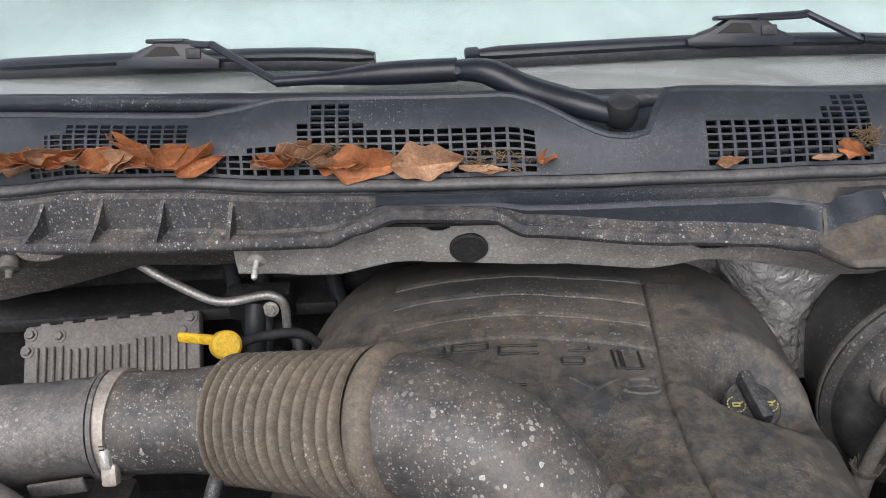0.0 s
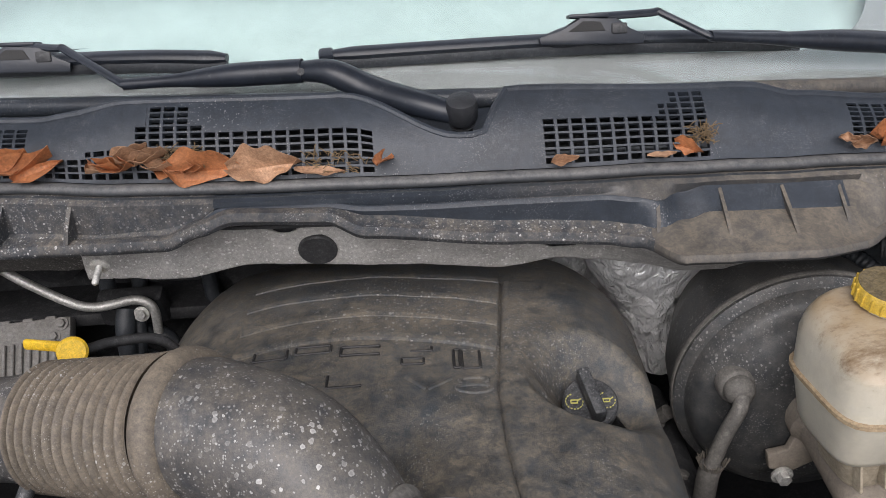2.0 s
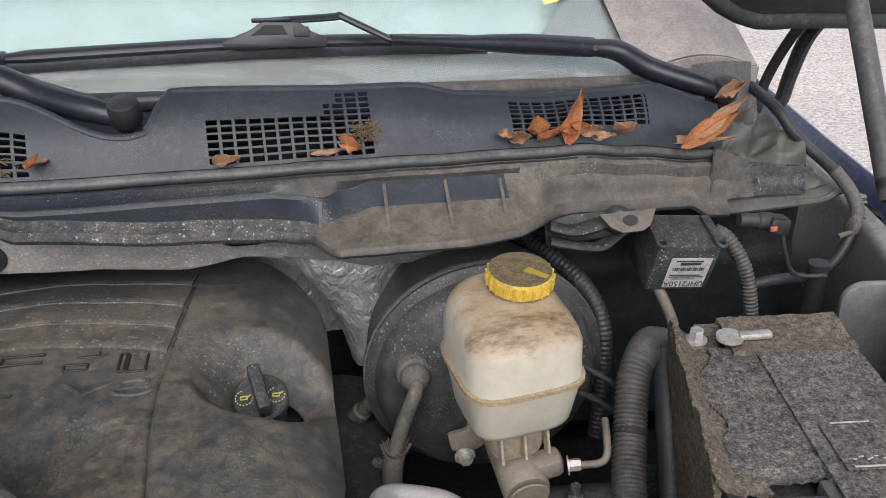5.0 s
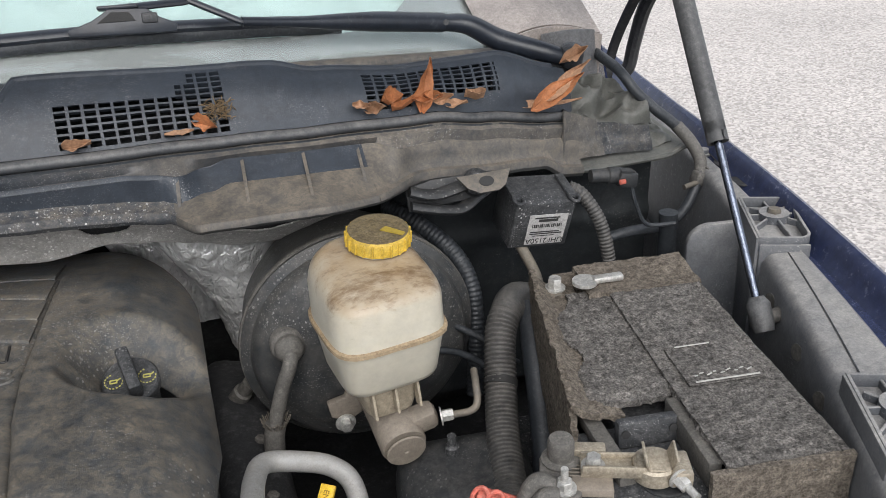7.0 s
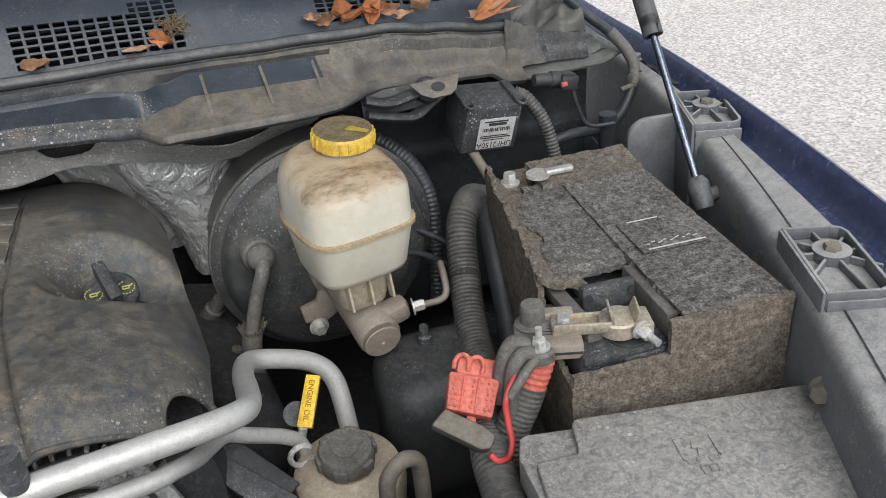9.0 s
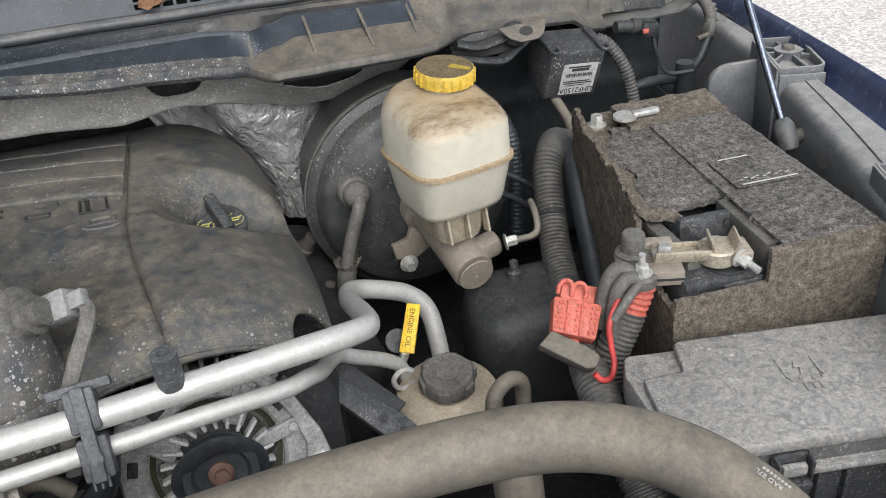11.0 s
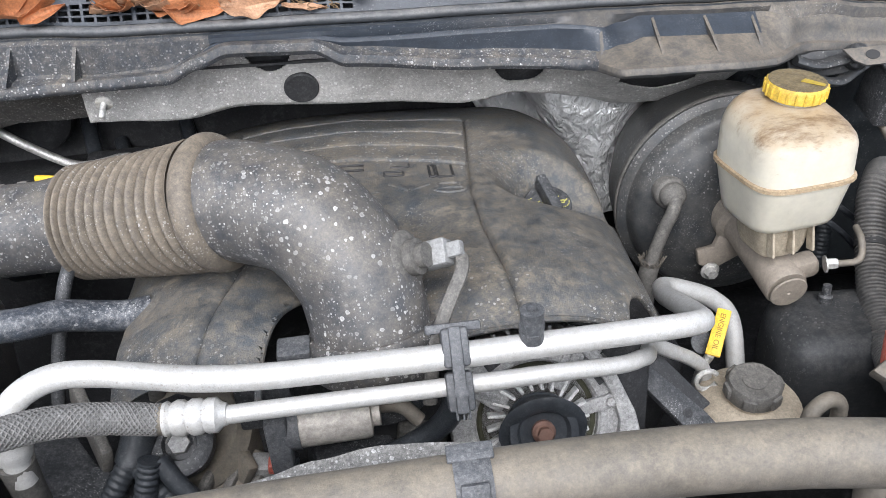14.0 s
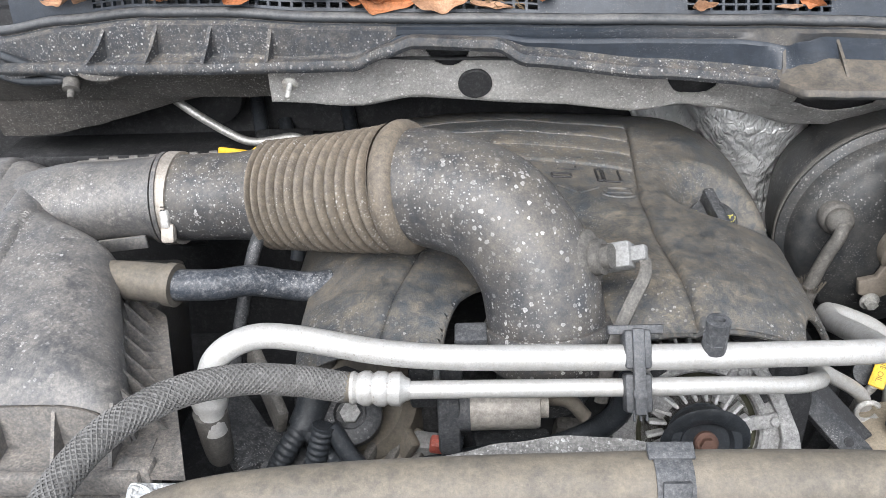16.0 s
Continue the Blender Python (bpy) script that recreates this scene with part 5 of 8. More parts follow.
def tank_section(z, w, d, dy=0.0, n=48, p=4.5, dx=0.0, tilt=0.0):
    pts_ = []
    for k in range(n):
        a = 2 * math.pi * k / n
        c, s = math.cos(a), math.sin(a)
        r = (abs(c) ** p + abs(s) ** p) ** (-1 / p)
        pts_.append(M_t @ Vector((dx + c * r * w / 2, dy + s * r * d / 2, z + tilt * s * r * d / 2)))
    return pts_


def loft(sections):
    n = len(sections[0])
    verts = [v for s in sections for v in s]
    faces = [(i * n + k, i * n + (k + 1) % n, (i + 1) * n + (k + 1) % n, (i + 1) * n + k) for i in range(len(sections) - 1) for k in range(n)]
    faces += [tuple(range(n))[::-1], tuple(range((len(sections) - 1) * n, len(sections) * n))]
    return verts, faces


body = [(1.052, 0.088, 0.080), (1.055, 0.096, 0.090), (1.062, 0.101, 0.097), (1.104, 0.112, 0.118), (1.108, 0.114, 0.120), (1.116, 0.114, 0.120), (1.150, 0.113, 0.119)]
secs = [tank_section(z, w, d) for z, w, d in body]
secs += [tank_section(z, w, d, dy, tilt=tl, p=pw) for z, w, d, dy, tl, pw in ((1.158, 0.110, 0.116, 0.0, 0.05, 4.2), (1.165, 0.105, 0.110, 0.002, 0.09, 3.8), (1.171, 0.096, 0.100, 0.005, 0.12, 3.4), (1.176, 0.083, 0.086, 0.010, 0.13, 3.0), (1.179, 0.068, 0.066, 0.016, 0.12, 2.6))]
part("tank_body", loft(secs), TANK, tank)
part("seam_flange", loft([tank_section(z, w, d) for z, w, d in ((1.1085, 0.1150, 0.121), (1.1095, 0.1200, 0.126), (1.1135, 0.1200, 0.126), (1.1145, 0.1150, 0.121))]), SEAM, tank, "brown-stained weld seam")
part("foot", loft([tank_section(z, w, d, 0.004) for z, w, d in ((1.012, 0.05, 0.06), (1.022, 0.056, 0.066), (1.053, 0.066, 0.07))]), TANK_FOOT, tank, "browned lower foot")
for k in (-1, 0, 1):
    part("foot_rib", moved(block(0.003, 0.012, 0.036, 0.001), M_t @ pose(k * 0.024, -0.033, 1.038, -12)), TANK_FOOT, tank, smooth=False)
CAP = Vector((0.527, 0.634, 1.1785))
M_c = facing(CAP, (0.05, -0.10, 1))
part("neck", moved(lathe([(0.027, -0.006), (0.027, 0.008)], 32), M_c), TANK, tank)
cap = part("cap", moved(lathe([(0.030, 0.003), (0.0315, 0.004), (0.0315, 0.017), (0.030, 0.019)], 48), M_c), CAP_YELLOW, tank, "yellow screw cap with grimy top")
part("cap_top", moved(lathe([(0.0303, 0.0165), (0.0298, 0.0195), (0.024, 0.0200), (0.022, 0.0194), (0.015, 0.0194), (0.013, 0.0202), (0.008, 0.0202), (0.006, 0.0196), (0, 0.0196)], 48), M_c), CAPTOP, cap, "brown grimy top with rings")
for k in range(22):
    a = 2 * math.pi * k / 22
    part("grip_rib", moved(block(0.0022, 0.003, 0.013, 0.0006, 1), M_c @ pose(0.0317 * math.cos(a), 0.0317 * math.sin(a), 0.0105, 0, 0, math.degrees(a) + 90)), CAP_YELLOW, cap, smooth=False)
part("painted_mark", moved(slab([(-0.003, -0.028), (0.003, -0.028), (0.005, -0.006), (-0.004, -0.004)], 0.0008), M_c @ pose(0, 0, 0.0203, 0, 0, 48)), MARK, cap, smooth=False)

can = thing("vacuum_canister", "rounded black plastic canister with dried spots below the brake cylinder", "canister", (0.585, 0.565, 0.80))
part("shell", moved(block(0.15, 0.13, 0.19, 0.04, 5), pose(0.585, 0.575, 0.845, 8, 0, -8)), CANISTER, can)
part("nipple", moved(lathe([(0.008, 0), (0.008, 0.012), (0.005, 0.014), (0.005, 0.026), (0, 0.026)], 16), pose(0.575, 0.585, 0.938)), DARK_PLASTIC, can)
single("heater_hose", corrugated([(0.60, 0.90, 1.10), (0.625, 0.86, 1.09), (0.66, 0.82, 1.06), (0.675, 0.79, 1.02), (0.672, 0.77, 0.96), (0.66, 0.75, 0.88)], 0.011, 0.006, 0.08), RUBBER, "black ribbed heater hose curving behind the reservoir", "hose")
single("brake_pipe", sweep([(0.575, 0.72, 1.03), (0.62, 0.73, 1.01), (0.66, 0.72, 0.985), (0.70, 0.70, 0.95)], 0.0042, 10), RUBBER, "thin dark brake pipe beside the booster", "pipe")
single("brake_pipe", sweep([(0.572, 0.70, 1.00), (0.62, 0.705, 0.985), (0.655, 0.70, 0.96), (0.69, 0.69, 0.92)], 0.0042, 10), RUBBER, "thin dark brake pipe beside the booster", "pipe")

# ---- battery ----
bat = thing("battery", "car battery in a worn grey felt jacket, dusty and frayed", "battery", (0.76, 0.48, 0.87))
M_b = pose(0.6315, 0.3455, 0, 0, 0, -9)          # local u to the right, v to the rear, from the front left corner
TOPZ = 1.074


def felt_sheet(u0, u1, v0, v1, z0, thick=0.007, wob=0.0015, seed=0, lift=None, cut=None):
    def fn(u, v):
        n = wob * noise.noise((u * 60, v * 60, seed)) + 0.9 * wob * noise.noise((u * 170, v * 170, seed)) + 0.5 * wob * noise.noise((u * 420, v * 420, seed))
        return M_b @ Vector((u, v, z0 + n + (lift(u, v) if lift else 0)))
    nu, nv = max(6, int((u1 - u0) / 0.0022)), max(6, int((v1 - v0) / 0.0022))
    return sheet(fn, steps(u0, u1, nu), steps(v0, v1, nv), thick, cut)


part("case", moved(block(0.155, 0.325, 0.165, 0.006), M_b @ pose(0.12, 0.168, 0.958)), DARK_PLASTIC, bat, "black battery case")
part("felt_top", felt_sheet(0.098, 0.202, -0.002, 0.30, TOPZ, seed=1, lift=lambda u, v: 0.004 * smooth01((v - 0.1) / 0.2) - 0.004 * smooth01((0.01 - v) / 0.01)), FELT, bat)
part("felt_side_top", felt_sheet(0.012, 0.104, 0.112, 0.30, TOPZ - 0.003, seed=2, cut=lambda u, v: u > 0.012 + 0.16 * (v - 0.112) - 0.012 * math.sin(v * 60), lift=lambda u, v: -0.012 * smooth01((0.03 - u) / 0.03) - 0.003 * smooth01((0.125 - v) / 0.012) + 0.004 * smooth01((v - 0.1) / 0.2)), FELT, bat)
wall_u = lambda v: -0.014 + 0.106 * (v + 0.006)    # top edge of the left felt wall
part("felt_fold", felt_sheet(-0.016, 0.075, 0.100, 0.335, TOPZ - 0.006, seed=8, cut=lambda u, v: u > wall_u(v) and u < wall_u(v) + 0.050, lift=lambda u, v: 0.014 * smooth01((wall_u(v) + 0.024 - u) / 0.024) - 0.006 * smooth01((u - wall_u(v) - 0.030) / 0.02) + 0.003 * smooth01((v - 0.1) / 0.2)), FELT_EDGE, bat, "thick brown felt fold")
part("felt_rear_flap", felt_sheet(0.075, 0.203, 0.285, 0.345, TOPZ + 0.006, seed=3, lift=lambda u, v: 0.004 * smooth01((v - 0.3) / 0.03)), FELT_EDGE, bat, "brown turned-up felt edge")


def upright(a, b, z0, z1, seed, out=0.0, cut=None):
    def fn(s, h):
        n = 0.0016 * noise.noise((s * 14, h * 60, seed)) + 0.0012 * noise.noise((s * 50, h * 200, seed))
        p = Vector((a[0] + (b[0] - a[0]) * s, a[1] + (b[1] - a[1]) * s, h))
        d = Vector((b[1] - a[1], a[0] - b[0], 0)).normalized()
        return M_b @ (p + d * (n + out * (h - z0) / (z1 - z0)))
    return sheet(fn, steps(0, 1, max(8, int(math.hypot(b[0] - a[0], b[1] - a[1]) / 0.005))), steps(z0, z1, max(6, int((z1 - z0) / 0.005))), 0.006, cut)


part("felt_front", upright((-0.010, -0.004), (0.204, -0.004), 0.875, TOPZ + 0.001, 4, cut=lambda s, h: s > 0.43 or h < 1.038), FELT_EDGE, bat)
part("felt_right", upright((0.203, 0), (0.203, 0.34), 0.875, TOPZ, 5), FELT, bat)
part("felt_left", upright((0.030, 0.335), (-0.006, -0.006), 0.875, 1.098, 6, 0.010, cut=lambda s, h: h < 1.088 + 0.012 * noise.noise((s * 9, 1, 4)) + 0.006 * noise.noise((s * 40, 2, 4)) - 0.062 * smooth01((s - 0.62) / 0.16)), FELT_EDGE, bat, "brown ragged felt wall")
part("felt_rear", upright((0.203, 0.343), (0.05, 0.343), 0.875, TOPZ + 0.004, 7), FELT_EDGE, bat)
part("shoulder", moved(block(0.098, 0.10, 0.03, 0.004), M_b @ pose(0.052, 0.060, 1.028)), DARK_PLASTIC, bat)
part("ledge", moved(block(0.075, 0.036, 0.012, 0.003), M_b @ pose(0.042, 0.026, 1.041)), DARK_PLASTIC, bat)
part("ledge_disc", moved(lathe([(0.020, 0), (0.020, 0.0015), (0.018, 0.002), (0.018, 0.001), (0, 0.001)], 32), M_b @ pose(0.056, 0.028, 1.047)), CANISTER, bat)
part("side_rail", moved(block(0.012, 0.092, 0.026, 0.002), M_b @ pose(0.094, 0.062, 1.056)), HOSE_DARK, bat)
part("side_rail", moved(block(0.016, 0.10, 0.012, 0.002), M_b @ pose(0.022, 0.080, 1.050, 0, 0, 4)), HOSE_DARK, bat)
part("vent_cover", moved(block(0.056, 0.012, 0.026, 0.003), M_b @ pose(0.062, 0.084, 1.056, -8)), DARK_PLASTIC, bat)
for u in (0.040, 0.084):
    part("vent_hole", moved(lathe([(0.004, 0), (0.004, 0.001), (0, 0.001)], 14), M_b @ pose(u, 0.0772, 1.060, 82)), INK, bat)
lab = part("printed_label", moved(block(0.075, 0.062, 0.0012, 0.0004, 1), M_b @ pose(0.150, 0.140, TOPZ + 0.0025)), FELT, bat, "worn dark printed panel with white marks")
part("label_line", moved(block(0.062, 0.0016, 0.0008, 0), M_b @ pose(0.150, 0.111, TOPZ + 0.0046)), CHALK, lab, smooth=False)
part("label_line", moved(block(0.035, 0.0012, 0.0008, 0), M_b @ pose(0.140, 0.168, TOPZ + 0.0050)), CHALK, lab, smooth=False)
for k in range(9):
    part("label_mark", moved(block(0.003 + 0.0015 * (k % 3), 0.0012, 0.0007, 0), M_b @ pose(0.123 + k * 0.0065, 0.120 + 0.003 * (k % 2), TOPZ + 0.0047, 0, 0, 12 * (k % 3))), CHALK, lab, smooth=False)

BRASS = material("dull_tinned_brass", (0.44, 0.39, 0.31), 0.5, metal=0.6, dust=(0.33, 0.28, 0.21), dust_amount=0.4, dust_scale=40)
term = thing("battery_terminal_clamp", "corroded tin-plated battery clamp with bolts and cable lugs", "battery clamp", (0.65, 0.385, 1.06))
M_k = pose(0.650, 0.384, 1.056, 0, 0, -24)        # along the clamp's bar, towards the post
part("bar", moved(block(0.056, 0.022, 0.005, 0.0012), M_k @ pose(0.004, 0, 0.004)), BRASS, term)
for sgn, tall in ((-1, 0.010), (1, 0.007)):
    part("bar_flange", moved(block(0.054, 0.0028, tall, 0.001), M_k @ pose(0.004, sgn * 0.0105, 0.004 + tall / 2)), BRASS, term)
part("step", moved(slab([(0, -0.0105), (0.022, -0.0125), (0.026, 0.0125), (0, 0.0105)], 0.009, 0.0012), M_k @ pose(0.022, 0, 0.003)), BRASS, term)
part("clamp_ring", moved(lathe([(0.010, 0), (0.0185, 0), (0.0185, 0.013), (0.0165, 0.015), (0.010, 0.015)], 28), pose(0.685, 0.371, 1.052)), BRASS, term)
part("post", moved(lathe([(0.010, 0), (0.009, 0.017), (0.006, 0.019), (0, 0.019)], 20), pose(0.685, 0.371, 1.05)), BRASS, term)
M_u = pose(0.686, 0.367, 1.068, 12, 0, -20)
part("tab_floor", moved(block(0.022, 0.022, 0.003, 0.001), M_u), BRASS, term)
for sgn in (-1, 1):
    part("tab_wall", moved(block(0.0026, 0.022, 0.015, 0.001), M_u @ pose(sgn * 0.011, 0, 0.0065, 0, 14 * sgn)), BRASS, term)
part("tab_front", moved(block(0.020, 0.0026, 0.012, 0.001), M_u @ pose(0, -0.011, -0.0055, -10)), BRASS, term)
part("clamp_ear", moved(block(0.018, 0.030, 0.015, 0.0025), pose(0.702, 0.361, 1.060, 0, 0, -20)), BRASS, term)
bolt((0.695, 0.352, 1.060), (0.15, -1, -0.12), 0.0062, STEEL, term, h=0.010)
part("bolt_end", sweep([(0.6965, 0.344, 1.059), (0.699, 0.329, 1.057)], 0.0036, 10, 2), STEEL, term)
bolt((0.637, 0.388, 1.062), (0, -0.05, 1), 0.0068, STEEL, term, h=0.010)
part("ridged_plate", moved(block(0.040, 0.032, 0.006, 0.002), pose(0.616, 0.401, 1.053, 0, 0, -24)), HOSE_DARK, term, "ribbed grey cable plate")
for k in range(6):
    part("ridge", moved(block(0.022, 0.0016, 0.003, 0.0005, 1), pose(0.622, 0.399, 1.056, 0, 0, -24) @ pose(0.004, 0.010 - 0.0042 * k, 0.001)), HOSE_GREY, term, smooth=False)
part("stud_cap", moved(lathe([(0.017, 0), (0.017, 0.004), (0.0115, 0.006), (0.0115, 0.022), (0.010, 0.025), (0, 0.026)], 16), pose(0.619, 0.412, 1.054)), HOSE_DARK, term, "dark grey stud cap")
part("rear_arm", moved(block(0.036, 0.012, 0.012, 0.002), pose(0.640, 0.410, 1.060, 0, 0, -24)), BRASS, term)
part("lug_block", moved(block(0.034, 0.018, 0.016, 0.002), pose(0.630, 0.375, 1.050, 0, 0, -24)), MASTER, term, "dull lead cable block")
part("lug_slot", moved(block(0.032, 0.001, 0.002, 0), pose(0.6262, 0.3662, 1.0495, 0, 0, -24)), INK, term, smooth=False)
part("lug_ring", moved(lathe([(0.005, 0), (0.0145, 0), (0.0145, 0.009), (0.012, 0.011), (0.005, 0.011)], 22), pose(0.606, 0.378, 1.046)), HOSE_DARK, term)
bolt((0.606, 0.378, 1.057), (0, -0.05, 1), 0.0068, STEEL, term, "nut", h=0.008)
part("stud", sweep([(0.606, 0.378, 1.064), (0.606, 0.378, 1.078)], 0.0032, 10, 2), STEEL, term)
bracket = thing("battery_hold_down", "dusty metal battery hold-down with a nut", "bracket", (0.728, 0.66, 1.05))
part("strap", moved(block(0.022, 0.03, 0.075, 0.004), pose(0.728, 0.655, 1.035, 0, -8, -9)), HOSE_GREY, bracket)
part("strap_foot", moved(block(0.02, 0.05, 0.02, 0.003), pose(0.735, 0.62, 1.03, 0, 0, -9)), DARK_PLASTIC, bracket)
bolt((0.728, 0.655, 1.072), (0, 0, 1), 0.008, STEEL, bracket, "nut", 0.012)
lug2 = thing("ground_lug", "shiny cable lug at the rear battery post", "cable lug", (0.76, 0.63, 1.075))
part("lug", moved(joined(lathe([(0.007, 0), (0.014, 0), (0.014, 0.004), (0.007, 0.004)], 20), moved(block(0.035, 0.011, 0.008, 0.003), pose(0.026, -0.004, 0.003, 0, 0, -8))), pose(0.755, 0.635, 1.083)), STEEL, lug2)

# ---- cables beside the battery ----
mcon = thing("main_conduit", "thick dusty black corrugated cable conduit beside the battery", "cable conduit", (0.65, 0.63, 0.98), group="conduits")
part("corrugated_tube", corrugated([(0.705, 0.715, 1.018), (0.688, 0.695, 1.034), (0.668, 0.672, 1.020), (0.650, 0.630, 0.980), (0.632, 0.58, 0.945), (0.615, 0.52, 0.925), (0.59, 0.46, 0.93), (0.565, 0.41, 0.955), (0.545, 0.36, 0.965), (0.535, 0.31, 0.955), (0.53, 0.25, 0.93), (0.53, 0.18, 0.87)], 0.0178, 0.0052), CONDUIT, mcon)
part("tape_wrap", sweep([(0.728, 0.735, 1.018), (0.708, 0.722, 1.030), (0.690, 0.700, 1.036), (0.676, 0.682, 1.028)], 0.0185, 18, 8), CONDUIT, mcon, "grey tape wrap at the bend")
part("tie", sweep([(0.6525, 0.634, 0.983), (0.6490, 0.628, 0.978)], 0.0192, 18, 2), INK, mcon, "black cable tie")
single("side_conduit", sweep([(0.715, 0.70, 1.03), (0.703, 0.66, 1.0), (0.69, 0.61, 0.95), (0.67, 0.55, 0.9), (0.65, 0.5, 0.85)], 0.014, 12), RUBBER, "smooth black cable sleeve beside the battery", "cable", group="conduits")
boot = thing("positive_cable_boot", "red rubber boot on a black corrugated positive cable", "cable boot", (0.585, 0.37, 1.02))
part("boot_sleeve", corrugated([(0.609, 0.384, 1.046), (0.606, 0.383, 1.034), (0.596, 0.382, 1.012)], 0.0150, 0.006, 0.14), RED, boot)
part("conduit", corrugated([(0.598, 0.382, 1.016), (0.588, 0.380, 0.996), (0.577, 0.378, 0.975), (0.566, 0.372, 0.94)], 0.0160, 0.005), CONDUIT, boot)
redc = thing("red_cable_connector", "faded red plastic connector with textured grip and loops", "connector", (0.548, 0.4, 1.02))
M_r = facing((0.5435, 0.392, 1.018), (-0.12, -0.62, 0.77), (0.85, -0.50, -0.20))
part("shell", moved(slab([(-0.021, -0.018), (0.021, -0.019), (0.0235, 0.017), (-0.0235, 0.017)], 0.020, 0.003), M_r @ pose(0, 0, -0.012)), RED, redc)
part("rear_shell", moved(block(0.046, 0.020, 0.020, 0.004), M_r @ pose(0.006, 0.026, -0.008)), RED, redc)
for k in range(9):
    if k in (3, 6):
        continue
    for j in range(6):
        part("grip_bump", moved(block(0.0032, 0.0032, 0.002, 0.0008, 1), M_r @ pose(-0.018 + k * 0.0045 + 0.0011 * (j % 2), -0.013 + j * 0.0048, 0.0085, 0, 0, 45)), RED, redc, smooth=False)
for u in (-0.009, 0.0045):
    part("divider", moved(block(0.0022, 0.032, 0.003, 0.0008, 1), M_r @ pose(u, -0.001, 0.0085)), RED, redc, smooth=False)
for u in (-0.013, 0.000):
    part("loop", sweep([M_r @ Vector((u + 0.007 * math.cos(a), 0.024 + 0.009 * math.sin(a), 0.006 + 0.004 * math.sin(a))) for a in steps(-0.4, math.pi + 0.4, 12)], 0.0021, 8, 2), RED, redc)
part("tongue", moved(block(0.008, 0.022, 0.004, 0.001), M_r @ pose(0.006, -0.028, -0.004, 0, 0, 20)), RED, redc)
part("lower_plug", moved(slab([(-0.028, -0.008), (0.020, -0.011), (0.028, -0.006), (0.028, 0.006), (0.014, 0.010), (-0.022, 0.011)], 0.016, 0.003), facing((0.522, 0.369, 1.000), (-0.1, -0.55, 0.8), (0.70, -0.66, -0.28))), HOSE_GREY, redc, "dusty grey plug")
single("red_cable", sweep([(0.598, 0.384, 1.044), (0.580, 0.374, 1.040), (0.564, 0.364, 1.024), (0.562, 0.358, 1.004), (0.561, 0.350, 0.988), (0.553, 0.342, 0.981), (0.541, 0.338, 0.985), (0.535, 0.342, 0.992)], 0.0029, 10), material("red_insulation", (0.50, 0.065, 0.06), 0.35), "thin bright red cable loop", "cable")
for k, pts_ in enumerate(([(0.600, 0.383, 1.056), (0.590, 0.391, 1.060), (0.581, 0.392, 1.052), (0.574, 0.392, 1.030), (0.572, 0.392, 1.0)], [(0.600, 0.376, 1.054), (0.591, 0.379, 1.054), (0.582, 0.379, 1.044), (0.577, 0.378, 1.020), (0.576, 0.376, 0.99)], [(0.600, 0.370, 1.052), (0.588, 0.366, 1.048), (0.576, 0.364, 1.036), (0.568, 0.364, 1.026)])):
    single("terminal_lead", sweep(pts_, 0.0075 if k < 2 else 0.0045, 12), HOSE_DARK, "taped grey terminal lead at the battery clamp", "cable", group="leads")

# ---- fuse box ----
fuse = thing("fuse_box", "grey plastic fuse box with dusty lid and moulded symbol", "fuse box", (0.68, 0.22, 0.95))
M_f = pose(0.551, 0.318, 1.010, 0, 0, -16)       # u along the lid, v to the rear
lid = [(0.012, -0.112), (0.278, -0.112), (0.284, -0.106), (0.284, 0.014), (0.276, 0.022), (0.056, 0.0255), (0.0515, 0.022), (0.0475, -0.0125), (0.046, -0.0150), (0.0125, -0.0175), (0.0100, -0.0205), (0.008, -0.108)]
part("lid", moved(slab(lid, 0.012, 0.0026), M_f @ pose(0, 0, -0.011)), FUSE, fuse)
part("lower_step", moved(slab([(0.006, -0.060), (0.070, -0.060), (0.070, 0.022), (0.010, 0.0235), (0.0045, 0.019), (-0.001, -0.004)], 0.030, 0.0025), M_f @ pose(0, 0, -0.0365)), FUSE, fuse, "lower stepped corner of the lid")
part("lid_skirt", moved(block(0.268, 0.126, 0.034, 0.003), M_f @ pose(0.146, -0.046, -0.0262)), FUSE_SIDE, fuse)
part("rim", moved(block(0.278, 0.136, 0.006, 0.0015), M_f @ pose(0.146, -0.050, -0.0300)), FUSE, fuse)
part("base", moved(block(0.262, 0.120, 0.12, 0.004), M_f @ pose(0.146, -0.044, -0.095)), DARK_PLASTIC, fuse)
for u in (0.040, 0.078, 0.128, 0.152, 0.200, 0.248):
    part("rib", moved(block(0.0035, 0.008, 0.060, 0.001, 1), M_f @ pose(u, -0.107, -0.066)), DARK_PLASTIC, fuse)
latch = part("latch", moved(joined(block(0.030, 0.004, 0.026, 0.001), moved(block(0.034, 0.012, 0.005, 0.001), pose(0, -0.004, -0.016))), M_f @ pose(0.097, -0.114, -0.023)), DARK_PLASTIC, fuse)
for u in (0.0835, 0.1105):
    part("latch_cheek", moved(block(0.0024, 0.014, 0.020, 0.0008), M_f @ pose(u, -0.119, -0.020)), DARK_PLASTIC, latch)
part("latch_bar", moved(block(0.020, 0.006, 0.009, 0.0012), M_f @ pose(0.098, -0.120, -0.021)), FUSE, latch)
sym = []
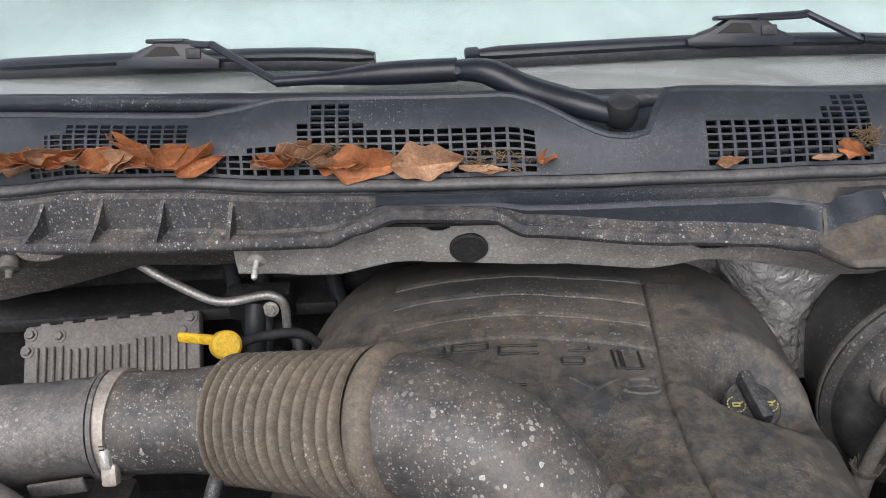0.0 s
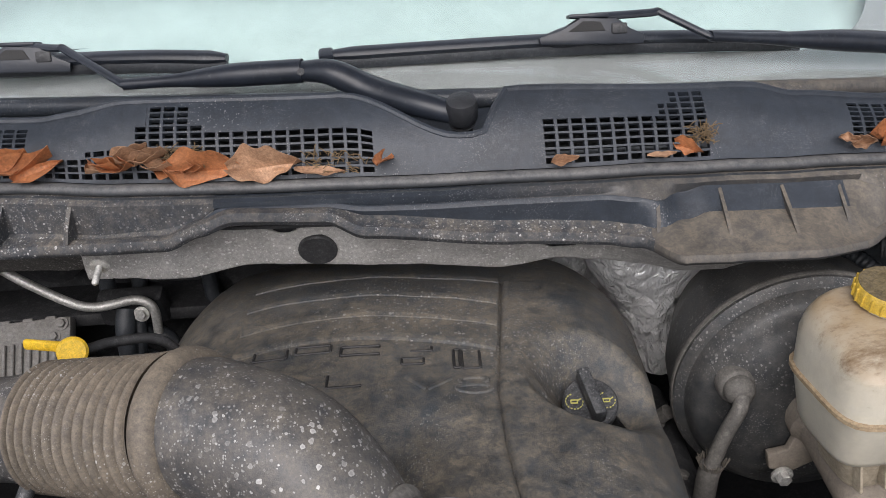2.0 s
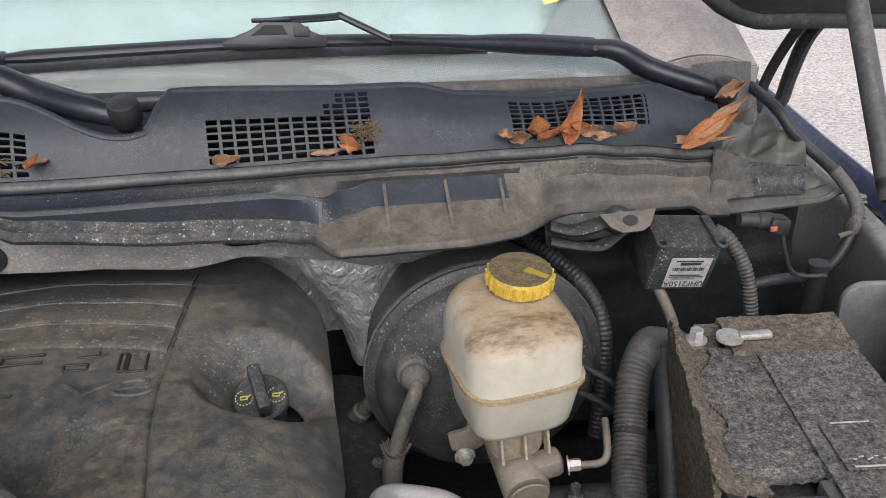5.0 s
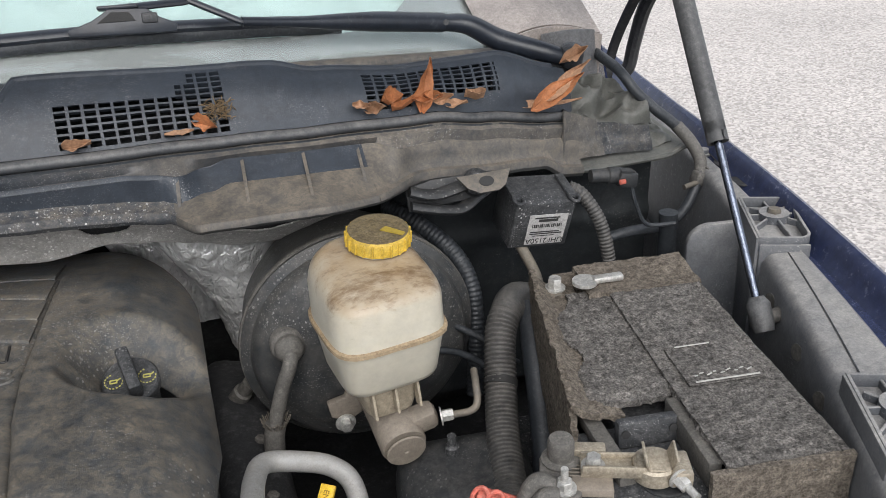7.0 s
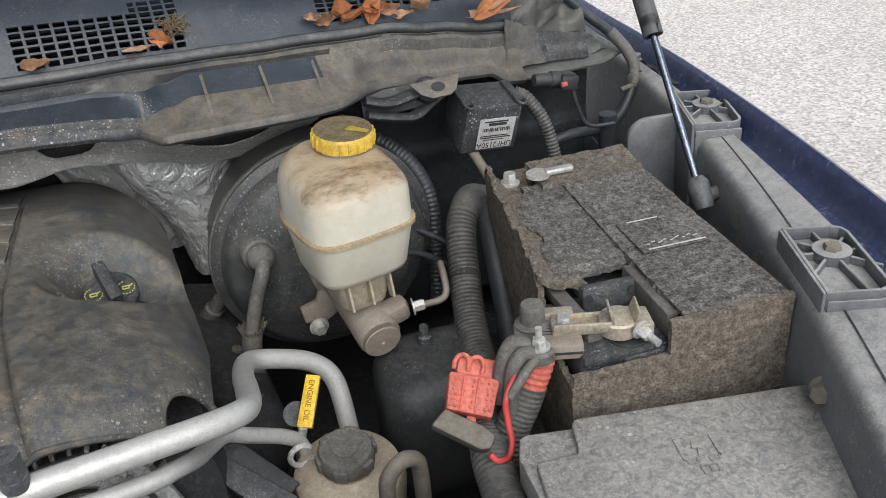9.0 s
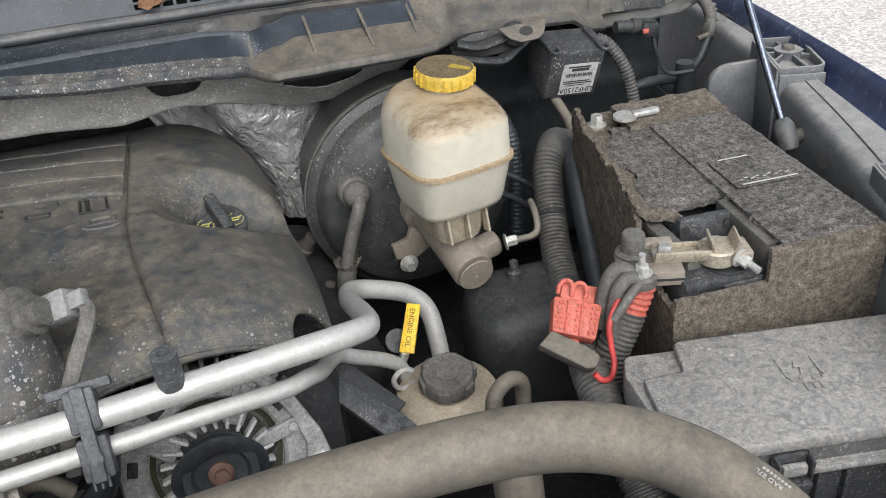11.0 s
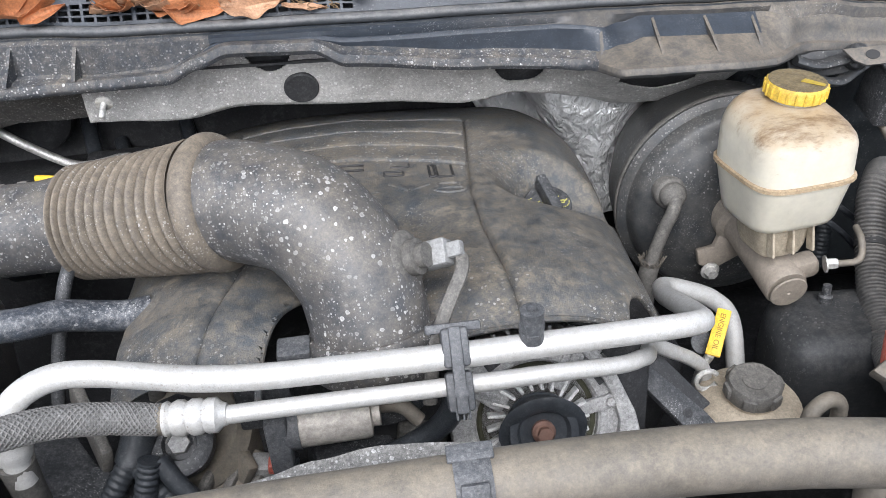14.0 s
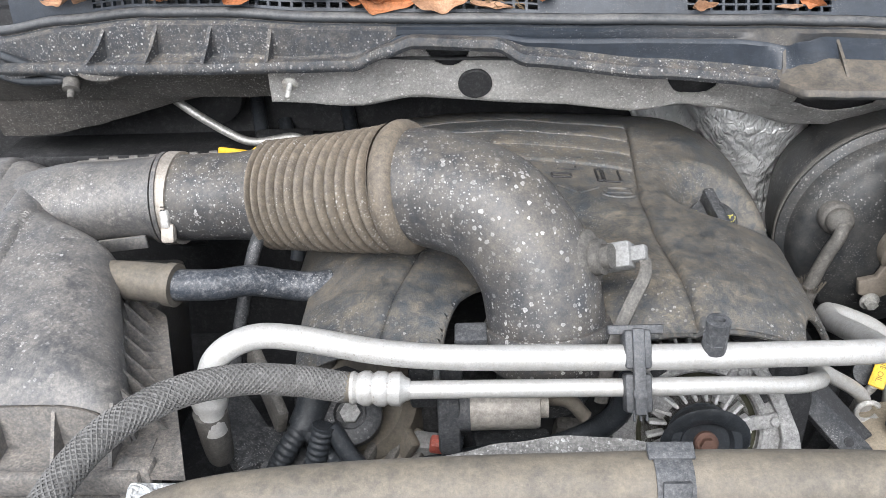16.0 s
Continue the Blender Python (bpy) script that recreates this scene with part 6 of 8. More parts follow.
for a, b, u, v in ((0.031, 0.0013, 0, 0.0115), (0.031, 0.0013, 0, -0.0115), (0.0013, 0.0243, -0.0152, 0), (0.0013, 0.0243, 0.0152, 0), (0.008, 0.0013, -0.0090, -0.0165), (0.008, 0.0013, 0.0095, -0.0165), (0.0013, 0.005, -0.0130, -0.014), (0.0013, 0.005, -0.0050, -0.014), (0.0013, 0.005, 0.0055, -0.014), (0.0013, 0.005, 0.0135, -0.014)):
    sym.append(moved(block(a, b, 0.0016, 0), pose(u, v, 0)))
bolt_sign = slab([(-0.0015, 0.008), (0.003, 0.008), (0.0006, 0.002), (0.0045, 0.002), (-0.002, -0.009), (0.0, -0.001), (-0.0045, -0.001)], 0.0016)
part("moulded_symbol", moved(joined(*sym, moved(bolt_sign, pose(0, 0, -0.0008))), M_f @ pose(0.1415, -0.0315, 0.0014)), FUSE, fuse, "moulded battery and bolt symbol", smooth=False)
part("moulded_symbol", moved(joined(*[moved(block(a, b, 0.0016, 0), pose(u, v, 0)) for a, b, u, v in ((0.013, 0.0012, 0, 0.0045), (0.013, 0.0012, 0, -0.0045), (0.0012, 0.009, -0.0065, 0), (0.0012, 0.009, 0.0065, 0), (0.0012, 0.009, 0.0005, 0), (0.006, 0.0012, 0.0035, 0))]), M_f @ pose(0.143, -0.0565, 0.0014)), FUSE, fuse, smooth=False)

# ---- siren amplifier module ----
mod = thing("control_module", "black plastic module with a white printed label by the fender", "control module", (0.775, 0.78, 1.09))
M_m = facing((0.7685, 0.772, 1.0925), (-0.04, -0.96, -0.24), (1, 0.02, 0.015)) @ pose(0, 0, 0, 0, 0, -7)
part("case", moved(block(0.080, 0.068, 0.062, 0.003), M_m @ pose(-0.003, 0, -0.0305)), DARK_PLASTIC, mod)
for u in (-0.040, 0.034):
    part("ear", moved(block(0.012, 0.006, 0.050, 0.002), M_m @ pose(u, 0.036, -0.030)), DARK_PLASTIC, mod)
    part("ear_loop", sweep([M_m @ Vector((u + 0.006 * math.cos(a), 0.038, -0.004 + 0.009 * math.sin(a))) for a in steps(0, 2 * math.pi, 14)], 0.0022, 8, 2), DARK_PLASTIC, mod)
M_m = M_m @ pose(-0.008, 0.003, 0)
paper = part("label", moved(block(0.052, 0.046, 0.0008, 0.0003, 1), M_m @ pose(0.012, -0.009, 0.0008)), WHITE_LABEL, mod, "white printed label")
writing("UHF2150A", 0.0112, M_m @ pose(0.012, -0.026, 0.0013, 0, 0, 180) @ pose(0, 0, 0), INK, paper)
for k, (w, v, h) in enumerate(((0.034, 0.019, 0.002), (0.026, 0.014, 0.004), (0.040, -0.008, 0.0015), (0.044, -0.0115, 0.0015), (0.03, -0.0155, 0.001))):
    part("print_line", moved(block(w, h, 0.0004, 0), M_m @ pose(0.010 + 0.002 * (k % 2), v * 0.8 - 0.006, 0.0014)), INK, paper, smooth=False)
for k in range(16):
    part("code_bar", moved(block(0.0008 + 0.0007 * (k * 7 % 3), 0.005, 0.0004, 0), M_m @ pose(-0.008 + k * 0.0026, -0.003, 0.0014)), INK, paper, smooth=False)
single("module_lead", sweep([M_m @ Vector((-0.02, -0.03, -0.03)), (0.752, 0.76, 1.03), (0.747, 0.745, 1.0), (0.74, 0.735, 0.97)], 0.007, 10), HOSE_GREY, "frayed grey lead below the module", "cable")
single("module_conduit", corrugated([(0.815, 0.80, 1.125), (0.83, 0.79, 1.115), (0.848, 0.775, 1.08), (0.857, 0.765, 1.03), (0.86, 0.76, 0.97)], 0.0085, 0.005), CONDUIT, "thin black corrugated conduit beside the module", "cable conduit", group="conduits")
sens = thing("pressure_sensor", "black sensor plug with red lock tab below the cowl", "sensor", (0.875, 0.79, 1.13))
part("body", moved(lathe([(0, 0), (0.008, 0), (0.009, 0.004), (0.009, 0.022), (0.011, 0.024), (0.011, 0.040), (0.008, 0.044), (0, 0.044)], 24), facing((0.846, 0.800, 1.134), (1, -0.1, -0.12))), CANISTER, sens)
part("head", moved(block(0.026, 0.020, 0.020, 0.004), pose(0.892, 0.79, 1.126, 0, 10, -6)), CANISTER, sens)
for k in range(3):
    part("key_rib", moved(block(0.020, 0.003, 0.003, 0.0008, 1), pose(0.892, 0.786 + 0.005 * k, 1.137, 0, 10, -6)), CANISTER, sens, smooth=False)
part("lock_tab", moved(block(0.009, 0.004, 0.006, 0.001), pose(0.880, 0.778, 1.128)), RED, sens, "red lock tab")
part("wire", sweep([(0.900, 0.79, 1.115), (0.905, 0.785, 1.09), (0.92, 0.78, 1.06), (0.96, 0.775, 1.055)], 0.003, 8), RUBBER, sens)

wbr = thing("wall_bracket", "black stamped bracket with a rubber grommet below the cowl end", "bracket", (0.65, 0.78, 1.15))
part("upper_arm", sweep([(0.600, 0.775, 1.168), (0.625, 0.772, 1.160), (0.655, 0.778, 1.160), (0.700, 0.79, 1.165)], 0.011, 12, 8, flat=0.55), CANISTER, wbr)
part("lower_arm", sweep([(0.600, 0.772, 1.150), (0.635, 0.770, 1.140), (0.662, 0.776, 1.134), (0.688, 0.79, 1.140), (0.72, 0.81, 1.145)], 0.009, 12, 8, flat=0.6), CANISTER, wbr)
part("web", moved(slab([(-0.05, -0.016), (0.05, -0.012), (0.06, 0.016), (-0.05, 0.018)], 0.004, 0.001), facing((0.650, 0.792, 1.152), (0, -0.95, 0.3))), CANISTER, wbr)
part("grommet", moved(lathe([(0, 0), (0.012, 0), (0.016, 0.004), (0.017, 0.012), (0.013, 0.020), (0.006, 0.023), (0, 0.0235)], 26), facing((0.688, 0.796, 1.158), (-0.2, -0.95, 0.2))), DARK_PLASTIC, wbr, "grey rubber grommet")
part("rivet", moved(lathe([(0.005, 0), (0.005, 0.002), (0, 0.0025)], 14), facing((0.622, 0.786, 1.158), (0, -0.95, 0.3))), HOSE_GREY, wbr)
tab = [(-0.034, 0.012), (0.034, 0.012), (0.022, -0.008), (0.012, -0.014), (-0.012, -0.014), (-0.024, -0.006)]
ctab = thing("cowl_tab", "dusty tan mounting tab with a hole below the cowl lip", "bracket", (0.686, 0.745, 1.19))
part("tab", moved(slab(tab[::-1], 0.003, 0.0008), facing((0.690, 0.762, 1.168), (0, -0.62, 0.78))), COWL_DIRT, ctab)
part("hole", moved(lathe([(0.009, 0), (0.009, 0.0006), (0, 0.0006)], 20, 0.75), facing((0.690, 0.7600, 1.1705), (0, -0.62, 0.78))), INK, ctab)

# ---- right fender, strut and hood ----
def inner_x(y):
    return 0.970 + 0.37 * (y - 0.605) - 0.22 * (y - 0.605) ** 2


def outer_x(y):
    return 1.034 + 0.205 * (y - 0.66) - 0.12 * (y - 0.66) ** 2


def rail_z(y):
    return 1.088 + 0.03 * (y - 0.65) + 0.10 * max(0.0, y - 1.0) ** 1.5


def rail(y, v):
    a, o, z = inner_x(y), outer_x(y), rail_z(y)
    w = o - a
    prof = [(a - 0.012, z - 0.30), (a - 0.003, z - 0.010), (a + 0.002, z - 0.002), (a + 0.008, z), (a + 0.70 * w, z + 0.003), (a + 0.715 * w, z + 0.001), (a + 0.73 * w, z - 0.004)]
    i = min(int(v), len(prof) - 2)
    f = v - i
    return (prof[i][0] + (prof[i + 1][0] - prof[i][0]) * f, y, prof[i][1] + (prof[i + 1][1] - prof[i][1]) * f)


def fender(y, v):
    a, o, z = inner_x(y), outer_x(y), rail_z(y)
    w = o - a
    prof = [(a + 0.70 * w, z - 0.0035), (a + 0.98 * w, z - 0.006), (o + 0.006, z + 0.002), (o + 0.013, z + 0.024), (o + 0.018, z + 0.029), (o + 0.024, z + 0.026), (o + 0.036, z - 0.01), (o + 0.05, z - 0.15), (o + 0.055, z - 0.5)]
    i = min(int(v), len(prof) - 2)
    f = v - i
    return (prof[i][0] + (prof[i + 1][0] - prof[i][0]) * f, y, prof[i][1] + (prof[i + 1][1] - prof[i][1]) * f)


side = thing("front_fender", "dark blue truck fender with dusty inner rail", "car fender", (0.95, 0.5, 1.0))
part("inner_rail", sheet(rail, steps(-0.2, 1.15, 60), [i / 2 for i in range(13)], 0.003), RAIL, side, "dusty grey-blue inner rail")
part("outer_skin", sheet(fender, steps(-0.2, 1.75, 70), [i / 2 for i in range(17)], 0.002), NAVY, side)


part("seam", sheet(lambda y, v: (inner_x(y) + 0.022 + 0.0016 * v, y, rail_z(y) + 0.0045), steps(-0.1, 0.92, 50), [0, 1], 0.0005), BLACK, side)


def pad(cx, cy, tall):
    z = rail_z(cy) + tall
    p = thing("hood_bump_pad", "dusty grey ribbed cast pad with a hex bolt", "bracket", (cx, cy, z), group="rail pads")
    M = pose(cx, cy, z, 0, 0, -25)
    half, deep, c = 0.028, 0.056, 0.012
    wall = [(-half, -deep), (half - c, -deep), (half - c * 0.3, -deep + c * 0.3), (half, -deep + c), (half, deep - c), (half - c * 0.3, deep - c * 0.3), (half - c, deep), (-half, deep)]
    part("plate", moved(slab(wall, 0.004, 0.001), M @ pose(0, 0, -0.014)), RAIL, p)
    for (x0, y0), (x1, y1) in zip(wall, wall[1:] + wall[:1]):
        L_ = math.hypot(x1 - x0, y1 - y0)
        part("rim_wall", moved(block(L_ + 0.003, 0.0035, 0.018, 0.001), M @ pose((x0 + x1) / 2, (y0 + y1) / 2, -0.006, 0, 0, math.degrees(math.atan2(y1 - y0, x1 - x0)))), RAIL, p)
    bx, by = 0.004, 0.018
    part("hub", moved(lathe([(0.0145, 0), (0.0175, 0), (0.0175, 0.012), (0.0145, 0.012)], 28), M @ pose(bx, by, -0.012)), RAIL, p)
    for k, reach in enumerate((0.008, 0.014, 0.022, 0.014, 0.012, 0.030, 0.055, 0.028)):
        a = k * math.pi / 4 + 0.1
        r = 0.017 + reach / 2
        part("spoke", moved(block(reach, 0.003, 0.011, 0.0008, 1), M @ pose(bx + r * math.cos(a), by + r * math.sin(a), -0.0075, 0, 0, math.degrees(a))), RAIL, p, smooth=False)
    bolt(M @ Vector((bx, by, -0.008)), (0, 0, 1), 0.0085, HOSE_GREY, p, h=0.011)
    part("side_plate", moved(block(0.005, 2 * deep + 0.002, 0.22, 0.002), M @ pose(-half - 0.002, 0, -0.108)), RAIL, p)
    part("front_web", moved(block(2 * half, 0.004, 0.06, 0.0015), M @ pose(0, -deep - 0.001, -0.036)), RAIL, p)


pad(0.8775, 0.312, 0.018)
pad(1.010, 0.648, 0.018)
for y in (0.78, 0.84):
    part("rail_hole", moved(lathe([(0.011, 0), (0.011, 0.0015), (0, 0.0015)], 20, 1.5), pose(inner_x(y) + 0.030, y, rail_z(y) + 0.0025)), BLACK, side)
bolt((1.072, 0.884, rail_z(0.885) + 0.002), (0, 0, 1), 0.008, RAIL, side)

strut = thing("hood_strut", "black gas strut with chromed rod holding the hood", "gas strut", (0.905, 0.528, 1.064))
S0, S1 = Vector((0.913, 0.533, 1.053)), Vector((0.940, 0.87, 1.522))
part("socket", moved(lathe([(0.011, -0.012), (0.013, 0), (0.013, 0.018), (0.008, 0.026), (0, 0.026)], 18), facing(S0, S1 - S0)), STRUT, strut)
part("rod", sweep([S0 + (S1 - S0) * 0.02, S0 + (S1 - S0) * 0.43], 0.0045, 16, 2), CHROME, strut, "chromed rod")
part("cylinder", sweep([S0 + (S1 - S0) * 0.385, S0 + (S1 - S0) * 0.39, S0 + (S1 - S0) * 0.98, S0 + (S1 - S0)], lambda s: 0.0118, 20, 3), STRUT, strut)
part("ball_stud", moved(lathe([(0.008, 0), (0.008, 0.03), (0.012, 0.031), (0.012, 0.036)], 14), facing(S0, (1, 0.1, 0.05))), HOSE_DARK, strut)

hood = thing("hood", "open truck hood with dark underside seen from below", "car hood", (0.1, 1.02, 1.47))


def hood_sheet(x, v):
    d = v * 1.25
    rear = 1.492 - 0.05 * x - 0.115 * smooth01((x - 0.74) / 0.20) - 0.04 * smooth01((-0.42 - x) / 0.2)
    return (0.1 + (x - 0.1) * (1 - 0.08 * v), 0.975 - d * 0.62, rear + d * 0.78 - 0.03 * max(0.0, x - 1.0))


part("underside", sheet(hood_sheet, steps(-0.88, 1.14, 60), steps(0, 1, 24), 0.02), BLACK, hood)
for k in range(5):
    xk = -0.6 + 0.35 * k
    part("stiffener", sweep([Vector(hood_sheet(xk + 0.05 * math.sin(v * 4 + k), v)) + Vector((0, -0.012, -0.01)) for v in steps(0.05, 0.9, 8)], 0.02, 10, 2, flat=0.6), BLACK, hood)
part("rear_edge", sweep([Vector(hood_sheet(x, 0.0)) for x in steps(-0.88, 1.14, 40)], 0.012, 10, 2), BLACK, hood)
hinge = thing("hinge_arm", "dark steel arm of the hood hinge", "hinge", (1.05, 0.98, 1.2))
part("arm", sweep([(1.045, 1.09, 1.165), (1.06, 1.085, 1.18), (1.066, 1.08, 1.22), (1.066, 1.05, 1.285), (1.06, 0.975, 1.36)], 0.015, 10, flat=0.7), BLACK, hinge)
part("second_arm", sweep([(1.03, 1.10, 1.16), (1.04, 1.10, 1.21), (1.045, 1.06, 1.28), (1.04, 0.975, 1.37)], 0.009, 8, flat=0.7), BLACK, hinge)
single("washer_hose", sweep([(0.955, 1.0, 1.235), (0.955, 0.93, 1.225), (0.968, 0.905, 1.200), (0.995, 0.893, 1.172), (1.022, 0.882, 1.148), (1.040, 0.865, 1.122), (1.045, 0.85, 1.10), (1.030, 0.835, 1.075), (1.00, 0.82, 1.045), (0.96, 0.81, 1.035), (0.91, 0.80, 1.043), (0.87, 0.80, 1.04)], 0.0075, 12), RUBBER, "black washer hose looped along the fender", "hose")
single("hose_sleeve", sweep([(1.022, 0.882, 1.149), (1.038, 0.867, 1.126), (1.045, 0.853, 1.104), (1.040, 0.842, 1.085)], 0.0088, 14), HOSE_DARK, "dusty grey sleeve round the washer hose", "hose")
lclip = thing("loom_clip", "grey plastic clip with a stud holding the washer hose", "clip", (1.034, 0.838, 1.082))
part("saddle", moved(block(0.022, 0.020, 0.020, 0.005), pose(1.036, 0.838, 1.082, 0, 20)), HOSE_DARK, lclip)
part("stud", sweep([(1.030, 0.832, 1.080), (1.006, 0.828, 1.078)], 0.0038, 10, 2), HOSE_GREY, lclip)
part("washer", moved(lathe([(0.004, 0), (0.014, 0), (0.014, 0.003), (0.004, 0.003)], 24), facing((1.048, 0.842, 1.084), (-1, -0.2, 0))), HOSE_DARK, lclip)
single("drain_hose", sweep([(0.965, 0.80, 1.06), (0.965, 0.80, 1.0), (0.96, 0.80, 0.93)], 0.013, 14), RUBBER, "short black drain hose at the inner wing", "hose")


def apron_wall(y, v):
    return (inner_x(y) - 0.020 - 0.03 * v, y, rail_z(y) - 0.16 - 0.4 * v)


single("inner_wing", sheet(apron_wall, steps(-0.2, 1.15, 30), steps(0, 1, 8), 0.004), DARK_PLASTIC, "dark inner wing panel beside the battery", "body panel")
wing = [(0.085, -0.16), (0.085, 0.0)] + [(-0.005 + 0.03 * math.cos(t), -0.03 + 0.028 * math.sin(t)) for t in steps(math.pi / 2, math.pi * 0.96, 8)] + [(-0.04, -0.16)]
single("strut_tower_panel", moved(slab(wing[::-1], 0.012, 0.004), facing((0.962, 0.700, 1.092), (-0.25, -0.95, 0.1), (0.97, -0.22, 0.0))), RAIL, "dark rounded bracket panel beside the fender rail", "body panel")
bolt((0.80, 0.235, 1.03), (-0.9, -0.3, 0.2), 0.009, HOSE_GREY, side, h=0.012)
for y in (0.40, 0.47, 0.56):
    part("wall_hole", moved(lathe([(0.009, 0), (0.009, 0.0015), (0, 0.0015)], 18), facing((inner_x(y) - 0.008, y, rail_z(y) - 0.03), (-1, 0.1, 0.1))), HOSE_DARK, side)
# cowl end at the fender: crumpled rubber flap and pillar base
def patch(p00, p10, p01, p11, crumple=0.0, seed=0, sag=0.0):
    def fn(u, v):
        p = (Vector(p00) * (1 - u) + Vector(p10) * u) * (1 - v) + (Vector(p01) * (1 - u) + Vector(p11) * u) * v
        n = crumple * (noise.noise((u * 2.6, v * 2.2, seed)) - 0.6 * abs(noise.noise((u * 4.2, v * 3.4, seed + 3))))
        e = min(1.0, 8 * min(u, 1 - u, v, 1 - v) + 0.35)
        return tuple(p + Vector((0.3 * n, -0.6 * n, n)) * e + Vector((0, 0, -sag * math.sin(math.pi * u) * math.sin(math.pi * v))))
    return fn


end = thing("cowl_end_flap", "crumpled grey-green dusty rubber flap closing the cowl end", "rubber flap", (0.92, 0.88, 1.15))
part("crown", sheet(patch((0.842, 0.872, 1.198), (0.985, 0.893, 1.150), (0.895, 0.960, 1.222), (0.958, 0.952, 1.207), 0.034, 6), steps(0, 1, 44), steps(0, 1, 36), 0.003), FLAP, end)
part("front_fold", sheet(patch((0.895, 0.868, 1.132), (0.988, 0.884, 1.118), (0.885, 0.876, 1.178), (0.984, 0.892, 1.152), 0.006, 2), steps(0, 1, 24), steps(0, 1, 14), 0.003), COWL_FACE, end, "dark folded front of the flap")
part("gusset", sheet(patch((0.832, 0.850, 1.138), (0.905, 0.869, 1.130), (0.836, 0.856, 1.206), (0.892, 0.876, 1.180), 0.004, 9), steps(0, 1, 20), steps(0, 1, 14), 0.003), COWL_BAND, end, "black gusset beside the flap")
part("outer_fold", sheet(patch((0.986, 0.893, 1.118), (1.045, 0.905, 1.118), (0.960, 0.945, 1.200), (1.015, 0.965, 1.150), 0.014, 4), steps(0, 1, 24), steps(0, 1, 20), 0.003), FLAP, end)
part("lower_lip", sheet(lambda u, v: tuple(Vector((0.815 + 0.235 * u, 0.842 + 0.045 * u + 0.022 * v, 1.133 - 0.022 * u - 0.008 * smooth01(u * 4) + 0.012 * smooth01((u - 0.8) / 0.2) + 0.008 * v)) + Vector((0, 0, 0.003 * noise.noise((u * 9, v, 3))))), steps(0, 1, 50), steps(0, 1, 6), 0.004), FLAP, end)
part("lip_edge", sweep([(0.815 + 0.235 * u, 0.842 + 0.045 * u, 1.133 - 0.022 * u - 0.008 * smooth01(u * 4) + 0.012 * smooth01((u - 0.8) / 0.2)) for u in steps(0, 1, 30)], 0.0045, 8, smooth_line=False), FLAP, end)
trim_top = spline([(0.868, 1.000, 1.272), (0.895, 0.990, 1.276), (0.920, 0.986, 1.276), (0.940, 0.992, 1.272), (0.952, 1.01, 1.266), (0.957, 1.06, 1.262)], 6)
single("cowl_end_trim", sheet(lambda u, v: tuple(trim_top[int(round(u))] + Vector((0.006 * v, -0.004 * v, -0.085 * v))), list(range(len(trim_top))), steps(0, 1, 10), 0.004), PILLAR_TRIM, "grey plastic trim fin at the windshield corner", "car trim")


def pillar(u, v):
    """From the glass edge over the rounded shoulder, rising backwards."""
    h = 0.48 * v
    left = Vector(glass_surface(0.80, h)) + Vector((0, 0, 0.006))
    right = Vector((0.962 - 0.01 * v, 1.000 + 0.84 * h, 1.264 + 0.50 * h))
    return tuple(left.lerp(right, u) + Vector((0, 0, 0.022 * math.sin(math.pi * min(1.0, u * 1.05)) ** 0.8)))


body = thing("pillar_base", "dusty beige windshield pillar base", "car pillar", (0.9, 1.0, 1.28))
part("skin", sheet(pillar, steps(0, 1, 24), steps(0, 1, 20), 0.003), PILLAR, body)
part("front_skin", sheet(lambda u, v: (pillar(u, 0)[0], pillar(u, 0)[1] - 0.004 + 0.01 * v, pillar(u, 0)[2] - 0.001 - 0.08 * v), steps(0, 1, 20), steps(0, 1, 6), 0.003), PILLAR, body)
part("side_skin", sheet(lambda u, v: (pillar(1, v)[0] + 0.06 * u, pillar(1, v)[1] + 0.05 * u, pillar(1, v)[2] - 0.006 - 0.16 * u), steps(0, 1, 8), steps(0, 1, 14), 0.003), NAVY, body, "dark blue painted side")

# stand-in block, coloured black for the shaded gap beside the cover
vc = thing("dark_gap_block", "black stand-in block for the dark gap beside the engine cover", "engine part", (0.385, 0.70, 0.9))
part("shell", moved(block(0.085, 0.36, 0.13, 0.025, 4), pose(0.355, 0.735, 0.855, 0, 18, 0)), BLACK, vc)
for k in range(3):
    bolt((0.382, 0.62 + 0.10 * k, 0.912), (0.3, 0, 1), 0.007, HOSE_DARK, vc)
part("breather", moved(lathe([(0.012, 0), (0.012, 0.02), (0.009, 0.022), (0.009, 0.04), (0, 0.04)], 18), facing((0.365, 0.81, 0.915), (0.5, -0.4, 0.8))), HOSE_DARK, vc)
# plain body walls that close the place towards the ground
for name, size, place in (("body_wall_front", (1.95, 0.02, 1.00), (0.05, -0.23, 0.50)), ("body_wall_left", (0.02, 1.40, 1.06), (-0.93, 0.46, 0.53)), ("body_wall_rear", (1.98, 0.02, 0.90), (0.08, 1.16, 0.45))):
    single(name, moved(block(*size, 0.004), pose(*place)), NAVY, "plain dark blue body wall closing the bay", "body panel", kind="structure")
single("body_wall_right", sheet(lambda y, v: (outer_x(y) + 0.056, y, (rail_z(y) - 0.48) * (1 - v) + 0.01 * v), steps(-0.2, 1.75, 30), steps(0, 1, 4), 0.006), NAVY, "plain dark blue lower fender skin", "body panel", kind="structure")

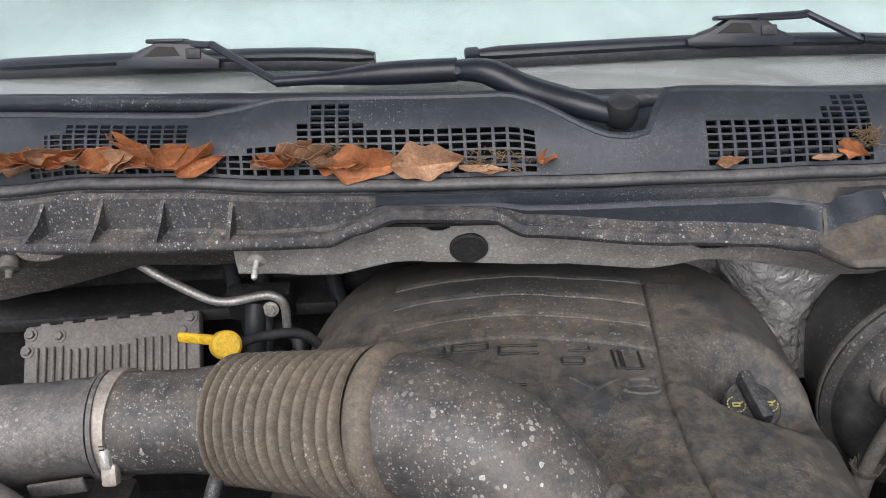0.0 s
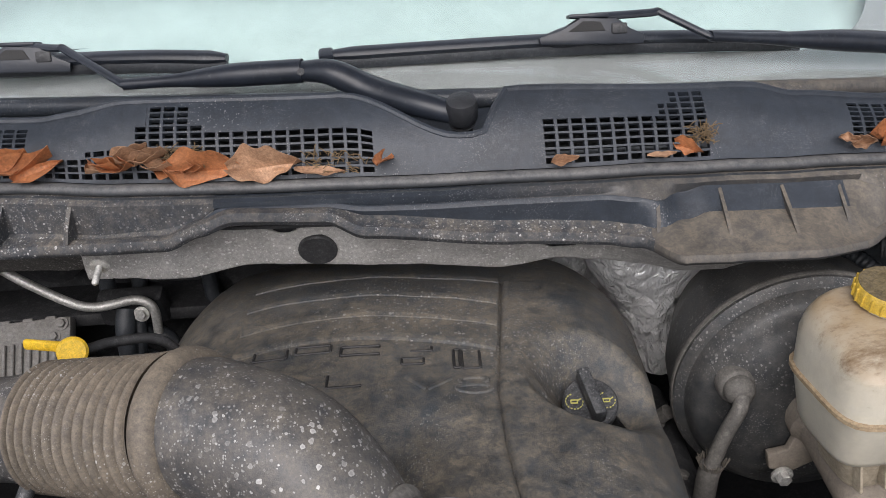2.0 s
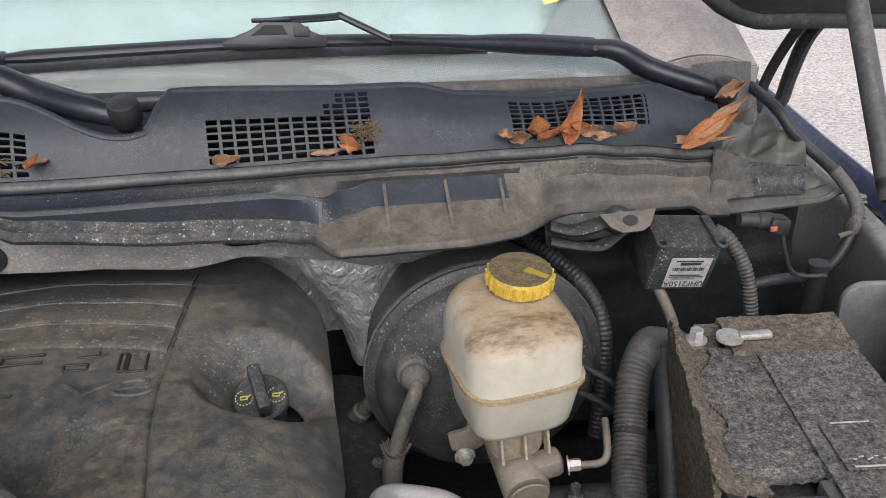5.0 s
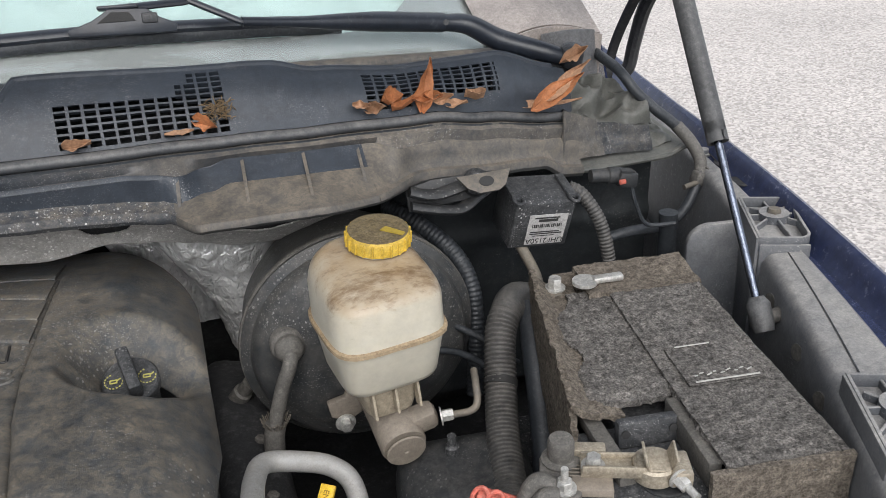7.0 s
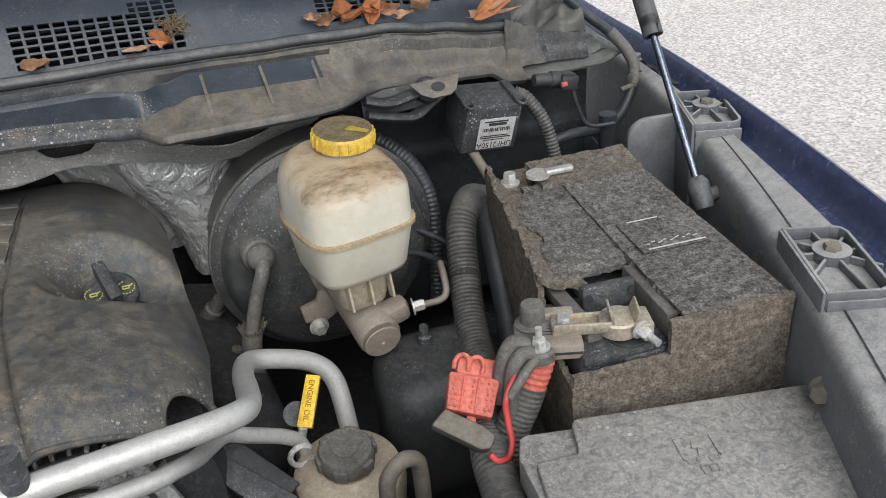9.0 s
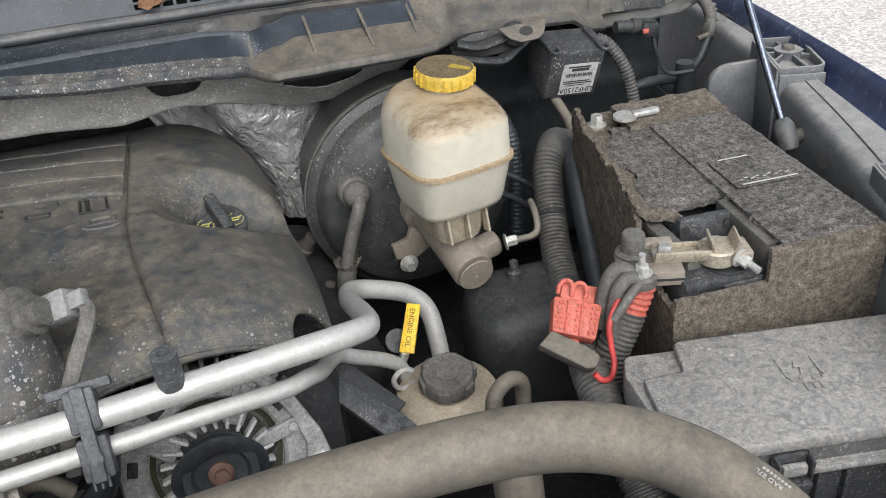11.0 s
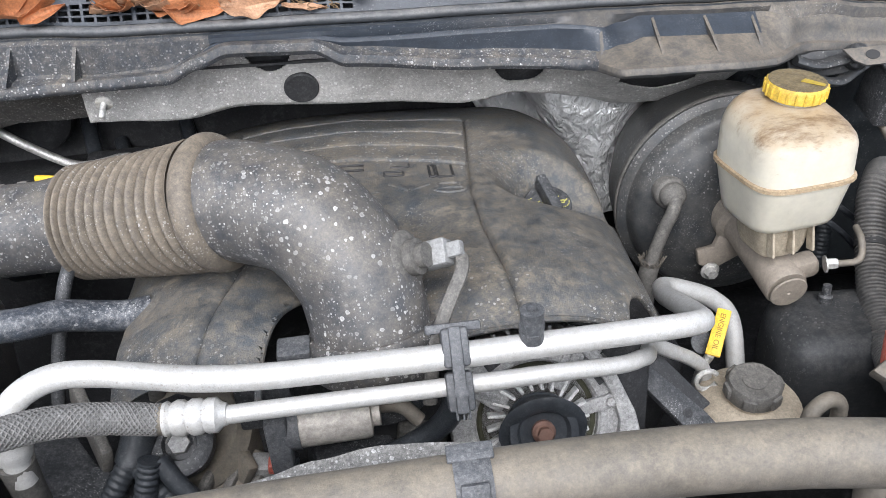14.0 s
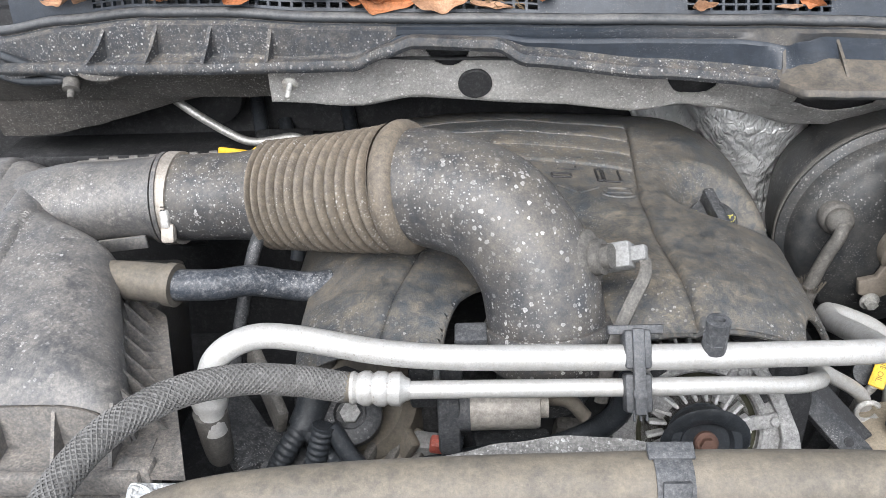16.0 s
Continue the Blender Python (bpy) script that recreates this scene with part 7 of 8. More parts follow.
# ---- wipers ----
def wiper(pivot, joint, hook, crest, conn, blade, label):
    w = thing("windshield_wiper", label, "wiper", pivot, group="wipers")
    P, J, K, H, C = (Vector(q) for q in (pivot, joint, hook, crest, conn))
    up = Vector((0, -0.25, 1))
    part("arm_base", sweep([P + Vector((0, 0, -0.006)), P.lerp(J, 0.22) + Vector((0, -0.004, -0.004)), P.lerp(J, 0.55) + Vector((0, 0.004, -0.004)), P.lerp(J, 0.8) + Vector((0, 0.0, 0.006)), J], lambda s: 0.0125 + 0.005 * math.sin(s * 3.1), 16, 8, flat=0.85), WIPER, w)
    part("pivot_cap", moved(lathe([(0.0145, -0.014), (0.0165, -0.010), (0.0165, 0.005), (0.0150, 0.011), (0.010, 0.0135), (0, 0.0145)], 28), facing(P + Vector((0, -0.004, 0.002)), (0.0, -0.35, 1))), PIVOT, w, "rounded pivot cap")
    part("spindle", moved(lathe([(0.011, -0.06), (0.011, -0.02), (0.014, -0.018)], 20), facing(P, (0.0, -0.35, 1))), BLACK, w)
    arm = part("arm", sweep([J, J.lerp(K, 0.35) + up * 0.001, J.lerp(K, 0.7), K], lambda s: 0.0145 - 0.0075 * smooth01((s - 0.3) / 0.5), 14, 8, flat=0.9), WIPER, w)
    part("hinge_pin", moved(lathe([(0.004, -0.016), (0.004, 0.016), (0, 0.016)], 12), facing(J, (0, -1, 0.2))), DARK_PLASTIC, arm)
    part("hook", sweep([J.lerp(K, 0.93), K, K.lerp(H, 0.12), K.lerp(H, 0.9), H, H.lerp(C, 0.15), C + Vector((0, 0, 0.006))], 0.0058, 10, 6, flat=0.7), WIPER, w)
    line = spline(blade, 14)
    rub = part("blade", sweep([q + Vector((0, 0, 0.003)) for q in line], lambda s: 0.0115 * min(1, 0.6 + 8 * min(s, 1 - s)), 12, smooth_line=False, flat=0.72), WIPER, w)
    part("squeegee", sweep([q + Vector((0, -0.005, -0.007)) for q in line], 0.0055, 8, smooth_line=False, flat=1.4), RUBBER, rub)
    d = (line[-1] - line[0]).normalized()
    B = min(line, key=lambda q: (q - C).length)
    part("connector", sweep([B - d * 0.055, B - d * 0.035 + Vector((0, 0, 0.004)), B + Vector((0, 0, 0.009)), B + d * 0.03 + Vector((0, 0, 0.005)), B + d * 0.055], lambda s: 0.007 + 0.010 * math.sin(math.pi * s), 16, 6, flat=0.8), WIPER, w)
    M = facing(C + Vector((0, -0.010, -0.012)), (0, -1, 0.25), d)
    hump = [(-0.058, -0.010), (0.060, -0.012), (0.062, -0.002), (0.044, 0.006), (0.030, 0.017), (-0.012, 0.019), (-0.034, 0.006), (-0.060, -0.002)]
    for depth in (0.004, -0.022):
        part("side_cheek", moved(slab(hump, 0.004, 0.0012), M @ pose(0, 0, depth)), WIPER, w)
    part("window", moved(slab([(-0.026, 0.004), (0.016, 0.004), (0.010, 0.014), (-0.010, 0.015)], 0.001), M @ pose(0, 0, 0.0082)), INK, w, "dark opening in the connector", smooth=False)
    part("top_plate", moved(block(0.046, 0.024, 0.005, 0.002), M @ pose(-0.002, 0.021, -0.008, 90)), WIPER, w)
    part("release_button", moved(block(0.018, 0.012, 0.004, 0.002), M @ pose(0.032, 0.006, 0.0085)), DARK_PLASTIC, w)
    part("blade_nose", moved(block(0.018, 0.020, 0.014, 0.004), facing(line[0] + Vector((0, 0, 0.002)), (0, -0.3, 1), d)), WIPER, rub)
    return w


wiper((0.165, 0.842, 1.320), (-0.002, 0.905, 1.357), (-0.204, 0.926, 1.352), (-0.283, 0.976, 1.387), (-0.338, 0.992, 1.384),
      [(-0.60, 1.075, 1.355), (-0.47, 1.035, 1.362), (-0.33, 1.0, 1.366), (-0.19, 0.975, 1.366), (-0.095, 0.965, 1.360)], "satin black wiper beside the windshield centre with a hooked arm")
wiper((0.890, 0.950, 1.250), (0.728, 1.012, 1.303), (0.458, 0.962, 1.345), (0.401, 0.980, 1.374), (0.322, 0.983, 1.367),
      [(0.017, 0.974, 1.352), (0.16, 0.976, 1.350), (0.30, 0.985, 1.345), (0.45, 1.005, 1.332), (0.59, 1.035, 1.314)], "satin black wiper with a long flat blade by the pillar")

# ---- refrigerant pipes ----
lines = thing("refrigerant_pipe", "thick dull aluminium refrigerant pipe with service cap", "pipe", (0.05, 0.37, 1.1), group="refrigerant pipes")
part("pipe", sweep([(-0.236, 0.362, 1.03), (-0.234, 0.360, 1.075), (-0.222, 0.362, 1.108), (-0.195, 0.372, 1.120), (-0.16, 0.376, 1.117), (-0.09, 0.372, 1.104), (-0.03, 0.368, 1.100), (0.05, 0.368, 1.098), (0.125, 0.369, 1.096), (0.19, 0.372, 1.094), (0.26, 0.378, 1.090), (0.315, 0.388, 1.083), (0.345, 0.405, 1.072), (0.357, 0.435, 1.055), (0.362, 0.48, 1.035), (0.368, 0.55, 1.003), (0.380, 0.585, 0.99), (0.41, 0.595, 0.975), (0.445, 0.598, 0.955), (0.465, 0.59, 0.93), (0.468, 0.57, 0.88), (0.468, 0.55, 0.80)], 0.0108, 22, 8), ALU, lines)
part("flare", sweep([(-0.2355, 0.361, 1.058), (-0.2345, 0.3605, 1.068), (-0.233, 0.3605, 1.078)], lambda s: 0.0165 - 0.004 * abs(s - 0.5), 22, 4), ALU, lines)
part("lower_stub", sweep([(-0.238, 0.364, 1.05), (-0.24, 0.37, 1.01), (-0.243, 0.38, 0.985)], lambda s: 0.015 - 0.003 * s, 18, 5), HOSE_DARK, lines)
M_v = facing((0.187, 0.371, 1.101), (0.02, -0.05, 1)) @ Matrix.Scale(0.84, 4)
part("service_port", moved(lathe([(0.012, 0), (0.012, 0.012), (0.010, 0.013)], 20), M_v), CLIP, lines)
part("service_cap", moved(joined(lathe([(0.0125, 0.010), (0.0125, 0.024), (0.0115, 0.025)], 6), lathe([(0.0115, 0.024), (0.0118, 0.036), (0.006, 0.037), (0.005, 0.033), (0, 0.033)], 24)), M_v), CLIP, lines, "dusty grey service cap")
thin = thing("suction_pipe", "slim bright aluminium pipe with crimped hose end", "pipe", (0.1, 0.365, 1.07), group="refrigerant pipes")
part("pipe", sweep([(-0.07, 0.362, 1.071), (0.0, 0.362, 1.071), (0.125, 0.3625, 1.070), (0.2, 0.368, 1.066), (0.265, 0.382, 1.054), (0.29, 0.397, 1.046), (0.305, 0.42, 1.03), (0.32, 0.46, 1.005), (0.335, 0.487, 0.988), (0.355, 0.495, 0.972), (0.39, 0.51, 0.942), (0.405, 0.515, 0.92), (0.41, 0.515, 0.88)], 0.0078, 18, 8), ALU, thin)
part("crimp", moved(lathe([(0.0, 0), (0.0135, 0), (0.0145, 0.003), (0.0125, 0.006), (0.0150, 0.011), (0.0150, 0.016), (0.0128, 0.019), (0.0150, 0.023), (0.0150, 0.029), (0.0128, 0.032), (0.0145, 0.035), (0.0145, 0.042), (0.0105, 0.046), (0.009, 0.050), (0, 0.050)], 28), facing((-0.114, 0.3635, 1.073), (0.999, -0.02, -0.03))), ALU, thin)
part("crimp_sleeve", sweep([(-0.122, 0.3635, 1.074), (-0.110, 0.3635, 1.073)], 0.0128, 20, 3), HOSE_GREY, thin)
HOSE = [(-0.118, 0.363, 1.074), (-0.16, 0.362, 1.083), (-0.205, 0.350, 1.094), (-0.25, 0.325, 1.100), (-0.288, 0.285, 1.098), (-0.312, 0.24, 1.085), (-0.325, 0.19, 1.06), (-0.33, 0.12, 1.02)]


BR = material("woven_braid", (0.075, 0.073, 0.07), 0.75, dust=GREY_DUST, dust_amount=0.3, dust_scale=30)
hose_b = thing("braided_hose", "dark braided refrigerant hose curving past the airbox", "hose", (-0.22, 0.33, 1.09))
part("core", sweep(HOSE, 0.0122, 18, 10), BR, hose_b)
line = spline(HOSE, 40)
fr = frames(line)
weave = []
for k in range(14):
    for sgn in (1, -1):
        run = []
        for i in range(0, len(line), 2):
            a = sgn * i * 0.12 + 2 * math.pi * k / 14
            q, (t, s, u) = line[i], fr[i]
            run.append(q + (s * math.cos(a) + u * math.sin(a)) * 0.0124)
        weave.append(sweep(run, 0.0010, 4, smooth_line=False, caps=False))
part("weave", joined(*weave), material("pale_braid_yarn", (0.125, 0.122, 0.117), 0.8, dust=GREY_DUST, dust_amount=0.3, dust_scale=60), hose_b, "grey woven yarn")

clip = thing("pipe_clip", "dusty grey plastic clip joining the two pipes", "clip", (0.124, 0.366, 1.085))
M_k = facing((0.124, 0.364, 1.086), (0, -0.82, 0.57), (1, 0, 0))
part("upper_jaw", moved(block(0.022, 0.032, 0.024, 0.003), M_k @ pose(0, 0.018, 0.002)), CLIP, clip)
part("lower_jaw", moved(block(0.022, 0.032, 0.020, 0.003), M_k @ pose(0, -0.018, 0.0)), CLIP, clip)
part("spine", moved(block(0.010, 0.07, 0.006, 0.002), M_k @ pose(0, 0.0, 0.014)), CLIP, clip)
part("wing", moved(block(0.046, 0.008, 0.014, 0.002), M_k @ pose(0, 0.034, -0.002)), CLIP, clip)
part("rivet", moved(lathe([(0.006, 0), (0.006, 0.002), (0.004, 0.003), (0, 0.003)], 20), M_k @ pose(0, -0.018, 0.0145)), CLIP, clip)
for u in (-0.005, 0, 0.005):
    part("tooth", moved(block(0.002, 0.010, 0.004, 0.0005, 1), M_k @ pose(u, -0.035, 0.011)), CLIP, clip, smooth=False)

# ---- radiator hose and shroud ----
RAD = [(-0.245, 0.175, 1.085), (-0.215, 0.193, 1.100), (-0.15, 0.202, 1.108), (-0.05, 0.206, 1.112), (0.06, 0.208, 1.113), (0.16, 0.209, 1.113), (0.26, 0.207, 1.112), (0.35, 0.198, 1.111), (0.412, 0.182, 1.110), (0.457, 0.153, 1.106), (0.487, 0.112, 1.098), (0.506, 0.06, 1.080), (0.512, -0.01, 1.05)]
rad = thing("radiator_hose", "thick dusty grey upper radiator hose with white stamp", "hose", (0.1, 0.2, 1.1))
part("hose", sweep(RAD, 0.0225, 36, 10), HOSE_GREY, rad)
writing("RAD E7L", 0.0046, facing((0.4970, 0.0920, 1.1160), (0.135, -0.25, 0.959), (-0.387, 0.878, 0.283)), CHALK, rad)
part("hose_label", moved(joined(*[moved(block(0.0016, 0.0024, 0.0005, 0), pose(-0.0084 + 0.0024 * i, 0, 0)) for i in range(8)]), facing((0.5027, 0.0920, 1.1144), (0.34, -0.16, 0.925), (-0.374, 0.881, 0.29))), CHALK, rad, smooth=False)
part("branch_stub", sweep([(0.380, 0.190, 1.105), (0.382, 0.188, 1.075), (0.383, 0.187, 1.045)], 0.0165, 20, 4), HOSE_GREY, rad, "short branch of the hose")
part("saddle_clip", sweep([(0.103, 0.2085, 1.113), (0.127, 0.2085, 1.113)], 0.0243, 36, 3), CLIP, rad, "black plastic hose clip")
part("clip_tongue", moved(block(0.018, 0.004, 0.03, 0.001), pose(0.115, 0.1855, 1.12, -20)), CLIP, rad)
part("clip_lip", moved(block(0.030, 0.012, 0.004, 0.001), pose(0.115, 0.214, 1.138, 20)), CLIP, rad)
single("hose_end_wrap", moved(block(0.035, 0.03, 0.02, 0.004), pose(-0.232, 0.215, 1.092, 0, 12, 10)), FOIL, "scrap of foil wrap under the radiator hose end", "foil wrap")


def shroud(x, v):
    arch = 0.050 * (1 - ((x - 0.03) / 0.24) ** 2)
    return (x, 0.262 - 0.05 * v + 0.01 * math.sin(x * 20), 1.048 + arch - 0.10 * v * v - 0.02 * v + 0.002 * noise.noise((x * 40, v * 5, 3)))


single("fan_shroud", sheet(shroud, steps(-0.22, 0.27, 60), steps(0, 1, 12), 0.006), material("speckled_shroud", (0.09, 0.088, 0.085), 0.7, dust=(0.34, 0.33, 0.30), dust_amount=0.6, dust_scale=30, spots=1.0, spot_scale=240), "speckled black fan shroud rim behind the hose", "fan shroud")

# ---- alternator ----
alt = thing("alternator", "weathered cast aluminium alternator with black pulley", "alternator", (0.205, 0.44, 0.95))
A0 = Vector((0.201, 0.420, 0.968))
M_p = facing(A0, (0, -1, 0.40))
M_a = M_p @ Matrix.Scale(0.86, 4)
part("housing", moved(lathe([(0.055, -0.12), (0.092, -0.10), (0.096, -0.012), (0.090, -0.008)], 56), M_a), CAST, alt)
part("front_ring", moved(lathe([(0.068, -0.016), (0.068, 0.0), (0.071, 0.003), (0.094, 0.001), (0.097, -0.004), (0.097, -0.016)], 64), M_a), CAST, alt)
# black disc behind the spokes: the hollow's shade put into colour
part("hollow_shade_disc", moved(lathe([(0.0, -0.030), (0.090, -0.030)], 40), M_a), BLACK, alt)
part("coil", moved(lathe([(0.061, -0.018), (0.067, -0.018), (0.067, -0.008), (0.064, -0.006), (0.061, -0.008)], 48), M_a), material("copper_green_coil", (0.060, 0.060, 0.038), 0.5, stain=0.5), alt)
for k in range(22):
    a = 2 * math.pi * k / 22
    part("fan_blade", moved(block(0.020, 0.0038, 0.014, 0.001, 1), M_a @ pose(0.047 * math.cos(a), 0.047 * math.sin(a), 0.001, 0, 0, math.degrees(a) + 12)), FIN, alt, smooth=False)
for a_deg, w in ((142, 0.026), (57, 0.022), (10, 0.016), (-40, 0.02), (205, 0.022)):
    a = radians(a_deg)
    part("spoke", moved(block(0.052, w, 0.009, 0.003), M_a @ pose(0.068 * math.cos(a), 0.068 * math.sin(a), 0.003, 0, 0, a_deg)), CAST, alt)
    bolt(M_a @ Vector((0.082 * math.cos(a), 0.082 * math.sin(a), 0.006)), M_a.to_3x3() @ Vector((0, 0, 1)), 0.0048, CAST, alt)
# black blocks paint the shade of small pockets in the ring
for a_deg in (100, 78, 122, 30, 165):
    a = radians(a_deg)
    part("pocket_shade", moved(block(0.016, 0.010, 0.002, 0.0008, 1), M_a @ pose(0.083 * math.cos(a), 0.083 * math.sin(a), 0.0022, 0, 0, a_deg + 90)), BLACK, alt, smooth=False)
for a, r in ((142, 0.094), (57, 0.094)):
    c = M_a @ Vector((r * math.cos(radians(a)), r * math.sin(radians(a)), -0.006))
    part("lug", moved(lathe([(0.012, -0.03), (0.012, 0.008), (0.010, 0.010), (0.005, 0.010), (0.005, 0.004), (0, 0.004)], 20), facing(c, (0, -1, 0.40))), CAST, alt)
arm = [(0.040, 0.088), (0.070, 0.076), (0.090, 0.045), (0.108, 0.0), (0.114, -0.035), (0.100, -0.050), (0.082, -0.040), (0.090, -0.01), (0.084, 0.02), (0.066, 0.058)]
part("bracket", moved(slab(arm, 0.016, 0.003), M_a @ pose(0, 0, -0.006)), CAST, alt)
bolt(M_a @ Vector((0.099, -0.034, 0.010)), M_a.to_3x3() @ Vector((0, 0, 1)), 0.008, STEEL, alt, h=0.01)
for k in range(14):
    aa = 30 + 9 * k
    part("stator_fin", moved(block(0.0045, 0.014, 0.075, 0.001, 1), M_a @ pose(0.098 * math.cos(radians(aa)), 0.098 * math.sin(radians(aa)), -0.055, 0, 0, aa - 90)), CAST, alt, smooth=False)
pul = part("pulley", moved(lathe([(0.016, 0.012), (0.041, 0.012), (0.0415, 0.016), (0.0395, 0.018), (0.0395, 0.036), (0.0415, 0.038), (0.041, 0.042), (0.032, 0.042), (0.028, 0.036), (0.017, 0.034)], 48), M_p @ Matrix.Scale(0.78, 4)), RUBBER, alt, "black belt pulley")
part("hub_nut", moved(joined(lathe([(0.014, 0.03), (0.014, 0.040), (0.011, 0.043), (0.008, 0.043)], 28), lathe([(0.009, 0.042), (0.009, 0.050), (0, 0.050)], 6)), M_p @ Matrix.Scale(0.78, 4)), material("rusty_nut", (0.22, 0.13, 0.10), 0.6, metal=0.5), pul, "rust-brown hub nut")
single("drive_belt", sweep([A0 + Vector((q * math.cos(a), -0.0245 - 0.0, q * math.sin(a) * 0.93)) + Vector((0, 0, 0.0098)) for q, a in [(0.070, 4.15)] + [(0.0330, b) for b in steps(3.5, -0.35, 16)] + [(0.070, -1.0)]], 0.0085, 8, smooth_line=False, flat=0.22), RUBBER, "black ribbed drive belt over the pulley", "belt")

# ---- throttle body and canister ----
thr = thing("throttle_body", "silver throttle motor with black connector housing", "throttle body", (0.02, 0.41, 1.02))
part("motor", moved(lathe([(0.0, 0), (0.021, 0), (0.0215, 0.004), (0.0215, 0.062), (0.020, 0.066), (0.012, 0.067), (0.012, 0.074), (0, 0.074)], 36), facing((-0.018, 0.400, 1.020), (1, 0, 0.02))), material("pale_motor_can", (0.46, 0.43, 0.39), 0.45, metal=0.3, dust=(0.4, 0.36, 0.3), dust_amount=0.3, dust_scale=20), thr, "pale metal motor can")
part("collar", moved(lathe([(0.023, 0), (0.023, 0.014)], 32), facing((-0.028, 0.400, 1.020), (1, 0, 0.02))), CLIP, thr)
part("bore", sweep([(0.058, 0.462, 1.055), (0.058, 0.465, 0.99)], 0.046, 32, 3), DARK_PLASTIC, thr)
part("flange", moved(block(0.05, 0.02, 0.06, 0.004), pose(-0.045, 0.425, 1.035)), DARK_PLASTIC, thr)
part("connector", moved(block(0.030, 0.024, 0.018, 0.003), pose(-0.012, 0.43, 1.075, 10)), CLIP, thr)
part("tab", moved(block(0.02, 0.022, 0.06, 0.004), pose(-0.033, 0.388, 1.012)), CLIP, thr)
part("lead", sweep([(0.055, 0.41, 1.02), (0.075, 0.40, 1.025), (0.09, 0.395, 1.01)], 0.007, 10), HOSE_GREY, thr)
loomf = thing("taped_loom", "taped grey-black wiring loom behind the pipes", "wiring", (0.05, 0.42, 0.98))
part("loom", sweep([(0.125, 0.385, 1.06), (0.118, 0.39, 1.02), (0.10, 0.40, 0.99), (0.06, 0.405, 0.965), (0.0, 0.41, 0.95), (-0.06, 0.42, 0.93)], 0.011, 12), RUBBER, loomf)
part("branch", corrugated([(-0.15, 0.40, 1.0), (-0.16, 0.39, 0.965), (-0.175, 0.385, 0.92), (-0.18, 0.38, 0.86)], 0.010, 0.006), RUBBER, loomf)
part("branch", sweep([(-0.145, 0.405, 0.995), (-0.12, 0.39, 0.96), (-0.08, 0.38, 0.925), (-0.02, 0.375, 0.915), (0.0, 0.38, 0.93)], 0.009, 10), RUBBER, loomf)
part("red_plug", moved(block(0.022, 0.014, 0.016, 0.003), pose(-0.043, 0.418, 0.958, 20, 10)), RED, loomf, "red connector lock")
part("black_plug", moved(block(0.03, 0.02, 0.03, 0.004), pose(-0.058, 0.43, 0.945, 20, 10)), CONNECTOR, loomf)

comp = thing("compressor", "dusty dark cast compressor down in the bay", "compressor", (-0.11, 0.47, 0.93))
part("body", moved(lathe([(0.0, 0), (0.055, 0), (0.06, 0.01), (0.06, 0.09), (0.05, 0.1), (0, 0.1)], 36), facing((-0.09, 0.52, 0.91), (-0.35, -0.6, 0.7))), HOSE_GREY, comp)
part("head", moved(block(0.07, 0.06, 0.04, 0.008), pose(-0.15, 0.455, 0.965, 25, -10, 15)), DARK_PLASTIC, comp)
bolt((-0.147, 0.435, 0.99), (0, -0.5, 1), 0.009, CAST, comp)
part("strap", moved(block(0.012, 0.06, 0.05, 0.004), pose(-0.09, 0.44, 0.95, 20, 20, 35)), HOSE_GREY, comp)

tens = thing("belt_tensioner", "dusty cast housing with round cap low in the bay", "engine part", (-0.12, 0.44, 0.95))
part("cap", moved(lathe([(0.030, 0), (0.030, 0.012), (0.024, 0.016), (0.016, 0.016), (0.014, 0.010), (0, 0.010)], 32), facing((-0.128, 0.43, 0.985), (0, -0.6, 0.8))), DARK_PLASTIC, tens)
part("hex", moved(lathe([(0.010, 0), (0.010, 0.007), (0, 0.007)], 6), facing((-0.128, 0.424, 0.993), (0, -0.6, 0.8))), CAST, tens)
for k in range(3):
    part("casting_fin", moved(block(0.010, 0.09, 0.012, 0.003), pose(-0.125 + 0.022 * k, 0.40, 0.935 - 0.004 * k, 30, 0, -35)), HOSE_DARK, tens)
part("arm", moved(block(0.05, 0.10, 0.03, 0.006), pose(-0.10, 0.42, 0.925, 30, 0, -35)), HOSE_GREY, tens)
loom2 = thing("split_loom", "taped black loom that splits into two branches", "wiring", (-0.17, 0.42, 0.98))
part("trunk", sweep([(-0.155, 0.44, 1.03), (-0.165, 0.425, 1.0), (-0.172, 0.415, 0.985)], 0.016, 14), RUBBER, loom2)
part("branch", corrugated([(-0.172, 0.418, 0.988), (-0.19, 0.405, 0.965), (-0.205, 0.40, 0.935), (-0.215, 0.395, 0.90), (-0.22, 0.39, 0.86)], 0.0105, 0.006, 0.1), RUBBER, loom2)
part("branch", corrugated([(-0.168, 0.415, 0.985), (-0.15, 0.40, 0.965), (-0.12, 0.385, 0.935), (-0.08, 0.375, 0.915), (-0.05, 0.375, 0.925), (-0.035, 0.385, 0.955), (-0.03, 0.40, 0.985)], 0.0095, 0.007, 0.08), RUBBER, loom2)
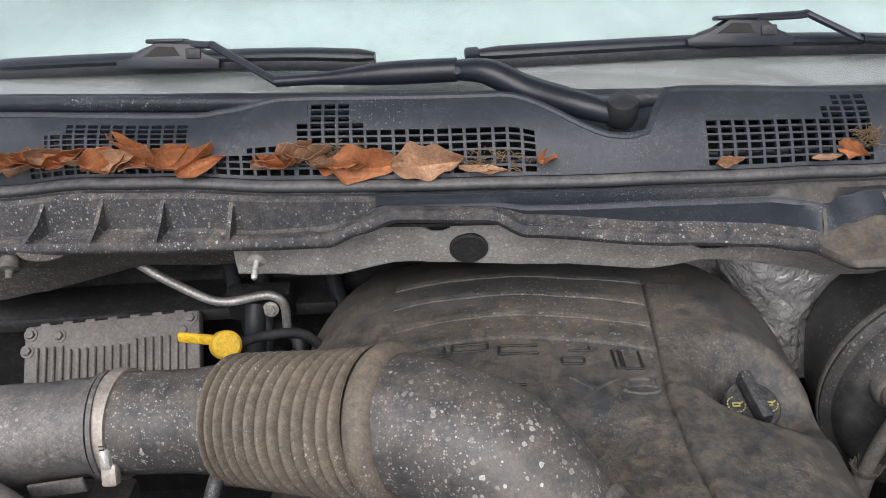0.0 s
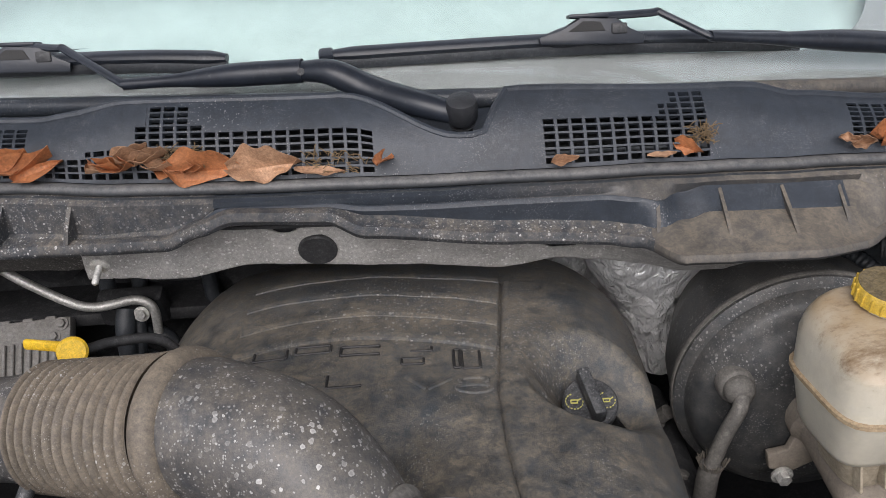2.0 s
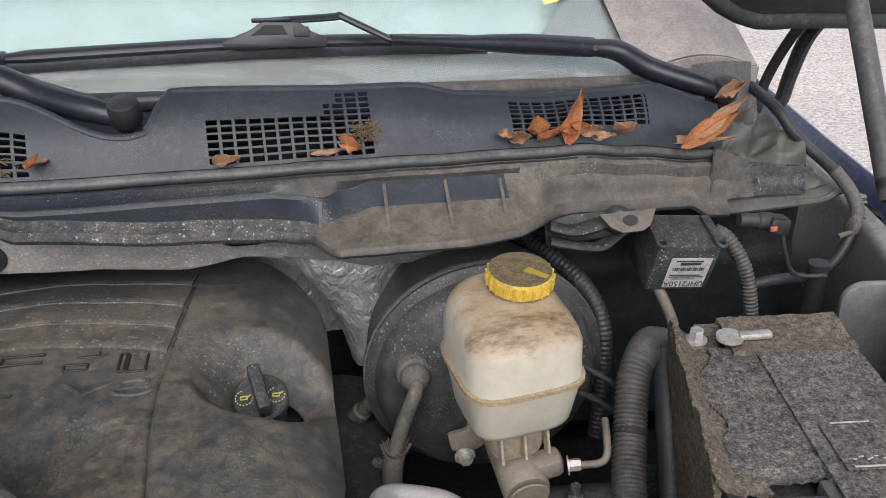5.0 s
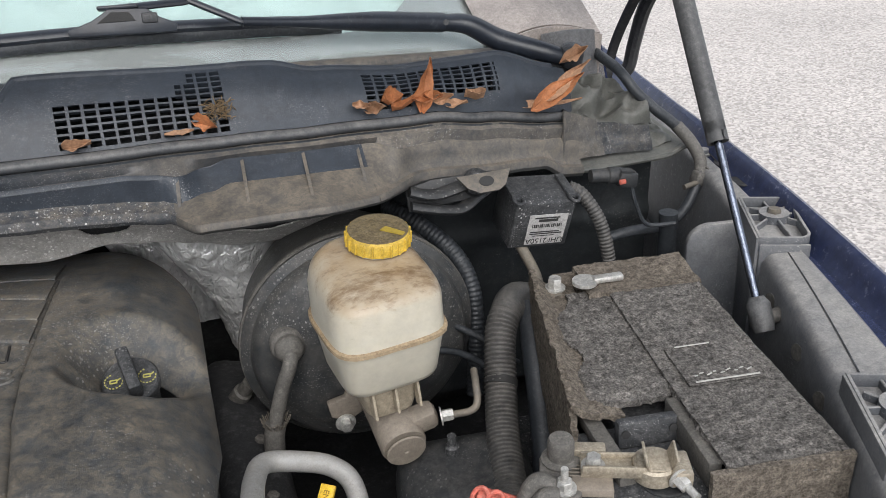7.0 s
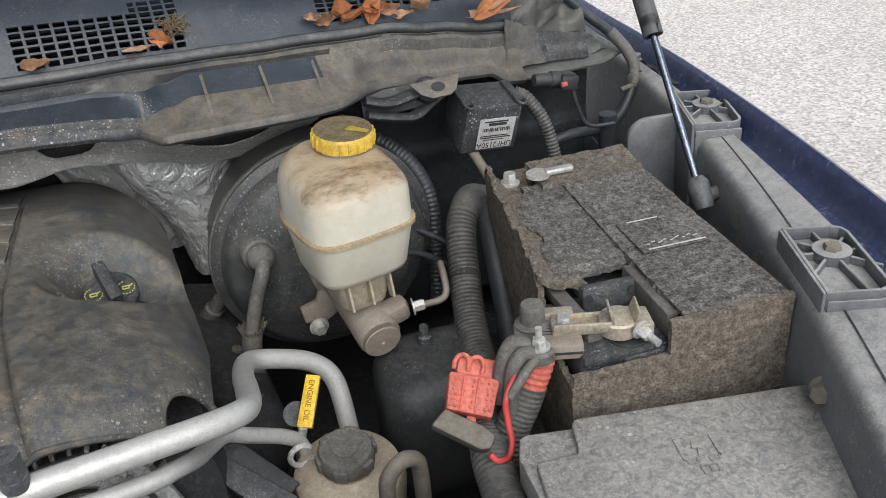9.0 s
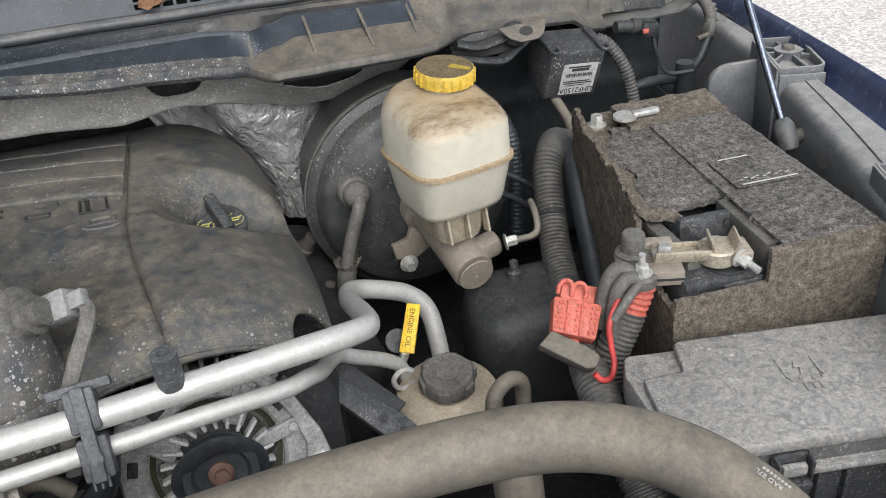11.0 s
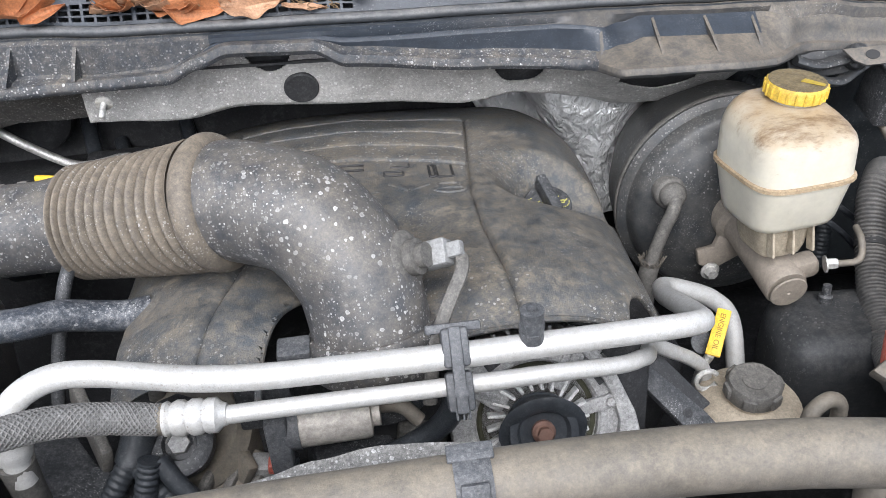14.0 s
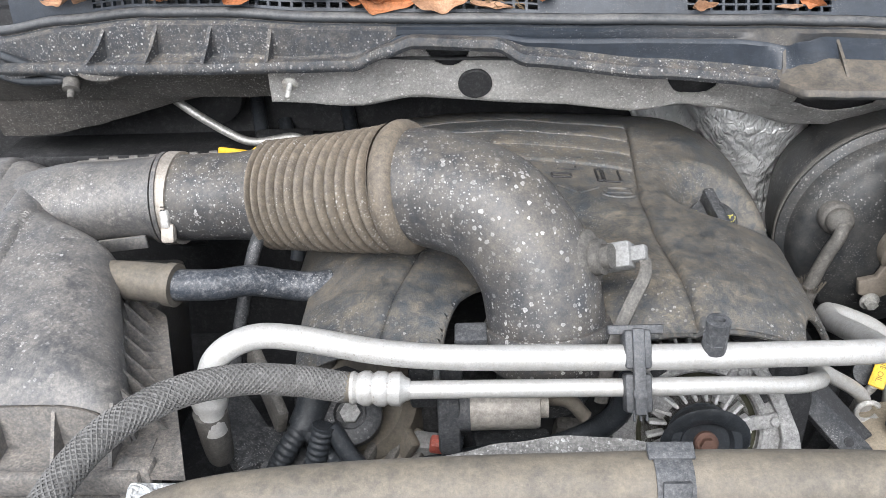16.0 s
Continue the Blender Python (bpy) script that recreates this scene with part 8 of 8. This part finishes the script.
for k, (x, y, z, sx, sy, sz, rz) in enumerate(((-0.25, 0.45, 0.96, 0.05, 0.12, 0.02, 40), (-0.215, 0.46, 1.0, 0.012, 0.10, 0.03, 30), (-0.20, 0.43, 0.93, 0.05, 0.05, 0.05, 10), (-0.16, 0.50, 1.0, 0.018, 0.018, 0.12, 0), (-0.10, 0.50, 0.90, 0.10, 0.10, 0.06, 20), (0.09, 0.47, 0.93, 0.05, 0.05, 0.07, 0), (0.02, 0.45, 0.93, 0.08, 0.05, 0.05, 15))):
    single("engine_bracket", moved(block(sx, sy, sz, 0.005), pose(x, y, z, 15, 8, rz)), HOSE_DARK if k % 2 else DARK_PLASTIC, "dusty dark bracket deep in the engine bay", "bracket", group="engine brackets")
single("idler_pulley", moved(lathe([(0.0, 0.0), (0.03, 0.0), (0.042, 0.004), (0.042, 0.024), (0.03, 0.028), (0.018, 0.022), (0, 0.022)], 40), facing((-0.255, 0.34, 0.90), (0, -0.9, 0.45))), BLACK, "black idler pulley low in the bay", "pulley")

# ---- power steering reservoir, oil dipstick, bracket ----
ps = thing("power_steering_reservoir", "tan plastic fluid reservoir with black ribbed cap", "fluid reservoir", (0.433, 0.455, 0.9))
M_p = facing((0.438, 0.468, 0.928), (0, -0.14, 1))
part("body", moved(lathe([(0.04, -0.12), (0.056, -0.09), (0.058, -0.035), (0.054, -0.022), (0.040, -0.014), (0.026, -0.010), (0.026, 0.0)], 40), M_p), material("tan_reservoir", (0.33, 0.28, 0.21), 0.6, dust=(0.33, 0.28, 0.21), dust_amount=0.5, dust_scale=18), ps)
psc = part("cap", moved(lathe([(0.0265, -0.006), (0.0280, -0.004), (0.0280, 0.010), (0.0255, 0.014), (0.019, 0.0145), (0.017, 0.0135), (0, 0.0135)], 40), M_p), HOSE_DARK, ps, "black dusty cap with ring of markings")
for k in range(6):
    a = k * math.pi / 3
    part("cap_lug", moved(block(0.014, 0.006, 0.014, 0.002), M_p @ pose(0.0275 * math.cos(a), 0.0275 * math.sin(a), 0.004, 0, 0, math.degrees(a) + 90)), HOSE_DARK, psc)
part("cap_ring", moved(lathe([(0.011, 0.0135), (0.0122, 0.0135), (0.0122, 0.0145), (0.011, 0.0145)], 32), M_p), HOSE_DARK, psc)
single("return_hose", sweep([(0.450, 0.383, 0.90), (0.451, 0.385, 0.940), (0.455, 0.388, 0.962), (0.471, 0.392, 0.972), (0.485, 0.395, 0.964), (0.489, 0.397, 0.940), (0.489, 0.40, 0.86)], 0.0078, 14), HOSE_GREY, "small looped grey return hose", "hose")
stick = thing("oil_dipstick", "yellow engine oil dipstick handle with moulded lettering, its shade painted in", "dipstick", (0.421, 0.525, 0.955))
M_s = facing((0.4235, 0.530, 0.957), (-0.25, -0.55, 0.79), (0.843, -0.517, -0.094))
part("handle", moved(slab([(-0.008, -0.026), (0.008, -0.026), (0.0075, 0.028), (-0.0075, 0.028)], 0.006, 0.0012), M_s), YELLOW, stick)
# yellow embossed letters, drawn dark to paint in their shade
writing("ENGINE OIL", 0.0080, M_s @ pose(0, 0.001, 0.0064, 0, 0, -90), material("moulded_yellow_shadow", (0.20, 0.125, 0.015), 0.5), stick)
part("tube", sweep([M_s @ Vector((-0.002, -0.024, 0.002)), (0.405, 0.53, 0.90), (0.395, 0.54, 0.8)], 0.005, 10), STEEL, stick)
part("ring", moved(lathe([(0.006, 0), (0.013, 0), (0.013, 0.004), (0.006, 0.004)], 20), facing((0.408, 0.535, 0.945), (0, -0.8, 0.6))), DARK_PLASTIC, stick)
br = thing("steering_bracket", "black stamped bracket with two holes beside the alternator", "bracket", (0.36, 0.44, 0.93))
M_br = facing((0.348, 0.460, 0.935), (0.12, -0.62, 0.77), (0.62, -0.52, -0.52))
part("beam", moved(slab([(-0.065, -0.010), (0.045, -0.018), (0.062, -0.010), (0.060, 0.008), (0.032, 0.012), (-0.065, 0.009)], 0.010, 0.002), M_br), DARK_PLASTIC, br)
part("plate", moved(slab([(-0.05, -0.012), (0.05, -0.016), (0.055, 0.008), (-0.05, 0.014)], 0.010, 0.002), facing((0.345, 0.485, 0.950), (0.12, -0.62, 0.77), (0.62, -0.52, -0.52))), BLACK, br)
for u in (-0.012, 0.012):
    part("hole", moved(lathe([(0.005, 0), (0.005, 0.001), (0, 0.001)], 14), M_br @ pose(0.030 + u, -0.003, 0.0098)), BLACK, br)
single("coolant_clamp", sweep([(0.40 + 0.012 * math.cos(a), 0.495, 0.925 + 0.012 * math.sin(a)) for a in steps(0.6, 5.8, 12)], 0.003, 8, 2), STEEL, "spring hose clamp near the reservoir", "hose clamp")
single("heater_conduit", corrugated([(0.300, 0.66, 1.0), (0.308, 0.62, 0.992), (0.316, 0.592, 0.978), (0.322, 0.572, 0.955), (0.326, 0.56, 0.90), (0.327, 0.55, 0.82)], 0.0125, 0.006), RUBBER, "black corrugated heater conduit under the cover edge", "cable conduit", group="conduits")
single("drain_pipe", sweep([(-0.222, 0.56, 1.125), (-0.230, 0.537, 1.105), (-0.243, 0.515, 1.055), (-0.255, 0.50, 1.0), (-0.262, 0.49, 0.92)], 0.0068, 14), DARK_PLASTIC, "dull metal pipe below the breather hose", "pipe")

# ---- what lies below ----
single("engine_block", joined(moved(block(0.50, 0.50, 0.34, 0.03), pose(0.08, 0.70, 0.83)), moved(block(0.36, 0.16, 0.26, 0.03), pose(0.06, 0.53, 0.78))), BLACK, "dark engine block under the cover", "engine")
# black plate added to keep the bright ground and its bounce out of the bay
single("ground_blocking_plate", joined(moved(block(1.9, 1.35, 0.02, 0.004), pose(0.1, 0.45, 0.62))), BLACK, "added black plate below the engine bay that hides the bright ground", "tray")
single("radiator", moved(block(0.98, 0.06, 0.40, 0.006), pose(0.01, 0.13, 0.82)), BLACK, "dark radiator at the front of the bay", "radiator")
single("wing_left", sheet(lambda y, v: (-0.86 - 0.03 * v, y, 1.10 - 0.6 * v), steps(-0.2, 1.15, 20), steps(0, 1, 6), 0.01), DARK_PLASTIC, "dark inner wing panel behind the airbox", "body panel", kind="structure")
single("battery_tray", moved(block(0.24, 0.38, 0.03, 0.006), pose(0.758, 0.50, 0.855, 0, 0, -9)), DARK_PLASTIC, "black tray below the battery", "tray")

# ---- leaves ----
def leaf(place, length, width, yaw, pitch, rollv, curl, mat, label):
    M = pose(*place, pitch, rollv, yaw)

    key = place[0] * 91.7 + place[2] * 13

    def fn(u, v):
        w = width * math.sin(math.pi * min(1, 0.03 + 0.97 * u) ** 0.75) * 0.5 * (1 + 0.10 * math.sin(u * 17 + key + v * 2) + 0.45 * noise.noise((u * 3.5 + key, (3 if v > 0 else -3), 1)))
        x = (u - 0.5) * length
        fold = curl * (abs(v) ** 1.6) * width * 1.3
        crumple = width * (0.20 * noise.noise((u * 2.0 + key, v * 1.2, key)) + 0.05 * noise.noise((u * 7, v * 5 + key, 2))) - 0.05 * width * math.exp(-(v / 0.08) ** 2)
        twist = v * w * math.sin((u - 0.5) * 2.2 + key) * 0.7
        return M @ Vector((x, v * w * (1 - 0.35 * curl), fold + twist + crumple + curl * 0.9 * length * (u - 0.5) ** 2))
    verts, faces = sheet(fn, steps(0.0, 1.0, 20), steps(-1, 1, 10), 0.0003)
    at = M.translation
    ob = single("leaf", ([tuple(Vector(q) - at) for q in verts], faces), mat, label, "leaf", group="leaves on the cowl")
    ob.location = at
    return ob


rnd = random.Random(5)


def on_cowl(x, v, lift=0.008):
    a, b, c = cowl_surface(x, v)
    return (a, b - lift * 0.6, c + lift * 0.6)


def drift(x0, x1, n, size, seed, vmax=0.3):
    r = random.Random(seed)
    for k in range(n):
        x = x0 + (x1 - x0) * (k + 0.5 * r.random()) / n
        mat = LEAF if r.random() < 0.5 else LEAF_PALE
        leaf(on_cowl(x, 0.06 + vmax * r.random() * 0.6, 0.006 + 0.010 * r.random()), size * (0.7 + 0.6 * r.random()), size * (0.35 + 0.2 * r.random()), r.uniform(-35, 35), 48 + r.uniform(-22, 18), r.uniform(-18, 18), r.uniform(0.15, 0.75), mat, "dry curled brown leaf lying on the cowl grille")


drift(-0.52, -0.265, 17, 0.052, 3, 0.30)
drift(-0.205, -0.11, 9, 0.044, 8, 0.3)
leaf(on_cowl(-0.10, 0.10, 0.010), 0.075, 0.034, 8, 52, 6, 0.2, LEAF, "large dry orange leaf lying on the cowl grille")
leaf(on_cowl(-0.035, 0.10, 0.012), 0.075, 0.036, -4, 55, -4, 0.25, LEAF_PALE, "large dry tan leaf lying on the cowl grille")
leaf(on_cowl(0.018, 0.03, 0.008), 0.05, 0.014, 8, 40, 10, 0.2, LEAF_PALE, "narrow dry tan leaf on the cowl edge")
leaf(on_cowl(0.080, 0.17, 0.006), 0.035, 0.018, 75, 40, 0, 0.3, LEAF, "upright dry orange leaf against the grille")
leaf(on_cowl(0.262, 0.04, 0.006), 0.028, 0.013, 10, 50, 0, 0.5, LEAF_PALE, "small dry curled leaf at the grille")
leaf(on_cowl(0.362, 0.05, 0.005), 0.03, 0.010, 4, 40, 0, 0.3, LEAF_PALE, "small dry pale leaf at the grille")
leaf(on_cowl(0.392, 0.11, 0.007), 0.032, 0.016, -48, 45, 5, 0.3, LEAF, "small dry orange leaf leaning on the grille")
drift(0.560, 0.72, 9, 0.030, 12, 0.25)
leaf(on_cowl(0.645, 0.38, 0.018), 0.066, 0.022, 8, 78, -76, 0.2, LEAF, "tall dry orange leaf standing on the cowl")
leaf((0.822, 0.856, 1.232), 0.090, 0.026, 15, 60, -20, 0.2, LEAF, "long dry orange leaf at the cowl end")
leaf((0.842, 0.868, 1.242), 0.085, 0.017, 18, 66, -26, 0.25, LEAF_PALE, "long dry tan leaf at the cowl end")
leaf((0.862, 0.895, 1.262), 0.045, 0.020, 20, 50, -10, 0.5, LEAF_PALE, "crumpled dry tan leaf at the wiper pivot")
leaf(on_cowl(0.82, 0.05, 0.014), 0.085, 0.011, -6, 30, 0, 0.2, LEAF_PALE, "narrow dry tan leaf at the cowl end")


def twigs(cx, cv, spread, n, label):
    g = []
    r = random.Random(int(cx * 1000))
    for k in range(n):
        x, v = cx + r.uniform(-spread, spread), cv + r.uniform(-0.1, 0.12)
        p = Vector(on_cowl(x, max(0.02, v), 0.004 + 0.008 * r.random()))
        d = Vector((r.uniform(-1, 1), r.uniform(-0.4, 0.2), r.uniform(-0.2, 0.9))).normalized() * r.uniform(0.004, 0.012)
        g.append(sweep([p, p + d * 0.5 + Vector((0, 0, 0.001)), p + d], 0.0005, 4, 2))
    single("twig_litter", joined(*g), TWIG, label, "plant litter", kind="stuff")


twigs(-0.13, 0.22, 0.03, 160, "heap of brown seed litter on the grille")
twigs(0.035, 0.12, 0.03, 60, "fine dark plant litter on the grille")
twigs(0.405, 0.25, 0.014, 80, "fine dark plant litter on the grille")
